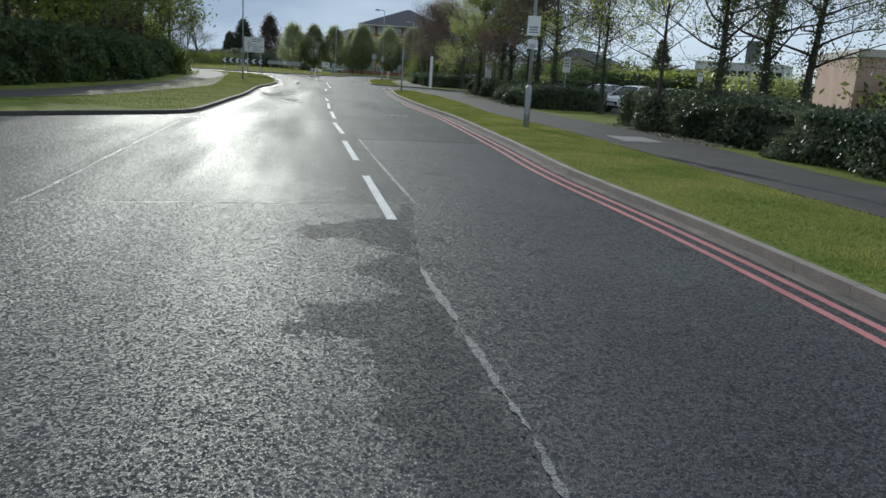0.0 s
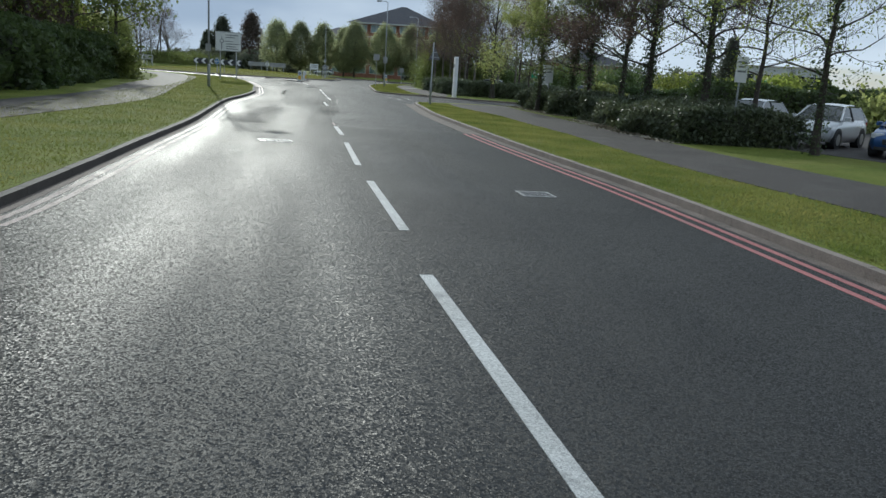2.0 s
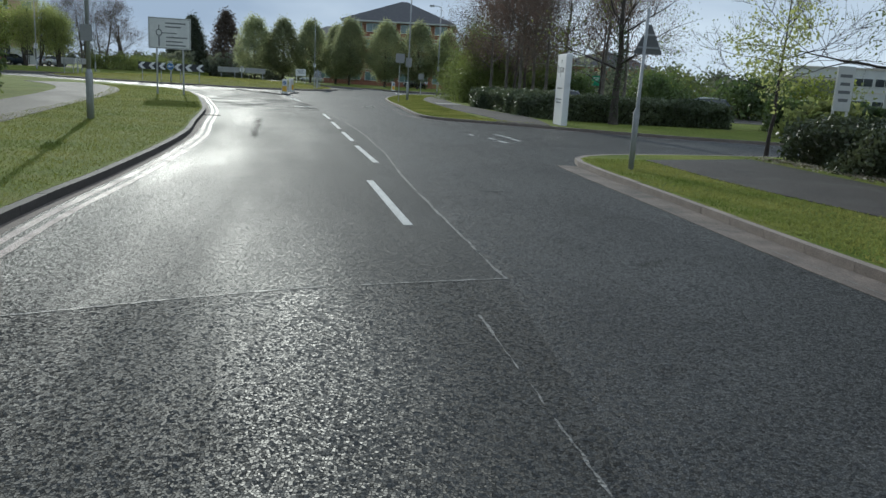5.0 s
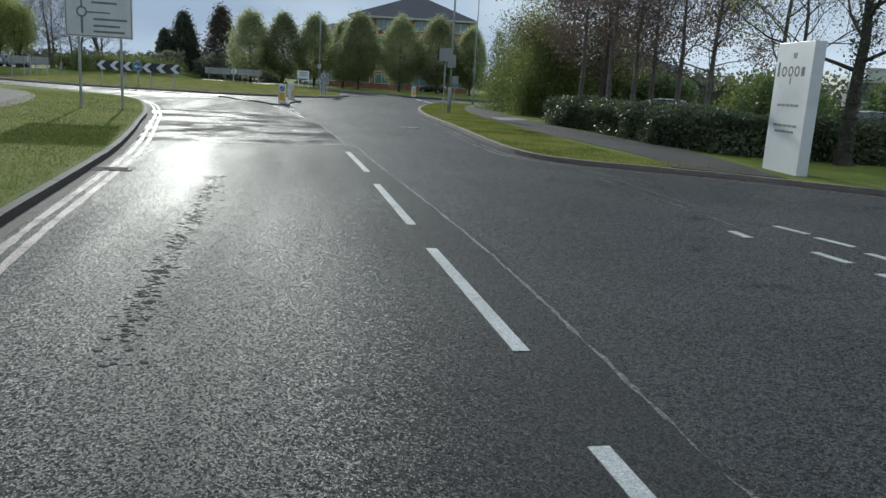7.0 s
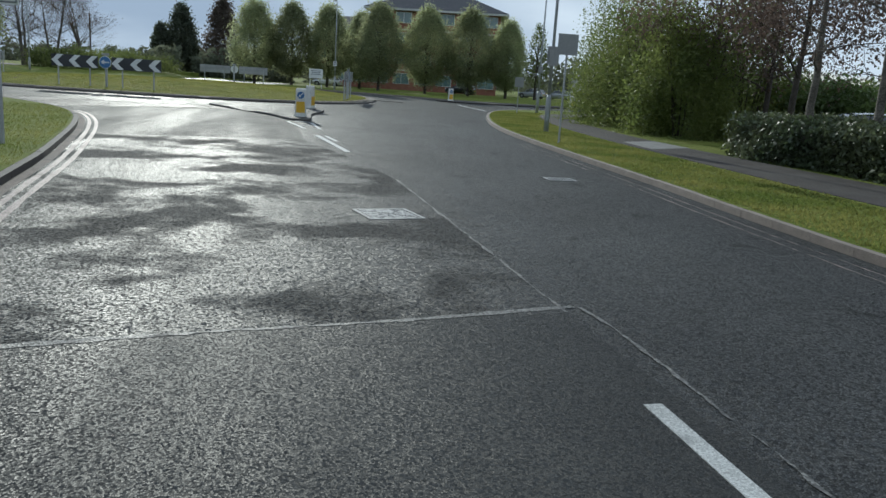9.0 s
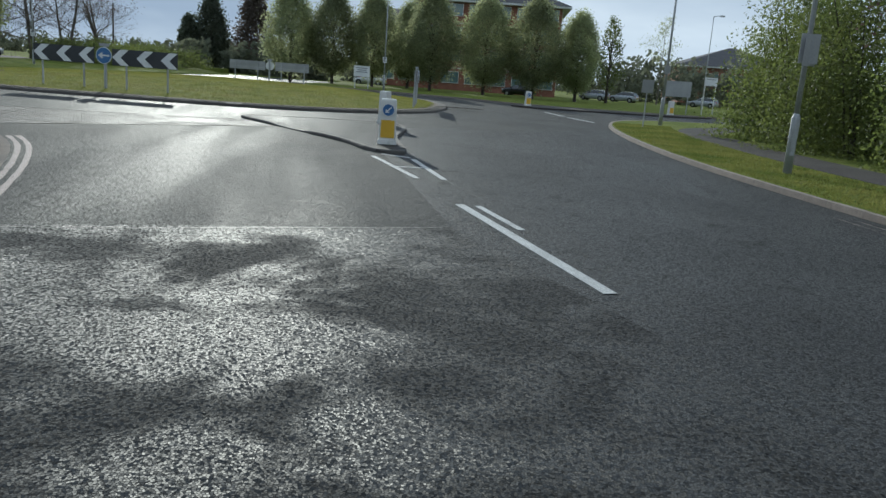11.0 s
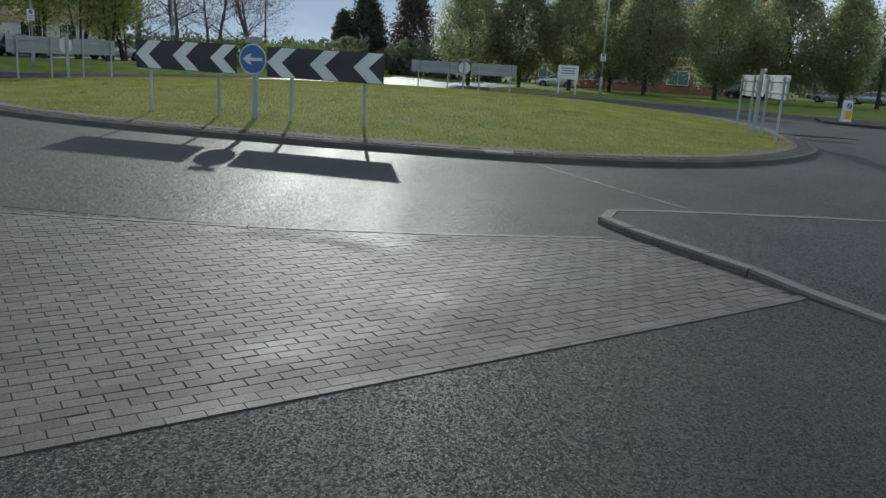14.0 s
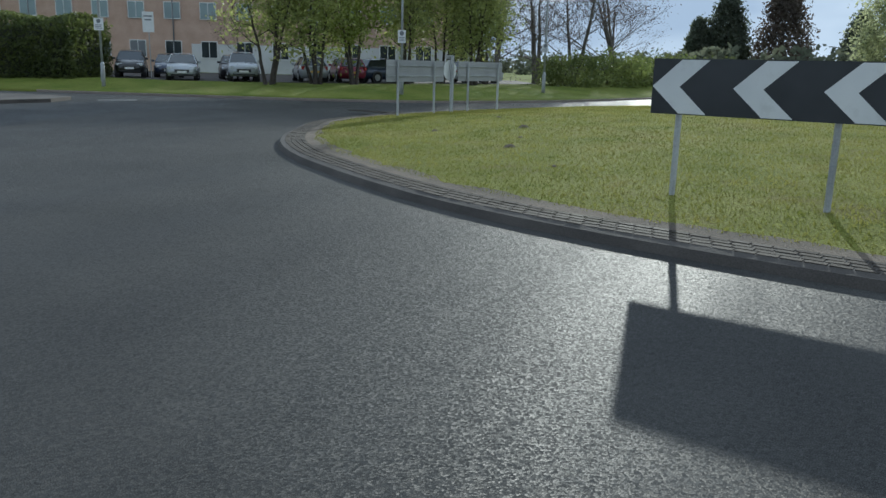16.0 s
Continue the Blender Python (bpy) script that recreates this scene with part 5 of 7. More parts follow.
def direction_sign(x, y, turn):
    """A big direction sign on two posts with a roundabout diagram."""
    t = thing("direction_sign", "large pale roundabout direction sign on two steel posts", "road sign", x, y, 0.1, turn)
    for px in (-0.71, 0.71):
        part("post", post(Geo(), px, 0.08, -0.2, 4.2, 0.05), GALV, t)
    panel = part("panel", Geo().plate([(-1.2, 2.25), (1.2, 2.25), (1.2, 3.95), (-1.2, 3.95)], (0, 0, 0), (1, 0, 0), (0, 0, 1), 0.014), SIGN_WHITE, t, "pale sign panel")
    border = Geo()
    for a, b, c, d in ((-1.17, 2.28, 1.17, 2.31), (-1.17, 3.89, 1.17, 3.92), (-1.17, 2.31, -1.14, 3.89), (1.14, 2.31, 1.17, 3.89)):
        border.plate([(a, b), (c, b), (c, d), (a, d)], (0, -0.015, 0), (1, 0, 0), (0, 0, 1), 0.003)
    part("border", border, SIGN_GREY, panel)
    g = Geo()
    for k in range(24):
        a0, a1 = 2 * math.pi * k / 24, 2 * math.pi * (k + 1) / 24
        g.plate([(0.13 * math.cos(a0), 0.13 * math.sin(a0)), (0.19 * math.cos(a0), 0.19 * math.sin(a0)), (0.19 * math.cos(a1), 0.19 * math.sin(a1)), (0.13 * math.cos(a1), 0.13 * math.sin(a1))],
                (-0.6, -0.015, 3.12), (1, 0, 0), (0, 0, 1), 0.003)
    g.plate([(-0.04, -0.75), (0.04, -0.75), (0.04, -0.18), (-0.04, -0.18)], (-0.6, -0.015, 3.12), (1, 0, 0), (0, 0, 1), 0.003)
    g.plate([(-0.03, 0.18), (0.03, 0.18), (0.03, 0.42), (-0.03, 0.42)], (-0.6, -0.015, 3.12), (1, 0, 0), (0, 0, 1), 0.003)
    g.plate([(0.18, -0.03), (1.0, -0.03), (1.0, 0.02), (0.18, 0.02)], (-0.6, -0.015, 3.12), (1, 0, 0), (0, 0, 1), 0.003)
    part("diagram", g, SIGN_GREY, panel, "dark roundabout diagram")
    for u, z, w in ((-0.25, 3.62, 1.15), (-0.25, 3.42, 0.9), (-0.2, 2.85, 1.2), (-0.2, 2.62, 0.95), (-0.2, 2.42, 1.1)):
        part("text_bar", Geo().plate([(0, 0), (w, 0), (w, 0.07), (0, 0.07)], (u, -0.015, z), (1, 0, 0), (0, 0, 1), 0.003), SIGN_GREY, panel)
    panel.location.z, panel.scale.x = 0.28, 0.95
    return t


def small_sign(name, label, x, y, turn, height, w, tall, mat, bars=0, posts=1, r=0.03, group="", depth=0.008):
    """A small flat sign on one or two posts."""
    t = thing(name, label, "sign", x, y, 0.1, turn, group)
    for px in ((0,) if posts == 1 else (-w * 0.42, w * 0.42)):
        part("post", post(Geo(), px, 0.04, -0.2, height, r), GALV if mat is not SIGN_WHITE or posts == 1 else FRAME_WHITE, t)
    plate = part("sign_plate", Geo().plate([(-w / 2, height - tall), (w / 2, height - tall), (w / 2, height), (-w / 2, height)], (0, 0, 0), (1, 0, 0), (0, 0, 1), depth), mat, t)
    for k in range(bars):
        ww = w * (0.36 - 0.07 * (k % 2))
        part("text_bar", Geo().plate([(-ww, 0), (ww, 0), (ww, tall * 0.07), (-ww, tall * 0.07)], (0, -depth - 0.001, height - tall * (0.25 + 0.18 * k)), (1, 0, 0), (0, 0, 1), 0.003),
             SIGN_GREY if mat is SIGN_WHITE else SIGN_WHITE, plate)
    return t


def warning_sign(x, y, turn):
    """A triangular warning sign seen from the approach, on a steel post."""
    t = thing("warning_sign", "triangular road sign on a leaning steel post in the verge", "road sign", x, y, 0.1, turn)
    part("post", Geo().tube([(0, 0.0, -0.2), (0.0, 0.0, 0.95), (0.0, 0.0, 1.22), (0.01, 0.0, 1.34), (0.03, 0.0, 3.35)], [0.058, 0.062, 0.07, 0.038, 0.034], 12), GALV, t, smooth=True)
    part("cap", Geo().tube([(0.03, 0.0, 3.34), (0.03, 0.0, 3.37)], [0.038, 0.03], 10), GALV, t)
    tri = [(-0.31, -0.24), (-0.29, -0.28), (0.29, -0.28), (0.31, -0.24), (0.03, 0.33), (-0.03, 0.33)]
    plate = part("sign_plate", Geo().plate(tri, (0.12, 0.06, 2.72), (1, 0, 0), (0, 0, 1), 0.008), PLATE_BACKLIT, t, "grey back of a triangular plate, darkened as if backlit")
    part("rail", Geo().box(0.12, 0.043, 2.56, 0.46, 0.025, 0.04), GALV, plate)
    part("rail", Geo().box(0.12, 0.043, 2.82, 0.24, 0.025, 0.04), GALV, plate)
    return t


def cover(name, label, x, y, w, d, turn, mat=None, ribs=0):
    """A cast iron cover in the road: frame, two triangular leaves with a tread, or a grate of bars."""
    t = thing(name, label, "manhole cover", x, y, 0.0, turn, "iron covers")
    mat = mat or IRON
    part("surround", Geo().box(0, 0, 0.0, w + 0.10, d + 0.10, 0.0062), TAR, t, "dark sealing strip round the cover")
    g = Geo()
    for sx, sy, px, py in ((w + 0.045, 0.045, 0, d / 2), (w + 0.045, 0.045, 0, -d / 2), (0.045, d - 0.045, w / 2, 0), (0.045, d - 0.045, -w / 2, 0)):
        g.box(px, py, 0.002, sx, sy, 0.010)
    part("frame", g, mat, t)
    if ribs:
        # No shaft is cut; a dark plate stands for its shade.
        part("plate", Geo().box(0, 0, 0.001, w - 0.05, d - 0.05, 0.006), TAR, t, "dark plate in place of the shaded opening below the bars")
        for k in range(ribs * 2):
            part("bar", Geo().box(0, (k - ribs + 0.5) * d / (2 * ribs + 0.5), 0.006, w - 0.04, 0.022, 0.007), mat, t)
        return t
    a, b = w / 2 - 0.04, d / 2 - 0.035
    r = random.Random(int(abs(x) * 10))
    for s in (-1, 1):
        leafp = part("cover_leaf", Geo().plate([(s * -a, s * (b - 0.035)), (s * -a, s * -b), (s * (a - 0.045), s * -b)], (0, 0, 0.0035), (1, 0, 0), (0, 1, 0), 0.007), mat, t, "treaded triangular leaf")
        tread = Geo()
        for k in range(90):
            u, v = r.uniform(-a, a), r.uniform(-b, b)
            if s * (u / a + v / b) < -0.16:
                tread.box(u, v, 0.0095, 0.045, 0.013, 0.006, r.choice((0.75, -0.75)))
        tagged(part("tread", tread, mat, leafp), kind="stuff")
    for o in (-0.022, 0.022):
        part("joint_bar", Geo().plate([(-a - 0.01, b + o + 0.010), (-a - 0.01, b + o - 0.010), (a + 0.01, -b + o - 0.010), (a + 0.01, -b + o + 0.010)], (0, 0, 0.006), (1, 0, 0), (0, 1, 0), 0.008), mat, t)
    return t


# ---------------------------------------------------------------- cars

def car(x, y, turn, paint, label, length=4.2, height=1.47, width=1.76, kind_of="hatch", group="parked cars", z=0.0):
    """A car facing +x: lofted body, cabin glass, wheels, lights and plates."""
    t = thing("car", label, "car", x, y, z, turn, group)
    k = length / 4.2
    # body: cross-sections along x (x, half width, sill, shoulder)
    secs = [(-2.10, 0.62, 0.42, 0.80), (-2.02, 0.80, 0.30, 0.92), (-1.6, 0.87, 0.22, 0.97), (-0.8, 0.88, 0.20, 0.98), (0.3, 0.88, 0.20, 0.96), (0.95, 0.87, 0.20, 0.93),
            (1.6, 0.85, 0.22, 0.84), (1.98, 0.76, 0.26, 0.70), (2.10, 0.58, 0.36, 0.60)]
    if kind_of == "suv":
        secs = [(a, w, s + 0.06, h + 0.12) for a, w, s, h in secs]
    g = Geo()
    for a, w, s, h in secs:
        w *= width / 1.76
        a *= k
        g.v += [(a, -w * 0.88, s), (a, -w, s + (h - s) * 0.35), (a, -w * 0.985, s + (h - s) * 0.72), (a, -w * 0.90, h), (a, 0, h + 0.025),
                (a, w * 0.90, h), (a, w * 0.985, s + (h - s) * 0.72), (a, w, s + (h - s) * 0.35), (a, w * 0.88, s)]
    for i in range(len(secs) - 1):
        for j in range(8):
            g.f.append((i * 9 + j, i * 9 + j + 1, (i + 1) * 9 + j + 1, (i + 1) * 9 + j))
        g.f.append((i * 9 + 8, i * 9, (i + 1) * 9, (i + 1) * 9 + 8))
    g.f += [tuple(range(9)), tuple(8 * 9 + j for j in reversed(range(9)))]
    body = part("body", g, paint, t, smooth=True)
    # cabin: roof and pillars in paint, glass between
    up = 0.10 if kind_of == "suv" else 0.0
    zs, zr = 0.95 + up, height
    rear = {"hatch": (-1.98, -1.62), "suv": (-2.02, -1.78), "saloon": (-1.55, -0.95)}[kind_of]
    low = [(rear[0] * k, 0.76), (1.02 * k, 0.78)]
    high = [(rear[1] * k, 0.56), (0.22 * k, 0.60)]
    wv = width / 1.76
    g = Geo()
    roof = []
    for a, w, z in ((high[0][0], 0.54, zr - 0.06), (high[0][0] * 0.6, 0.60, zr), (-0.3 * k, 0.61, zr + 0.005), (high[1][0], 0.57, zr - 0.055)):
        roof.append((a, w * wv, z))
    for a, w, z in roof:
        g.v += [(a, -w, z - 0.03), (a, -w * 0.8, z), (a, 0, z + 0.02), (a, w * 0.8, z), (a, w, z - 0.03)]
    for i in range(3):
        for j in range(4):
            g.f.append((i * 5 + j, i * 5 + j + 1, (i + 1) * 5 + j + 1, (i + 1) * 5 + j))
    part("roof", g, paint, t, smooth=True)
    for s in (-1, 1):
        for (a0, w0), (a1, w1) in ((low[0], high[0]), (low[1], high[1]), ((-0.25 * k, 0.80), (-0.3 * k, 0.605))):
            part("pillar", Geo().tube([(a0, s * w0 * wv, zs - 0.02), (a1, s * w1 * wv, zr - 0.08)], [0.045, 0.035], 6), paint if a0 != -0.25 * k else TRIM, t)
        part("side_window", Geo().poly([(low[0][0] + 0.06, s * 0.785 * wv, zs - 0.01), (low[1][0] - 0.10, s * 0.80 * wv, zs - 0.01), (high[1][0] - 0.02, s * 0.615 * wv, zr - 0.08), (high[0][0] + 0.05, s * 0.585 * wv, zr - 0.10)]),
             WINDOW_DARK, t, "dark side glass")
        part("mirror", Geo().box(0.72 * k, s * (0.93 * wv), zs + 0.0, 0.10, 0.18, 0.13), paint, t, bevel=0.02)
        for wx in (-1.28 * k, 1.30 * k):
            ww = part("wheel", Geo().tube([(wx, s * 0.66 * wv, 0.315), (wx, s * 0.885 * wv, 0.315)], [0.315, 0.315], 20), TYRE, t, "black tyre")
            part("rim", Geo().tube([(wx, s * 0.87 * wv, 0.315), (wx, s * 0.895 * wv, 0.315)], [0.205, 0.19], 14), RIM, ww, "silver alloy rim")
            part("arch", Geo().tube([(wx, s * 0.60 * wv, 0.34), (wx, s * 0.878 * wv, 0.34)], [0.37, 0.37], 20), TRIM, t)
        part("headlight", Geo().box(1.93 * k, s * 0.58 * wv, 0.60 + up, 0.22, 0.34, 0.15, s * -0.35), LAMP_CLEAR, t, "clear headlight", bevel=0.03)
        part("tail_light", Geo().box(-2.03 * k, s * 0.66 * wv, 0.72 + up, 0.10, 0.22, 0.2, s * 0.3), LAMP_RED, t, "red tail light", bevel=0.02)
    part("windscreen", Geo().poly([(low[1][0] + 0.03, -0.74 * wv, zs), (low[1][0] + 0.03, 0.74 * wv, zs), (high[1][0], 0.55 * wv, zr - 0.07), (high[1][0], -0.55 * wv, zr - 0.07)]), WINDOW_DARK, t, "dark windscreen")
    part("rear_window", Geo().poly([(low[0][0] - 0.02, -0.70 * wv, zs + 0.02), (low[0][0] - 0.02, 0.70 * wv, zs + 0.02), (high[0][0], 0.52 * wv, zr - 0.09), (high[0][0], -0.52 * wv, zr - 0.09)]), WINDOW_DARK, t)
    part("grille", Geo().box(2.05 * k, 0, 0.42 + up, 0.12, 0.78, 0.17), TRIM, t, bevel=0.02)
    part("bumper_strip", Geo().box(2.03 * k, 0, 0.25 + up, 0.14, 1.2, 0.10), TRIM, t, bevel=0.02)
    part("plate_bar", Geo().box(2.115 * k, 0, 0.40 + up, 0.012, 0.50, 0.11), SIGN_WHITE, t)
    part("plate_bar", Geo().box(-2.115 * k, 0, 0.55 + up, 0.012, 0.50, 0.11), PLASTIC_YELLOW, t)
    return t


# ---------------------------------------------------------------- buildings
def building(name, label, x, y, turn, w, d, h, wall, storeys, bays, roof_h=0.0, overhang=0.6, ridge=0.35, win=(1.8, 1.5), sill=1.0, pane=None, ground=None, bands=True, faces=("front", "right")):
    """A block with storeys of windows set into its faces and a hipped or flat roof; its front looks to -y."""
    t = thing(name, label, "building", x, y, 0.0, turn)
    st = h / storeys
    bodyg = Geo().box(0, d / 2, 0, w, d, h)
    part("wall", bodyg, wall, t)
    if bands:
        for k in range(1, storeys):
            part("string_course", Geo().box(0, d / 2, k * st - 0.12, w + 0.08, d + 0.08, 0.22), BAND, t)
    if ground:
        part("ground_floor_front", Geo().box(w / 4 + 3.3, -0.02, 0.0, w / 2 - 6.6, 0.10, st * 0.92), ground, t, "pale rendered ground floor")
        for q in range(5):
            part("downpipe", Geo().tube([(-w / 2 + (q + 1.0) * w / 5 - 1.6, -0.1, 0.0), (-w / 2 + (q + 1.0) * w / 5 - 1.6, -0.1, h)], [0.06, 0.06], 8), CLAD_DARK, t)
    for face in faces:
        n = bays if face == "front" else max(2, int(bays * d / w))
        run = w if face == "front" else d
        for k in range(storeys):
            for i in range(n):
                glazing = WINDOW_DARK if ground and k == 0 else pane or WINDOW
                u = -run / 2 + (i + 0.5) * run / n
                z = k * st + sill
                ww, hh = win
                if face == "front":
                    o, r = (u, -0.075, z), (1, 0, 0)
                else:
                    o, r = (w / 2 + 0.075, d / 2 + u, z), (0, 1, 0)
                wn = part("window", Geo().plate([(-ww / 2 - 0.07, -0.07), (ww / 2 + 0.07, -0.07), (ww / 2 + 0.07, hh + 0.07), (-ww / 2 - 0.07, hh + 0.07)], o, r, (0, 0, 1), 0.05), FRAME_WHITE, t, "white window frame")
                off = Vector(r).cross(Vector((0, 0, 1))) * 0.052
                for s in (-1, 1):
                    a, b = (-ww / 2, -0.03) if s < 0 else (0.03, ww / 2)
                    part("pane", Geo().plate([(a, 0), (b, 0), (b, hh), (a, hh)], tuple(Vector(o) + off), r, (0, 0, 1), 0.006), glazing, wn)
    if roof_h:
        e = overhang
        x0, x1, y0, y1 = -w / 2 - e, w / 2 + e, -e, d + e
        g = Geo()
        g.v = [(x0, y0, h), (x1, y0, h), (x1, y1, h), (x0, y1, h), (-w * ridge / 2, d / 2, h + roof_h), (w * ridge / 2, d / 2, h + roof_h)]
        g.f = [(0, 1, 5, 4), (1, 2, 5), (2, 3, 4, 5), (3, 0, 4), (3, 2, 1, 0)]
        part("roof", g, ROOF, t, "dark slate hipped roof")
        part("eaves_board", Geo().box(0, d / 2, h - 0.28, w + 2 * e - 0.05, d + 2 * e - 0.05, 0.27), CLAD, t, "pale eaves board")
    else:
        part("parapet", Geo().box(0, d / 2, h, w + 0.2, d + 0.2, 0.35), BAND, t)
    return t

# ---------------------------------------------------------------- buildings and distance
building("office_building", "red brick office block with a dark hipped roof behind the trees", -22.2, 196.5, 0, 19.6, 20.0, 12.1, BRICK_FAR, 4, 6, 4.6, 1.2, 0.06, (2.3, 1.5), 1.0)
building("office_building", "lower red brick wing with a dark roof beside the office block", -36.4, 199.0, 0, 8.4, 15.0, 9.0, BRICK_FAR, 3, 3, 2.2, 0.5, 0.3, (2.0, 1.4), 1.0, faces=("front",))
building("office_building", "long buff brick office with white window frames behind parked cars", -104.0, 150.2, 36.2, 66.0, 14.0, 10.3, BRICK_BUFF, 3, 20, 0.0, win=(1.4, 1.4), sill=1.95, bands=False, ground=CLAD)
building("office_building", "low buff brick building with a pale coping beyond the hedge", 26.6, 34.5, -8, 12.0, 8.0, 3.6, BRICK_BUFF, 1, 2, 0.0, win=(1.2, 0.6), sill=2.4)
building("warehouse", "low pale clad unit with dark windows in the distance", 53.0, 172.0, -25, 18.0, 16.0, 7.0, CLAD, 2, 6, 0.0, win=(2.6, 1.2), pane=WINDOW_DARK)
building("office_building", "distant dark-roofed office beyond the hedges", 26.3, 246.0, 0, 23.0, 18.0, 7.4, BRICK_FAR, 2, 6, 4.2, 1.0, 0.06, (2.6, 1.3), faces=("front",))
building("office_building", "distant low dark clad unit among trees", 37.0, 152.0, -20, 9.0, 9.0, 4.6, CLAD_DARK, 1, 3, 0.0, 1.0, 0.3, (2.4, 1.3), faces=("front",))

def far_wood(name, spots, seed, label, mat=None):
    """A belt of distant trees, lump beside lump of foliage sprays."""
    t = thing(name, label, "wood", 0, 0, 0, 0, "", "stuff")
    c = []
    r = random.Random(seed)
    for x, y, h in spots:
        n = 210
        w = h * r.uniform(0.8, 1.4)
        v = rng.normal(size=(n, 3))
        v /= np.linalg.norm(v, axis=1)[:, None]
        v *= rng.uniform(0.5, 1.0, n)[:, None]
        lump = 1 + 0.25 * np.sin(4 * v[:, 0] + x) * np.cos(3 * v[:, 2] + y)
        c.append(np.stack([x + v[:, 0] * w / 2 * lump, y + v[:, 1] * w / 2, np.clip(h * 0.42 + v[:, 2] * h * 0.58 * lump, 0.1, None)], 1))
    c = np.concatenate(c)
    leaf_mesh("foliage", c, 0.42, mat or FOLIAGE_FAR, t, aspect=0.75)
    return t
r0 = random.Random(5)
belt = []
for k in range(420):
    a = radians(-80 + 160 * k / 419 + r0.uniform(-0.4, 0.4))
    d = r0.uniform(250, 330)
    belt.append((-20 + d * math.sin(a), 60 + d * math.cos(a), r0.uniform(3.5, 7.5)))
far_wood("distant_wood", belt, 3, "low belt of trees along the horizon, haze in their colour")
belt = []
for k in range(40):
    belt.append((-4 + 1.7 * k + r0.uniform(-1, 1), r0.uniform(214, 232), r0.uniform(6, 9.0)))
for k in range(12):
    belt.append((r0.uniform(16, 40), r0.uniform(176, 196), r0.uniform(3.5, 6)))
far_wood("distant_wood", belt, 4, "scrubby trees beside the far car park")
belt = [(-96 - 4 * k, 190 + r0.uniform(-8, 8), r0.uniform(6, 10)) for k in range(12)] + [(-74 + 2.0 * k, 205 + r0.uniform(-8, 8), r0.uniform(3, 5.5)) for k in range(16)]
far_wood("distant_wood", belt, 6, "mixed trees beyond the west car park")

# hornbeams before the office
for i, (x, y, h, w) in enumerate(((-43.2, 172.5, 9.6, 5.8), (-38.4, 172, 9.3, 5.2), (-33.9, 172, 9.5, 5.2), (-27.4, 171, 9.9, 5.8), (-21.6, 171, 9.7, 5.8), (-16.3, 171, 9.9, 5.8), (-11.7, 171.5, 8.8, 4.6), (-30.6, 177, 9.2, 4.8))):
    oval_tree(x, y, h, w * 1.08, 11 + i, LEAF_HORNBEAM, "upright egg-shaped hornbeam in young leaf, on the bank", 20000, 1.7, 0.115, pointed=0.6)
oval_tree(-7.8, 176, 9.2, 3.4, 41, LEAF_GREEN, "thin upright tree with sparse young leaves", 1500, 2.0, 0.14, "", None, 1.3)
for i, (x, y, h, w) in enumerate(((-71.0, 222, 12.0, 8.0), (-64.5, 226, 13.6, 9.0), (-75.0, 222, 8.5, 5.0), (-71.0, 224, 8.0, 4.6), (-54.0, 222, 9.0, 6.0))):
    oval_tree(x, y, h, w, 61 + i, LEAF_COPPER if i == 1 else LEAF_CONIFER, "dark reddish-brown tree behind the roundabout" if i == 1 else "dark broad conifer behind the roundabout", 9000, 1.0, 0.24, "conifers", None, 1.9, lump=0.25)

# west side: trees along the car park
for i, (x, y, h) in enumerate(((-68.3, 136.6, 7.4), (-67.0, 138.8, 7.6), (-66.0, 140.8, 7.4), (-66.6, 149.6, 8.4), (-64.9, 152.6, 8.2), (-63.6, 149.0, 7.4), (-66.0, 145.4, 7.8))):
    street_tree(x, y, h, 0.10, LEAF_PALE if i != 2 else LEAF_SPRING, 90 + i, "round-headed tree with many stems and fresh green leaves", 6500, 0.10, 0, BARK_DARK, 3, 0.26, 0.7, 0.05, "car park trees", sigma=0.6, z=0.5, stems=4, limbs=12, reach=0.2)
for i, (x, y, h) in enumerate(((-65.3, 160.0, 10.5), (-64.6, 164.4, 11.0), (-62.4, 168.0, 10.0), (-68.0, 158.0, 9.5))):
    street_tree(x, y, h, 0.17, LEAF_PURPLE, 120 + i, "many-stemmed bare-twigged tree with reddish buds", 5200, 0.06, 0, BARK, 5, 0.14, 0.7, 0.03, "bare trees", z=0.5, stems=3, limbs=14, sigma=0.3)
street_tree(-75.0, 140.0, 4.8, 0.05, LEAF_PURPLE, 140, "small red-leaved sapling before the cars", 900, 0.05, 0, BARK_DARK, 3, 0.35, 0.5, 0.03, "", z=0.55)
hedge([(-78.6, 131.3), (-80.2, 130.2), (-83.0, 128.2), (-92.0, 122.8)], 5.0, 3.9, 3, LEAF_GREEN, "tall dark clipped hedge at the car park corner", 150, 0.10, group="", right=True)
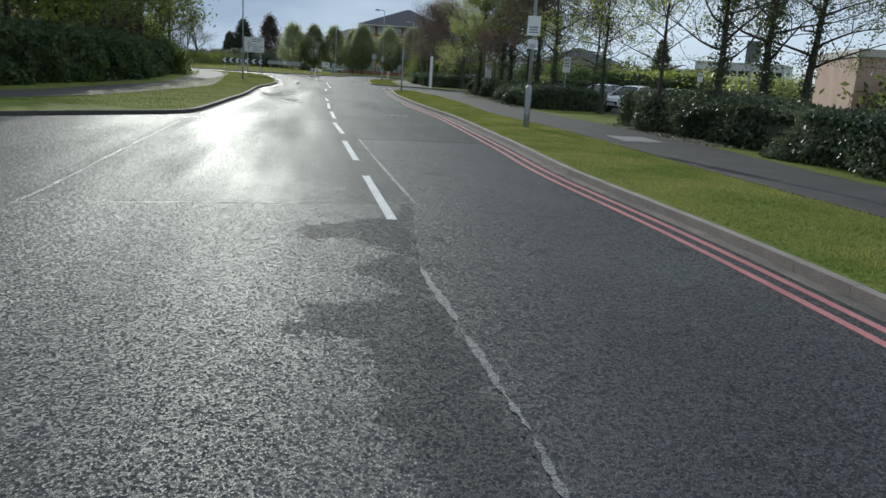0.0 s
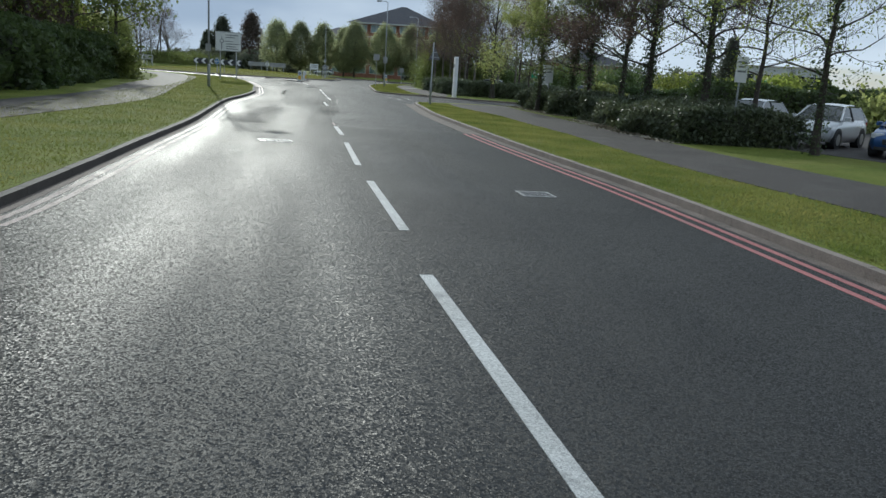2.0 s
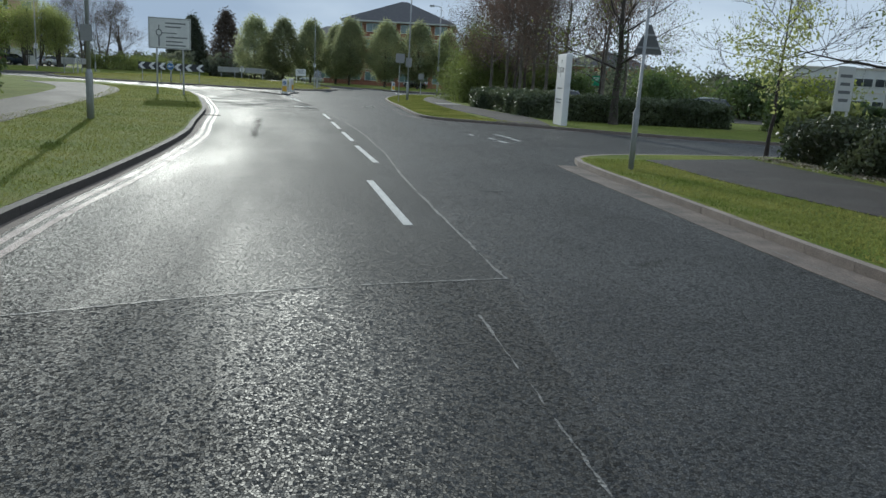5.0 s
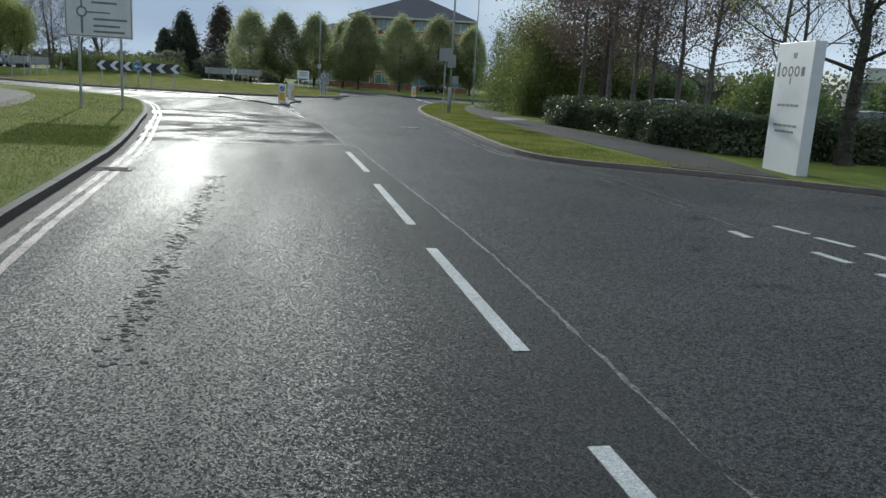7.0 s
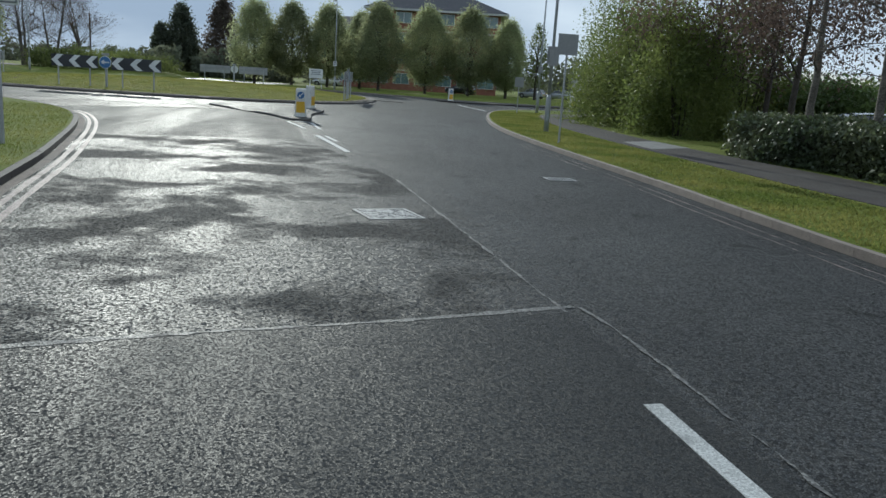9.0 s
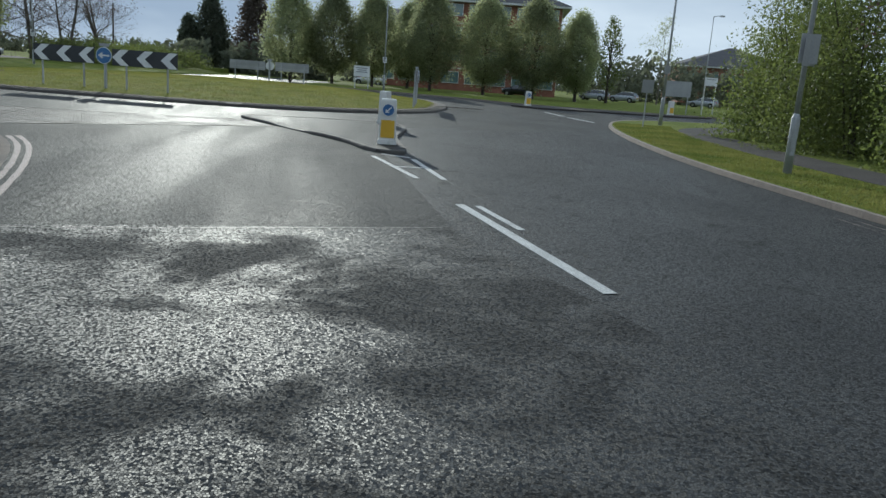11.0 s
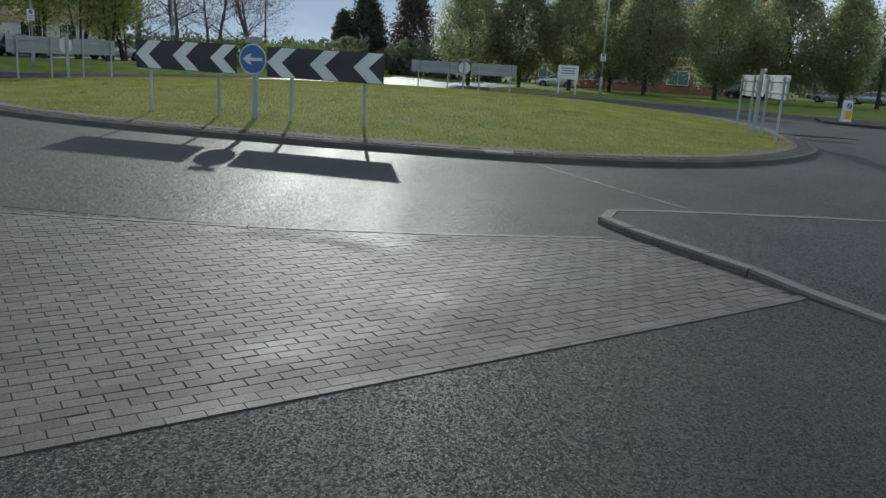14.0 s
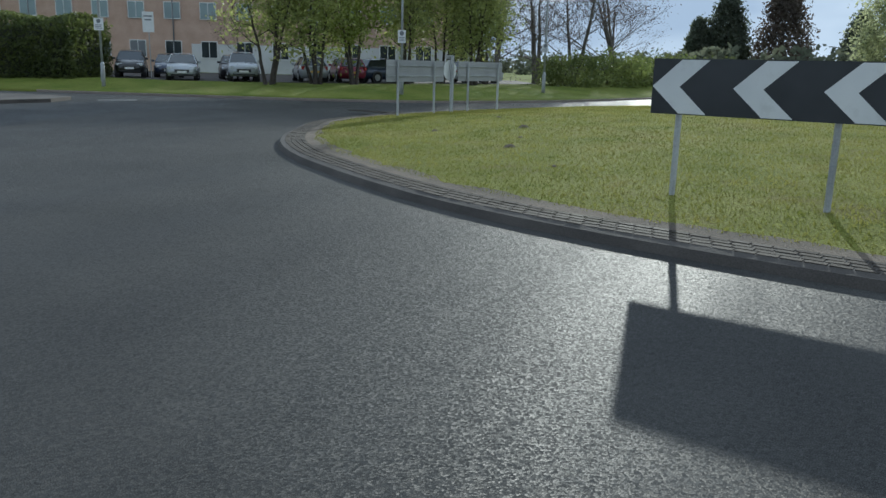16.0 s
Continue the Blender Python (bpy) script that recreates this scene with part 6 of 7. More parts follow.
for (x, y, a, paint, lab, ko) in ((-80.4, 136.2, -36, CAR_BLACK, "black hatchback parked nose out behind the grass bank", "suv"), (-80.6, 139.0, -36, CAR_NAVY, "dark blue hatchback parked nose out", "hatch"),
                              (-75.2, 136.2, -38, CAR_SILVER, "silver hatchback parked nose out behind the grass bank", "hatch"), (-76.4, 140.8, -36, CAR_BLACK, "black car parked nose out between others", "hatch"),
                              (-72.6, 138.4, -38, CAR_SILVER, "silver off-roader parked nose out behind the grass bank", "suv"), (-71.2, 142.4, 144, CAR_SILVER, "grey hatchback parked under the trees", "hatch"),
                              (-70.0, 144.4, 144, CAR_RED, "maroon hatchback parked under the trees", "hatch"), (-68.6, 146.6, 75, CAR_NAVY, "dark blue estate car parked side on", "hatch"),
                              (-67.6, 155.0, 70, CAR_WHITE, "white car parked beyond the signs", "hatch")):
    car(x, y, a, paint, lab, kind_of=ko, height=1.62 if ko == "suv" else 1.47, z=0.612)
structure("car_park_west", Geo().prism([(-74.0, 134.6), (-70.4, 138.0), (-67.6, 143.0), (-66.6, 150.0), (-64.0, 158.0), (-72.0, 168.0), (-92.0, 156.0), (-112.0, 140.0), (-84.0, 134.2)], 0.3, 0.612), ASPHALT_PATH, "asphalt car park behind the grass bank", "car park")
for (x, y, a, paint, lab, ko) in ((-6.6, 199.7, 150, CAR_SILVER, "silver car parked by the distant trees", "hatch"), (-2.2, 201.5, 150, CAR_SILVER, "silver car parked by the distant trees", "hatch"),
                              (-17.5, 184.0, 160, CAR_BLACK, "black car parked below the office", "suv"), (-36.5, 186.0, 175, CAR_WHITE, "white car parked below the office", "hatch"), (10.0, 205.0, 150, CAR_SILVER, "silver car parked far off", "hatch")):
    car(x, y, a, paint, lab, kind_of=ko, group="distant parked cars")

# right-hand car park
structure("car_park_right", Geo().prism([(8.9, 41.0), (11.0, 37.4), (30, 28), (34, 62), (7.4, 58.0)], 0.0, 0.125), ASPHALT_PATH, "asphalt car park behind the hedges", "car park")
car(11.75, 43.6, 229, CAR_WHITE, "white hatchback parked behind the hedge", length=4.0, height=1.5, z=0.125)
car(13.2, 40.2, 229, CAR_BLUE, "bright blue hatchback parked at the end of the hedge", length=4.3, z=0.125)
car(10.6, 48.4, 229, CAR_SILVER, "silver car parked behind the hedge", z=0.125)
structure("car_park_corner", Geo().prism([(-3.4, 97.0), (22, 90), (26, 120), (0.0, 116.0)], 0.0, 0.125), ASPHALT_PATH, "asphalt car park behind the corner hedge", "car park")
car(-0.9, 102.9, 175, CAR_SILVER, "silver car parked behind the corner hedge", z=0.125)
car(9.4, 100.6, 175, CAR_NAVY, "dark blue car parked behind the corner hedge", z=0.125)

# hedges on the right
hedge([(8.95, 28.6), (9.35, 27.0), (10.1, 24.0), (11.2, 20.0), (12.8, 13.0), (14.8, 6.0)][::-1], 3.2, 1.35, 11, LEAF_LAUREL, "glossy dark evergreen hedge with dead leaves at its foot", 420, 0.07, wobble=0.5)
hedge([(5.6, 39.9), (4.95, 43.4), (4.35, 47.0), (3.8, 51.4)], 4.4, 1.12, 12, LEAF_LAUREL, "glossy dark evergreen hedge beside the footway", 400, 0.07, wobble=0.48)
hedge([(3.35, 54.8), (2.6, 57.8), (1.95, 61.2), (1.3, 64.0)], 3.4, 1.1, 13, LEAF_LAUREL, "glossy dark evergreen hedge beside the side road", 400, 0.07, wobble=0.48)
hedge([(6.0, 82.6), (0.6, 81.7), (-2.4, 82.0), (-4.4, 84.6), (-5.3, 88.4), (-6.2, 92.4), (-7.4, 97.0)], 2.4, 1.25, 14, LEAF_LAUREL, "neat dark laurel hedge round the corner", 440, 0.066, wobble=0.28)
hedge([(30.0, 78.0), (18.0, 79.6), (7.4, 82.0)], 3.0, 1.6, 15, LEAF_DARK, "looser green hedge behind the sign pillar", 110, 0.12, wobble=0.3)
hedge([(40.0, 66.0), (26.0, 63.0), (12.0, 60.0)], 3.0, 2.2, 16, LEAF_DARK, "shaggy green shrub border at the car park edge", 90, 0.13, wobble=0.35)

# trees on the right
T_LAB = "street tree with ivy on its trunk and thin young leaves"
for i, (x, y, h, gi, ivy, lv, mat) in enumerate((
        (10.0, 25.6, 8.5, 0.09, 0.0, 3000, LEAF_SPRING), (11.2, 22.6, 9.5, 0.14, 0.4, 6500, LEAF_GREEN), (12.9, 23.6, 10.0, 0.16, 0.5, 7500, LEAF_GREEN), (14.6, 24.4, 10.0, 0.16, 0.2, 7500, LEAF_GREEN),
        (9.5, 38.6, 9.5, 0.12, 0.2, 5000, LEAF_SPRING), (9.7, 45.2, 9.5, 0.11, 0.0, 5000, LEAF_SPRING), (7.2, 43.0, 10.5, 0.17, 0.4, 3500, LEAF_GREEN), (6.4, 49.4, 10.5, 0.16, 0.5, 20000, LEAF_PURPLE), (5.9, 53.2, 10.0, 0.15, 0.3, 20000, LEAF_PURPLE), (4.8, 56.6, 9.5, 0.14, 0.5, 18000, LEAF_GREEN),
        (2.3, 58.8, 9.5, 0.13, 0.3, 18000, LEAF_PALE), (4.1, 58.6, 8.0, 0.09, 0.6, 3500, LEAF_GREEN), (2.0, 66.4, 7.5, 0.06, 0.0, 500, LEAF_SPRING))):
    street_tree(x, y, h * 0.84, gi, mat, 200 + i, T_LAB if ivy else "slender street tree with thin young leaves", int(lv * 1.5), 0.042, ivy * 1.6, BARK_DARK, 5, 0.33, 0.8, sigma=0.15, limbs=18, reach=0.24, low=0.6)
for i, (x, y, h) in enumerate(((-6.0, 94.4, 8.6), (-5.2, 92.6, 8.8), (-4.3, 91.2, 8.6), (-3.5, 91.8, 8.4), (-2.9, 90.0, 9.0), (-2.0, 89.0, 9.2), (0.2, 88.0, 9.4), (1.8, 90.0, 9.0))):
    street_tree(x, y, h, 0.12, LEAF_PURPLE, 230 + i, "slender tree with purple-brown young leaves behind the hedge", 13000, 0.031, 0.0, BARK, 4, 0.32, 0.6, 0.02, "purple-leaved trees", sigma=0.36, limbs=12, reach=0.24)
street_tree(-0.2, 81.0, 9.5, 0.20, LEAF_SPRING, 251, "large spreading tree with few young leaves behind the sign pillar", 2600, 0.055, 0.3, BARK_DARK, 4, 0.26, 0.75, 0.02, "", limbs=14, reach=0.33, low=1.0)
for i, (x, y, h) in enumerate(((-4.2, 100.5, 8.6), (-3.2, 106.0, 9.0), (2.8, 105.0, 9.2), (-5.2, 106.8, 8.6))):
    street_tree(x, y, h, 0.13, LEAF_PURPLE, 260 + i, "tree with dense purple-brown young leaves", 9000, 0.07, 0, BARK_DARK, 4, 0.22, 0.6, 0.03, "purple-leaved trees", sigma=0.5)
for i, (x, y, w, h) in enumerate(((-6.6, 113.0, 6.4, 8.4), (-6.8, 118.5, 5.6, 8.2), (-2.4, 110.8, 5.4, 7.6), (-4.6, 124.0, 4.6, 6.2), (0.4, 122.0, 6.0, 7.4), (-6.4, 106.5, 4.4, 6.4))):
    bush(x, y, w, w, h, 270 + i, LEAF_GREEN, "tall leafy shrub thicket beside the footway", 34000 if i in (0, 1, 5) else 9000, 0.062 if i in (0, 1, 5) else 0.09, group="corner thicket")
for i, (x, y, w, h) in enumerate(((18.0, 66.0, 7.0, 4.5), (24.0, 60.0, 8.0, 5.2), (31.0, 54.0, 8.0, 5.0), (34.0, 84.0, 8.0, 4.5), (28.0, 96.0, 9.0, 6.0), (24.0, 34.0, 7.0, 5.0), (28.0, 42.0, 8.0, 5.4), (14.0, 104.0, 7.0, 5.5), (12.0, 120.0, 8.0, 6.5), (24.0, 118.0, 9.0, 7.0), (8.0, 76.2, 3.4, 2.4))):
    bush(x, y, w, w, h * 0.68, 300 + i, LEAF_DARK if i == 7 else (LEAF_SPRING, LEAF_PALE, LEAF_GREEN)[i % 3], "rounded tree thicket beyond the car park", 4200, 0.17, group="background thicket")
for i, (x, y, w, h) in enumerate(((0.5, 108.5, 5.0, 3.2), (7.6, 107.5, 6.0, 3.6))):
    bush(x, y, w, w, h, 320 + i, LEAF_DARK, "dark green shrub behind the parked cars", 7000, 0.11, group="car park shrubs")
oval_tree(22.4, 93.3, 6.6, 3.4, 330, LEAF_CONIFER, "dark compact pointed evergreen behind the car park", 5000, 0.5, 0.12, "", pointed=2.2)

# woods on the left
hedge([(-18.6, 12.0), (-16.0, 24.0), (-17.2, 34.0), (-18.4, 43.0), (-20.2, 50.0), (-23.4, 59.0), (-25.8, 67.0), (-28.0, 74.0), (-30.2, 79.6)], 5.0, 2.8, 21, LEAF_DARK, "tall dark shrub border along the footpath", 95, 0.14, wobble=0.35, group="", right=False)
for i in range(26):
    y = 16 + i * 2.45
    x = -20.5 - 0.33 * max(0, y - 30) * 0.62 - 5.5 * ((i * 7) % 3) / 2 + random.Random(i).uniform(-0.8, 0.8)
    street_tree(x, y, 10.5 + 2.0 * ((i * 5) % 4) / 3, 0.17, (LEAF_GREEN, LEAF_SPRING, LEAF_PALE)[i % 3], 400 + i, "woodland edge tree with ivy and spring leaves", 4200, 0.15, 0.5 if i % 2 else 0.0, BARK_DARK, 3, 0.3, 0.6, 0.04, "woodland edge", sigma=0.55)
for i, (x, y, w, h) in enumerate(((-27.0, 69.0, 4.0, 3.4), (-30.5, 73.0, 5.0, 4.2), (-29.0, 62.0, 6.0, 7.0), (-48.0, 96.0, 6.0, 5.0), (-56.0, 99.0, 7.0, 6.0), (-64.0, 103.0, 7.0, 6.2), (-40.0, 84.0, 5.0, 4.0))):
    bush(x, y, w, w, h, 450 + i, LEAF_PURPLE if i == 2 else LEAF_GREEN, "shrub at the end of the woodland border", 4500, 0.13, group="woodland shrubs")

pole = thing("telegraph_pole", "thin dark wooden telegraph pole beyond the bank", "pole", -82.0, 209.0, 0.0)
part("shaft", Geo().tube([(0, 0, -0.2), (0, 0, 5.0), (0, 0, 9.3)], [0.16, 0.14, 0.11], 8), BARK_DARK, pole, smooth=True)
part("top_arm", Geo().box(0, 0, 8.9, 0.5, 0.1, 0.1), BARK_DARK, pole)
for i, (x, y, h) in enumerate(((2.6, 202.0, 11.0), (15.4, 200.0, 10.5))):
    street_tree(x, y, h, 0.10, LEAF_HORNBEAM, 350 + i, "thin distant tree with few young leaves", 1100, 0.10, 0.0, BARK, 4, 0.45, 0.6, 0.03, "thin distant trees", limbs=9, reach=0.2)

for i, (x, y, w, h) in enumerate(((-61.0, 157.0, 5.0, 2.4), (-60.4, 162.5, 5.4, 2.8), (-60.0, 168.0, 5.0, 2.2), (-59.6, 174.0, 5.6, 2.6), (-59.0, 181.0, 6.0, 2.6), (-63.5, 178.0, 6.0, 3.4))):
    bush(x, y, w, w, h, 380 + i, LEAF_GREEN, "low rounded shrub on the bank beside the north road", 3200, 0.11, group="bank shrubs", base=0.58)

# ---------------------------------------------------------------- signs, lamps, bollards
chevron_sign(-36.0, 117.2, 0, "black and white chevron boards with blue arrow roundel on the island")
chevron_sign(-51.3, 129.6, 268, "chevron boards seen from their grey backs on the island")
chevron_sign(-37.6, 146.0, 180, "chevron boards seen from their grey backs across the island")
chevron_sign(-23.7, 126.3, 95, "chevron boards seen edge on at the island side", z=0.22)
keep_left_bollard(-21.77, 103.25, 8)
keep_left_bollard(-23.0, 110.75, 74, signed=False)
keep_left_bollard(-17.4, 143.4, 20)
keep_left_bollard(-6.2, 147.6, 200)
sign_pillar(-3.2, 77.5, -84)
direction_sign(-24.43, 86.77, 14)
warning_sign(-3.66, 58.7, 10)
street_lamp(5.28, 23.4, 9.0, ((3.0, 0.42, 0.62, 0.0, "small"), (2.58, 0.32, 0.30, 0.0, "small")))
street_lamp(-18.2, 64.3, 9.0, ((2.2, 0.35, 0.45, 0.0, ""),), arm=0.0)
street_lamp(-12.25, 103.4, 9.0, ((2.55, 0.46, 0.66, 0.15, ""), (2.5, 0.40, 0.6, 0.5, "")), arm=3.1)
street_lamp(-11.0, 126.0, 9.0, ((2.6, 0.3, 0.4, 0.1, ""),), arm=3.1)
street_lamp(3.7, 179.5, 10.5, arm=0.0, label="tall street lamp on the far side of the exit road")
street_lamp(-30.3, 157.4, 9.0, ((2.5, 0.36, 0.5, 0.0, "stop"),), arm=4.7)
street_lamp(-60.8, 138.6, 9.0, ((2.7, 0.38, 0.6, 0.55, "stop"),), arm=5.5)
street_lamp(-58.0, 148.0, 9.0, ((2.5, 0.32, 0.5, 0.4, "stop"),), arm=5.5)
street_lamp(-74.2, 130.6, 9.0, ((3.0, 0.5, 0.6, 0.6, "stop"),), arm=5.5)
small_sign("sign_post", "grey-backed small sign on a thin post in the verge", -12.35, 97.3, 8, 3.3, 0.62, 0.62, GREY_PLATE)
small_sign("sign_post", "low grey-backed sign by the exit", -12.5, 122.2, 8, 2.2, 0.55, 0.6, GREY_PLATE)
small_sign("name_board", "white notice board on two posts before the office", -32.9, 160.2, 6, 2.1, 1.5, 1.0, SIGN_WHITE, 3, 2, 0.05)
small_sign("sign_post", "small white sign on two posts across the far road", -1.6, 155.0, 10, 3.2, 1.15, 0.7, SIGN_WHITE, 1, 2, 0.04)
small_sign("notice_board", "tall narrow grey-white notice board on two posts behind the hedge", 2.9, 63.8, 14, 2.65, 0.52, 1.2, SIGN_WHITE, 4, 2, 0.04)
small_sign("notice_board", "white notice board on a thin post among the trees", 7.7, 40.9, 20, 2.85, 0.44, 0.82, SIGN_WHITE, 3, 1, 0.03)
small_sign("direction_board", "grey-backed two-post sign across the far road", -4.6, 153.8, 10, 2.7, 2.4, 1.3, GREY_PLATE, 0, 2, 0.05)
small_sign("car_park_sign", "small green car park sign on a thin post", 5.5, 125.8, 0, 3.0, 0.85, 1.0, SIGN_GREEN, 2)
small_sign("car_park_sign", "green car park board on a post behind the hedge", 22.6, 84.0, 0, 3.0, 1.0, 1.3, SIGN_GREEN, 4)
small_sign("parking_notice", "narrow white notice on a post behind the hedge", 3.0, 61.4, 0, 2.6, 0.42, 1.0, SIGN_WHITE, 2)
small_sign("parking_notice", "grey-white notice on a post behind the hedge", 13.2, 26.2, 0, 3.4, 0.5, 0.75, GREY_PLATE)
small_sign("parking_notice", "pale notice on a post in the car park", 17.0, 50.0, 0, 2.6, 0.35, 0.6, SIGN_WHITE, 1)
small_sign("parking_notice", "white car park notice before the buff brick office", -79.0, 136.6, 36, 4.4, 0.7, 1.2, SIGN_WHITE, 2)

cover("manhole_cover", "square worn iron cover set in the lane", -5.31, 32.74, 0.70, 0.60, 24.6, IRON_WORN)
cover("manhole_cover", "square worn iron cover set in the lane", -16.02, 82.9, 0.72, 0.72, 27, IRON_WORN)
cover("drain_grate", "iron drain grate near the kerb", 0.52, 26.8, 0.5, 0.5, 13, IRON_WORN, ribs=3)
cover("drain_grate", "iron drain grate near the kerb", -13.2, 88.35, 0.55, 0.42, 15, IRON_WORN, ribs=3)
cover("drain_grate", "iron drain grate across the edge lines by the kerb", -16.93, 71.2, 0.62, 0.42, 15, TAR, ribs=3).location.z = 0.006

# ---------------------------------------------------------------- grass, litter
def turf(name, poly, count, height, label, seed, z=0.115, mat=None, spread=1.0, lift=None):
    """Blades of grass over an outline."""
    xs, ys = [p[0] for p in poly], [p[1] for p in poly]
    q = np.random.default_rng(seed)
    px, py = q.uniform(min(xs), max(xs), count * 3), q.uniform(min(ys), max(ys), count * 3)
    keep = inside(px, py, poly)
    px, py = px[keep][:count], py[keep][:count]
    n = len(px)
    a = q.uniform(0, 6.283, n)
    h = height * q.uniform(0.5, 1.3, n)
    w = 0.007 * q.uniform(0.7, 1.6, n) * spread
    lean = q.normal(0, 0.5, (n, 2)) * h[:, None]
    zz = np.full(n, z) if lift is None else lift(px, py)
    v = np.empty((n, 3, 3))
    v[:, 0] = np.stack([px - np.cos(a) * w, py - np.sin(a) * w, zz], 1)
    v[:, 1] = np.stack([px + np.cos(a) * w, py + np.sin(a) * w, zz], 1)
    v[:, 2] = np.stack([px + lean[:, 0], py + lean[:, 1], zz + h], 1)
    me = bpy.data.meshes.new(name)
    me.vertices.add(n * 3)
    me.vertices.foreach_set("co", v.ravel())
    me.loops.add(n * 3)
    me.loops.foreach_set("vertex_index", np.arange(n * 3, dtype=np.int32))
    me.polygons.add(n)
    me.polygons.foreach_set("loop_start", np.arange(0, n * 3, 3, dtype=np.int32))
    me.materials.append(mat or BLADE)
    me.update()
    return tagged(new(name, me), label, "grass", "", "stuff")
def dome_z(x, y):
    r = hub_radius(np.arctan2(y - HUB[1], x - HUB[0]))
    d = np.hypot(x - HUB[0], y - HUB[1])
    u = np.where(d > r - 1.2, 1 + (d - r + 1.2) / 0.7, np.where(d > 0.69 * r, (d - 0.69 * r) / (0.31 * r - 1.2), d / r - 1))
    return np.interp(u, [-1, -0.65, -0.31, -1e-6, 0.0, 1.0, 2.0], [0.72, 0.64, 0.44, 0.44, 0.44, 0.16, 0.135]) - 0.01
right_run = offset(span(RIGHT_KERB, 0, 61), -0.2)
turf("grass", right_run + [p for p in PATH_NEAR if p[1] > 3][::-1], 170000, 0.04, "short spring grass on the verge", 1, spread=1.2)
left_turf = offset([p for p in LEFT_KERB if 20 < p[1] < 100 and p[0] > -31], 0.2)
turf("grass", left_turf + [(x - 5.2, y) for x, y in left_turf[::-1]], 150000, 0.04, "short spring grass on the verge", 2, spread=1.2)
soil = Geo()
for k, inset in enumerate((0.56, 0.95)):
    for i, (x, y) in enumerate(hub_ring(inset, 240)):
        cut = k * 0.22 * noise.noise(Vector((x * 0.9, y * 0.9, 3))) + k * 0.12 * noise.noise(Vector((x * 3, y * 3, 8)))
        x, y = x + (x - HUB[0]) / 15 * cut, y + (y - HUB[1]) / 15 * cut
        soil.v.append((x, y, float(dome_z(x, y)) + 0.016))
soil.f = [(i, (i + 1) % 240, 240 + (i + 1) % 240, 240 + i) for i in range(240)]
structure("island_edge_soil", soil, EARTH, "bare brown soil along the edge of the island grass", "soil")
turf("grass", hub_ring(0.78, 96), 280000, 0.045, "tufty grass on the roundabout island", 3, mat=BLADE_SUNLIT, spread=1.3, lift=dome_z)
corner = [p for p in NEAR_KERB if p[0] < -7 and p[1] < 125]
turf("grass", offset(corner, -0.2) + [(x + 3.0, y) for x, y in corner[::-1]], 50000, 0.05, "short spring grass by the corner", 4, spread=1.8)

def scatter(name, line, count, reach, label, seed):
    q = np.random.default_rng(seed)
    pts = smooth_line(line, 0.3)
    i = q.integers(0, len(pts), count)
    p = np.array(pts)[i] + q.normal(0, 1, (count, 2)) * reach
    t = thing(name, label, "leaf litter", 0, 0, 0, 0, "", "stuff")
    leaf_mesh("dead_leaves", np.stack([p[:, 0], p[:, 1], np.full(count, 0.145)], 1), 0.045, LITTER, t, flat=0.9)
for k, line in enumerate(([(9.2, 28.8), (9.4, 27.0), (10.0, 24.0), (10.9, 20.0)], [(5.5, 39.9), (4.85, 43.4), (4.25, 47.0), (3.7, 51.4)], [(3.2, 54.8), (2.45, 57.8), (1.8, 61.2), (1.15, 64.0)])):
    scatter("leaf_litter", line, 1700, 0.26, "brown dead leaves at the foot of the hedge", 50 + k)

def molehill(x, y, r, seed):
    t = thing("molehill", "small brown earth molehill on the island grass", "molehill", x, y, float(dome_z(x, y)), 0, "molehills")
    g = Geo()
    n, q = 10, random.Random(seed)
    for k, (a, h) in enumerate(((1.0, -0.02), (0.72, 0.5), (0.35, 0.85))):
        for i in range(n):
            rr = r * a * q.uniform(0.8, 1.2)
            g.v.append((rr * math.cos(6.2832 * i / n), rr * math.sin(6.2832 * i / n), h * r * 0.55))
    g.v.append((0, 0, r * 0.5))
    for k in range(2):
        g.f += [(k * n + i, k * n + (i + 1) % n, (k + 1) * n + (i + 1) % n, (k + 1) * n + i) for i in range(n)]
    g.f += [(2 * n + i, 2 * n + (i + 1) % n, 3 * n) for i in range(n)]
    part("heap", g, EARTH, t)
for i, (x, y, r) in enumerate(((-44.4, 123.0, 0.14), (-42.9, 120.0, 0.12), (-46.0, 121.8, 0.09), (-41.1, 118.4, 0.07), (-43.4, 121.2, 0.07), (-46.6, 125.4, 0.1))):
    molehill(x, y, r, 600 + i)

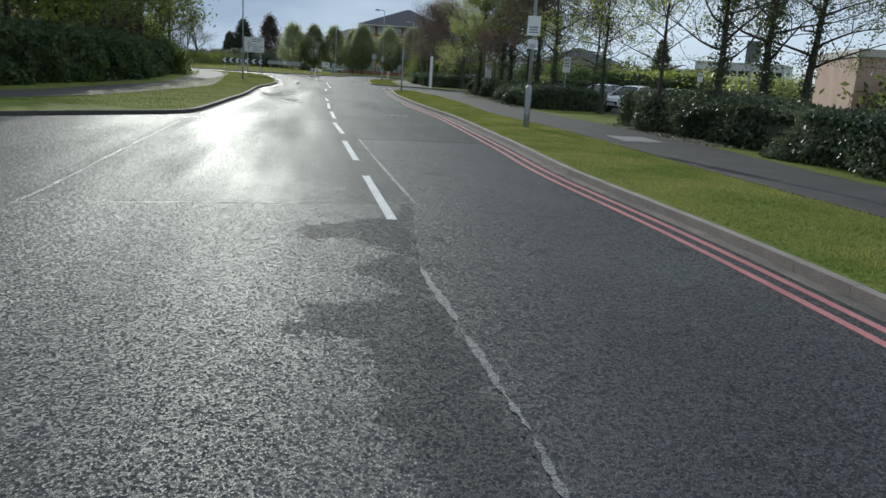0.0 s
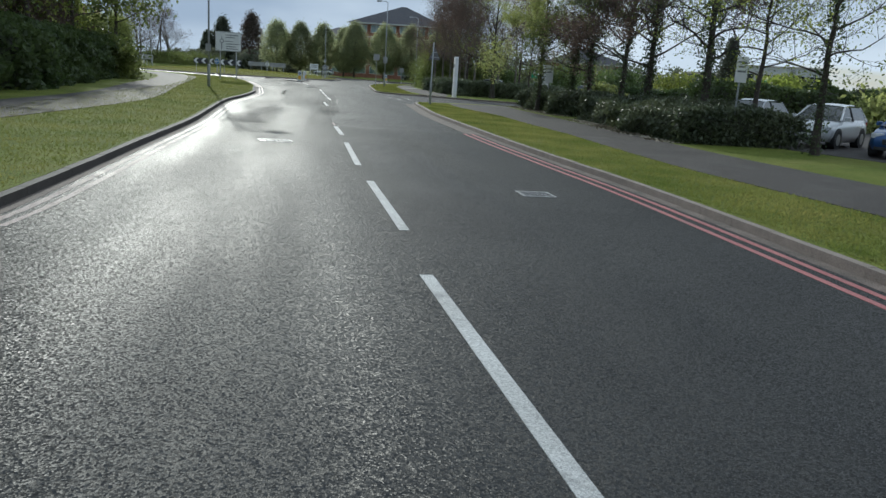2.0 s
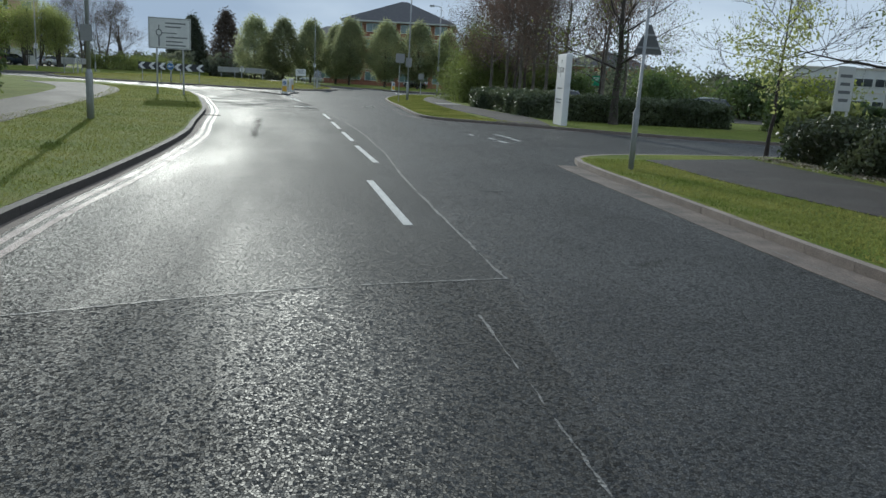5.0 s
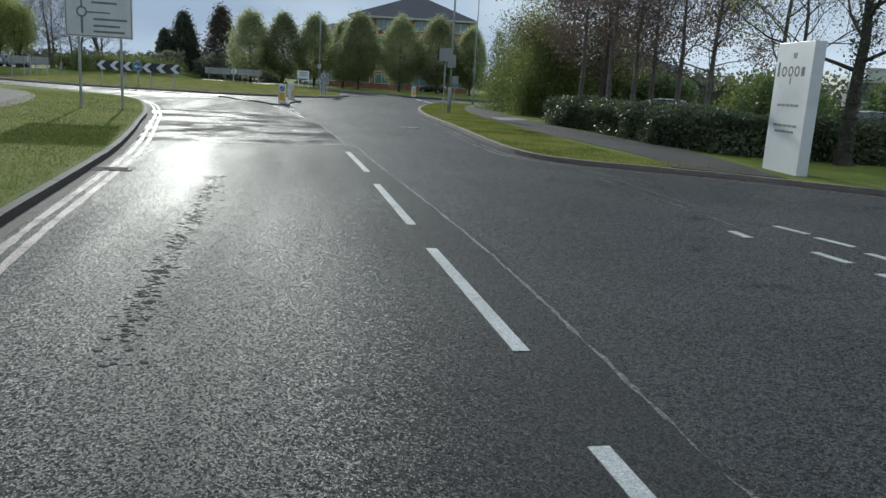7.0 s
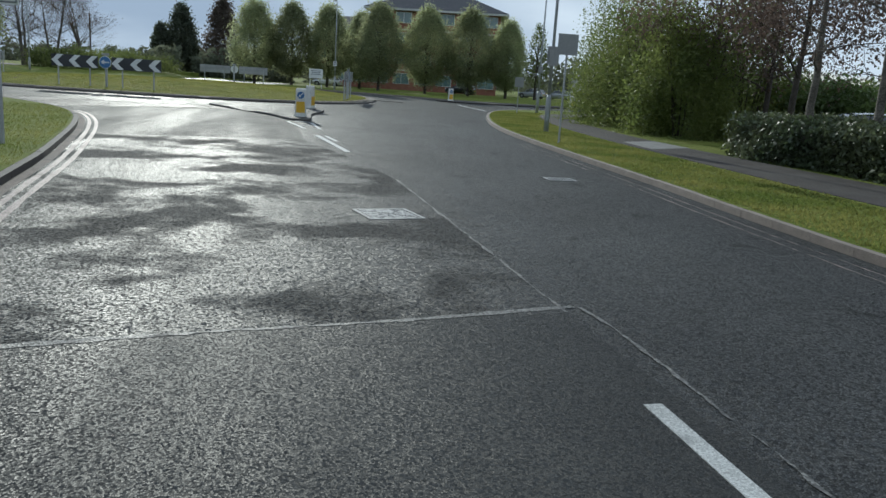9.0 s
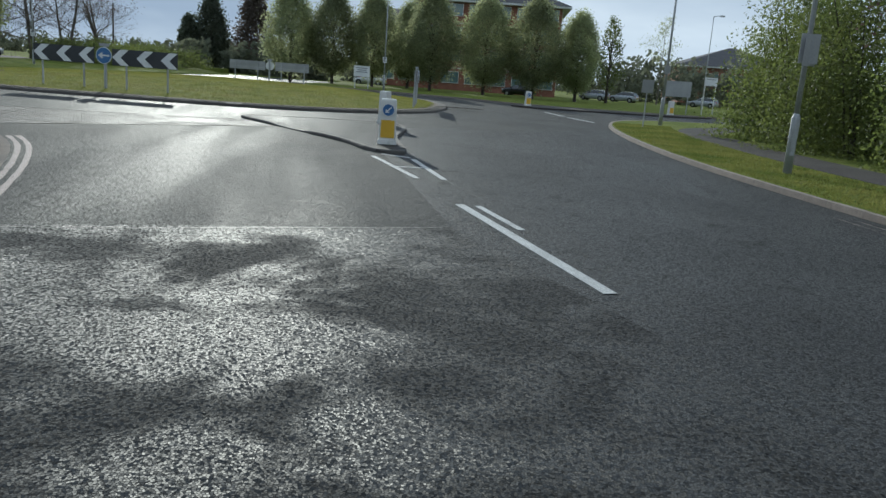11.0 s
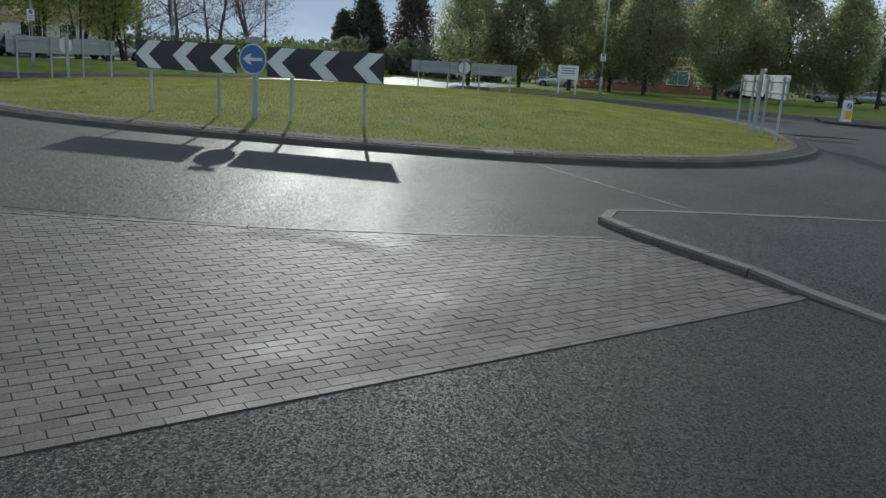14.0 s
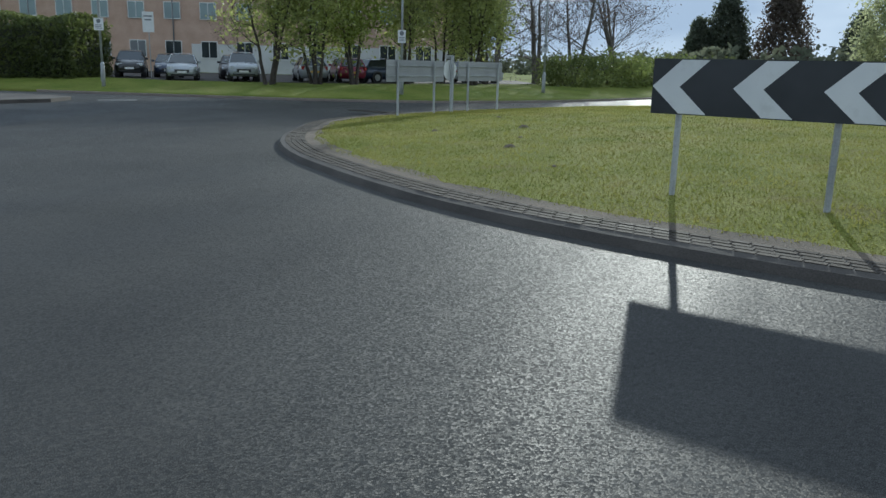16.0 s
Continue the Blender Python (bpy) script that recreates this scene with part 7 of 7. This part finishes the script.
# ---------------------------------------------------------------- pieces: kerb stones and paving blocks
def stone_mesh(name, length, mat, width=0.15, tall=0.23, chamfer=0.025):
    g = Geo()
    l, w = length / 2 - 0.004, width / 2
    prof = [(-w, 0), (-w, tall - chamfer), (-w + chamfer * 0.7, tall), (w, tall), (w, 0)]
    g.v = [(-l, a, b) for a, b in prof] + [(l, a, b) for a, b in prof]
    g.f = [(0, 1, 6, 5), (1, 2, 7, 6), (2, 3, 8, 7), (3, 4, 9, 8), (4, 3, 2, 1, 0), (5, 6, 7, 8, 9)]
    return g.mesh(name, mat)
def kerb_run(name, line, mat, label, flip=False, top=0.115, length=0.915, level=None):
    holder = thing(name, label, "kerb", 0, 0, 0, 0, "", "structure")
    me = stone_mesh("kerb_stone", length, mat)
    for i in range(len(line) - 1):
        h0, h1 = (level(*line[i]), level(*line[i + 1])) if level else (top, top)
        h, dip = (h0 + h1) / 2, math.degrees(math.atan2(h0 - h1, length)) * (-1 if flip else 1)
        (ax, ay), (bx, by) = line[i], line[i + 1]
        a = math.atan2(by - ay, bx - ax) + (math.pi if flip else 0)
        ob = new("kerb_stone", me)
        ob.matrix_basis = pose((ax + bx) / 2, (ay + by) / 2, h - 0.23 + 0.006 * noise.noise(Vector((ax, ay, 0))), 0, dip, math.degrees(a) + 0.5 * noise.noise(Vector((ay, ax, 3))))
        ob.parent = holder
    return holder
kerb_run("kerb_left", offset([p for p in LEFT_KERB if p[0] > -62], 0.075), KERB_DARK, "grey concrete kerb stones along the left verge", flip=True)
kerb_run("kerb_right", offset(span(RIGHT_KERB, -2, 70), -0.075), KERB, "sandy concrete kerb stones along the right verge")
kerb_run("kerb_corner", offset([p for p in NEAR_KERB if p[0] < 8], -0.075), KERB, "concrete kerb stones round the corner verge")
kerb_run("kerb_far", offset([p for p in FAR_KERB if p[0] < 8], -0.075), KERB, "concrete kerb stones across the roundabout")
kerb_run("kerb_west", offset([p for p in WEST_KERB if p[1] < 158 and p[0] > -76], -0.075), KERB, "concrete kerb stones below the car park bank")
kerb_run("kerb_island", ISLAND, KERB_GREY, "concrete kerb stones round the traffic island", flip=True, length=0.6, level=island_top)

# block paving at the entry
PAVE_EDGE = [(RB[0] + (25.29 - 0.0375 * (a + 73.15)) * math.cos(radians(a)), RB[1] + (25.29 - 0.0375 * (a + 73.15)) * math.sin(radians(a))) for a in range(-69, -93, -2)]
PAVE_FOOT = ((-31.0, 101.1), (-25.72, 106.9))
PAVED = [(-25.75, 107.3), (-27.3, 109.05)] + PAVE_EDGE + [(-36.6, 105.2), (-35.0, 104.2), (-31.6, 101.6), PAVE_FOOT[0], PAVE_FOOT[1]]
structure("paving_bed", Geo().prism(PAVED, 0.0005, 0.0045), JOINT, "sandy joints under the block paving", "paving")
paving = thing("paving", "grey concrete block paving across the lane entry", "paving", 0, 0, 0, 0, "", "structure")
def block_geo(l, w, h=0.006, c=0.005):
    g = Geo()
    a, b = l / 2, w / 2
    g.v = [(-a, -b, 0), (a, -b, 0), (a, b, 0), (-a, b, 0), (-a + c, -b + c, h), (a - c, -b + c, h), (a - c, b - c, h), (-a + c, b - c, h)]
    g.f = [(4, 5, 6, 7), (0, 1, 5, 4), (1, 2, 6, 5), (2, 3, 7, 6), (3, 0, 4, 7)]
    return g
block_me = block_geo(0.197, 0.097, 0.006, 0.0035).mesh("paving_block", BLOCK)
turn = radians(47)
c_t, s_t = math.cos(turn), math.sin(turn)
spots = []
for i in range(-75, 76):
    for j in range(-90, 91):
        u, w = i * 0.2 + (0.1 if j % 2 else 0.0), j * 0.1
        spots.append((-31.0 + u * c_t - w * s_t, 105.0 + u * s_t + w * c_t))
sx, sy = np.array([p[0] for p in spots]), np.array([p[1] for p in spots])
keep = inside(sx, sy, PAVED)
(fx, fy), (gx, gy) = PAVE_FOOT
f_len = math.hypot(gx - fx, gy - fy)
f_nx, f_ny = -(gy - fy) / f_len, (gx - fx) / f_len
depth = (sx - fx) * f_nx + (sy - fy) * f_ny
ang = np.degrees(np.arctan2(sy - RB[1], sx - RB[0]))
ring_gap = np.hypot(sx - RB[0], sy - RB[1]) - (25.35 - 0.0375 * (ang + 73.15)) - 0.052
keep &= ring_gap > 0.11
near_ring = (np.abs(ring_gap) <= 0.11) & (ang > -92.5) & (ang < -69.5)
near_foot = (np.abs(depth) < 0.13) & inside(sx + f_nx * 0.14, sy + f_ny * 0.14, PAVED)
cut_spots = [(a, b, fx, fy, f_nx, f_ny) for a, b, k in zip(sx, sy, near_foot) if k]
for a, b, g in zip(sx[near_ring], sy[near_ring], ring_gap[near_ring]):
    d = math.hypot(a - RB[0], b - RB[1])
    ux, uy = (a - RB[0]) / d, (b - RB[1]) / d
    cut_spots.append((a, b, a - ux * g, b - uy * g, ux, uy))
spots = [(a, b) for a, b, k, n in zip(sx, sy, keep, near_foot) if k and not n]
spots.sort(key=lambda p: (p[0] + 30.2) ** 2 + (p[1] - 105.6) ** 2)
rb = random.Random(77)
for a, b in spots[:300]:
    ob = new("paving_block", block_me)
    ob.matrix_basis = pose(a + rb.uniform(-0.002, 0.002), b + rb.uniform(-0.002, 0.002), 0.0045 + rb.uniform(-0.0015, 0.002), rb.uniform(-0.9, 0.9), rb.uniform(-0.7, 0.7), math.degrees(turn) + rb.uniform(-1.0, 1.0))
    ob.parent = paving
verts, faces = [], []
tmpl = block_geo(0.197, 0.097, 0.006, 0.0035)
for a, b in spots[300:]:
    n, t2 = len(verts), turn + rb.uniform(-0.018, 0.018)
    c2, s2, dz = math.cos(t2), math.sin(t2), 0.0045 + rb.uniform(-0.0015, 0.002)
    lx, ly = rb.uniform(-0.014, 0.014), rb.uniform(-0.02, 0.02)
    verts += [(a + x * c2 - y * s2, b + x * s2 + y * c2, z + dz + lx * x + ly * y) for x, y, z in tmpl.v]
    faces += [tuple(n + i for i in f) for f in tmpl.f]
cut = Geo()
for a, b, ox, oy, nx, ny in cut_spots:
    # blocks sawn along the asphalt and the ring course
    quad = [(a + x * c_t - y * s_t, b + x * s_t + y * c_t) for x, y in ((-0.0975, -0.0475), (0.0975, -0.0475), (0.0975, 0.0475), (-0.0975, 0.0475))]
    kept = []
    for (px, py), (qx, qy) in zip(quad, quad[1:] + quad[:1]):
        dp, dq = (px - ox) * nx + (py - oy) * ny, (qx - ox) * nx + (qy - oy) * ny
        if dp >= 0:
            kept.append((px, py))
        if dp * dq < 0:
            kept.append((px + (qx - px) * dp / (dp - dq), py + (qy - py) * dp / (dp - dq)))
    if len(kept) > 2:
        cut.prism(kept, 0.003, 0.0100 + rb.uniform(0, 0.002))
part("paving_blocks_sawn", cut, BLOCK, paving, "sawn edge blocks beside the asphalt")
for i in range(50):
    a = radians(-69.8 - 22.0 * i / 49)
    ob = new("paving_block", block_me)
    r = 25.35 - 0.0375 * (math.degrees(a) + 73.15)
    ob.matrix_basis = pose(RB[0] + r * math.cos(a), RB[1] + r * math.sin(a), 0.0085 + rb.uniform(-0.001, 0.0015), 0, 0, math.degrees(a) + 90 + rb.uniform(-0.8, 0.8))
    ob.parent = paving
collar_me = block_geo(0.20, 0.105, 0.02, 0.006).mesh("edging_block", EDGING)
edging = thing("edging_blocks", "dark weathered edging blocks round the grass island", "kerb", 0, 0, 0, 0, "", "structure")
ev, ef = [], []
tmpl = block_geo(0.20, 0.105, 0.02, 0.006)
for row in range(4):
    row_line = [p for p in smooth_line([p for p in hub_ring(0.2 + 0.112 * row, 240) if p[1] < 129.0 and p[0] < -30.0][::-1] + [p for p in hub_ring(0.2 + 0.112 * row, 240) if p[1] < 129.0 and p[0] >= -30.0][::-1], 0.208)]
    for (ax, ay), (bx, by) in zip(row_line, row_line[1:]):
        x, y = (ax + bx) / 2, (ay + by) / 2
        z, spin = 0.112 + 0.0045 * row + rb.uniform(-0.003, 0.003), math.atan2(by - ay, bx - ax) + rb.uniform(-0.03, 0.03)
        if row in (0, 1) and -47.0 < x < -33.0 and y < 122:
            ob = new("edging_block", collar_me)
            ob.matrix_basis = pose(x, y, z, rb.uniform(-1.5, 1.5), rb.uniform(-1.5, 1.5), math.degrees(spin))
            ob.parent = edging
        else:
            k, c2, s2 = len(ev), math.cos(spin), math.sin(spin)
            ev += [(x + p * c2 - q * s2, y + p * s2 + q * c2, z + w) for p, q, w in tmpl.v]
            ef += [tuple(k + j for j in face) for face in tmpl.f]
raw("edging_blocks_rest", ev, ef, EDGING, edging, "dark weathered edging blocks", "stuff")
raw("paving_blocks_rest", verts, faces, BLOCK, paving, "grey concrete block paving", "stuff")
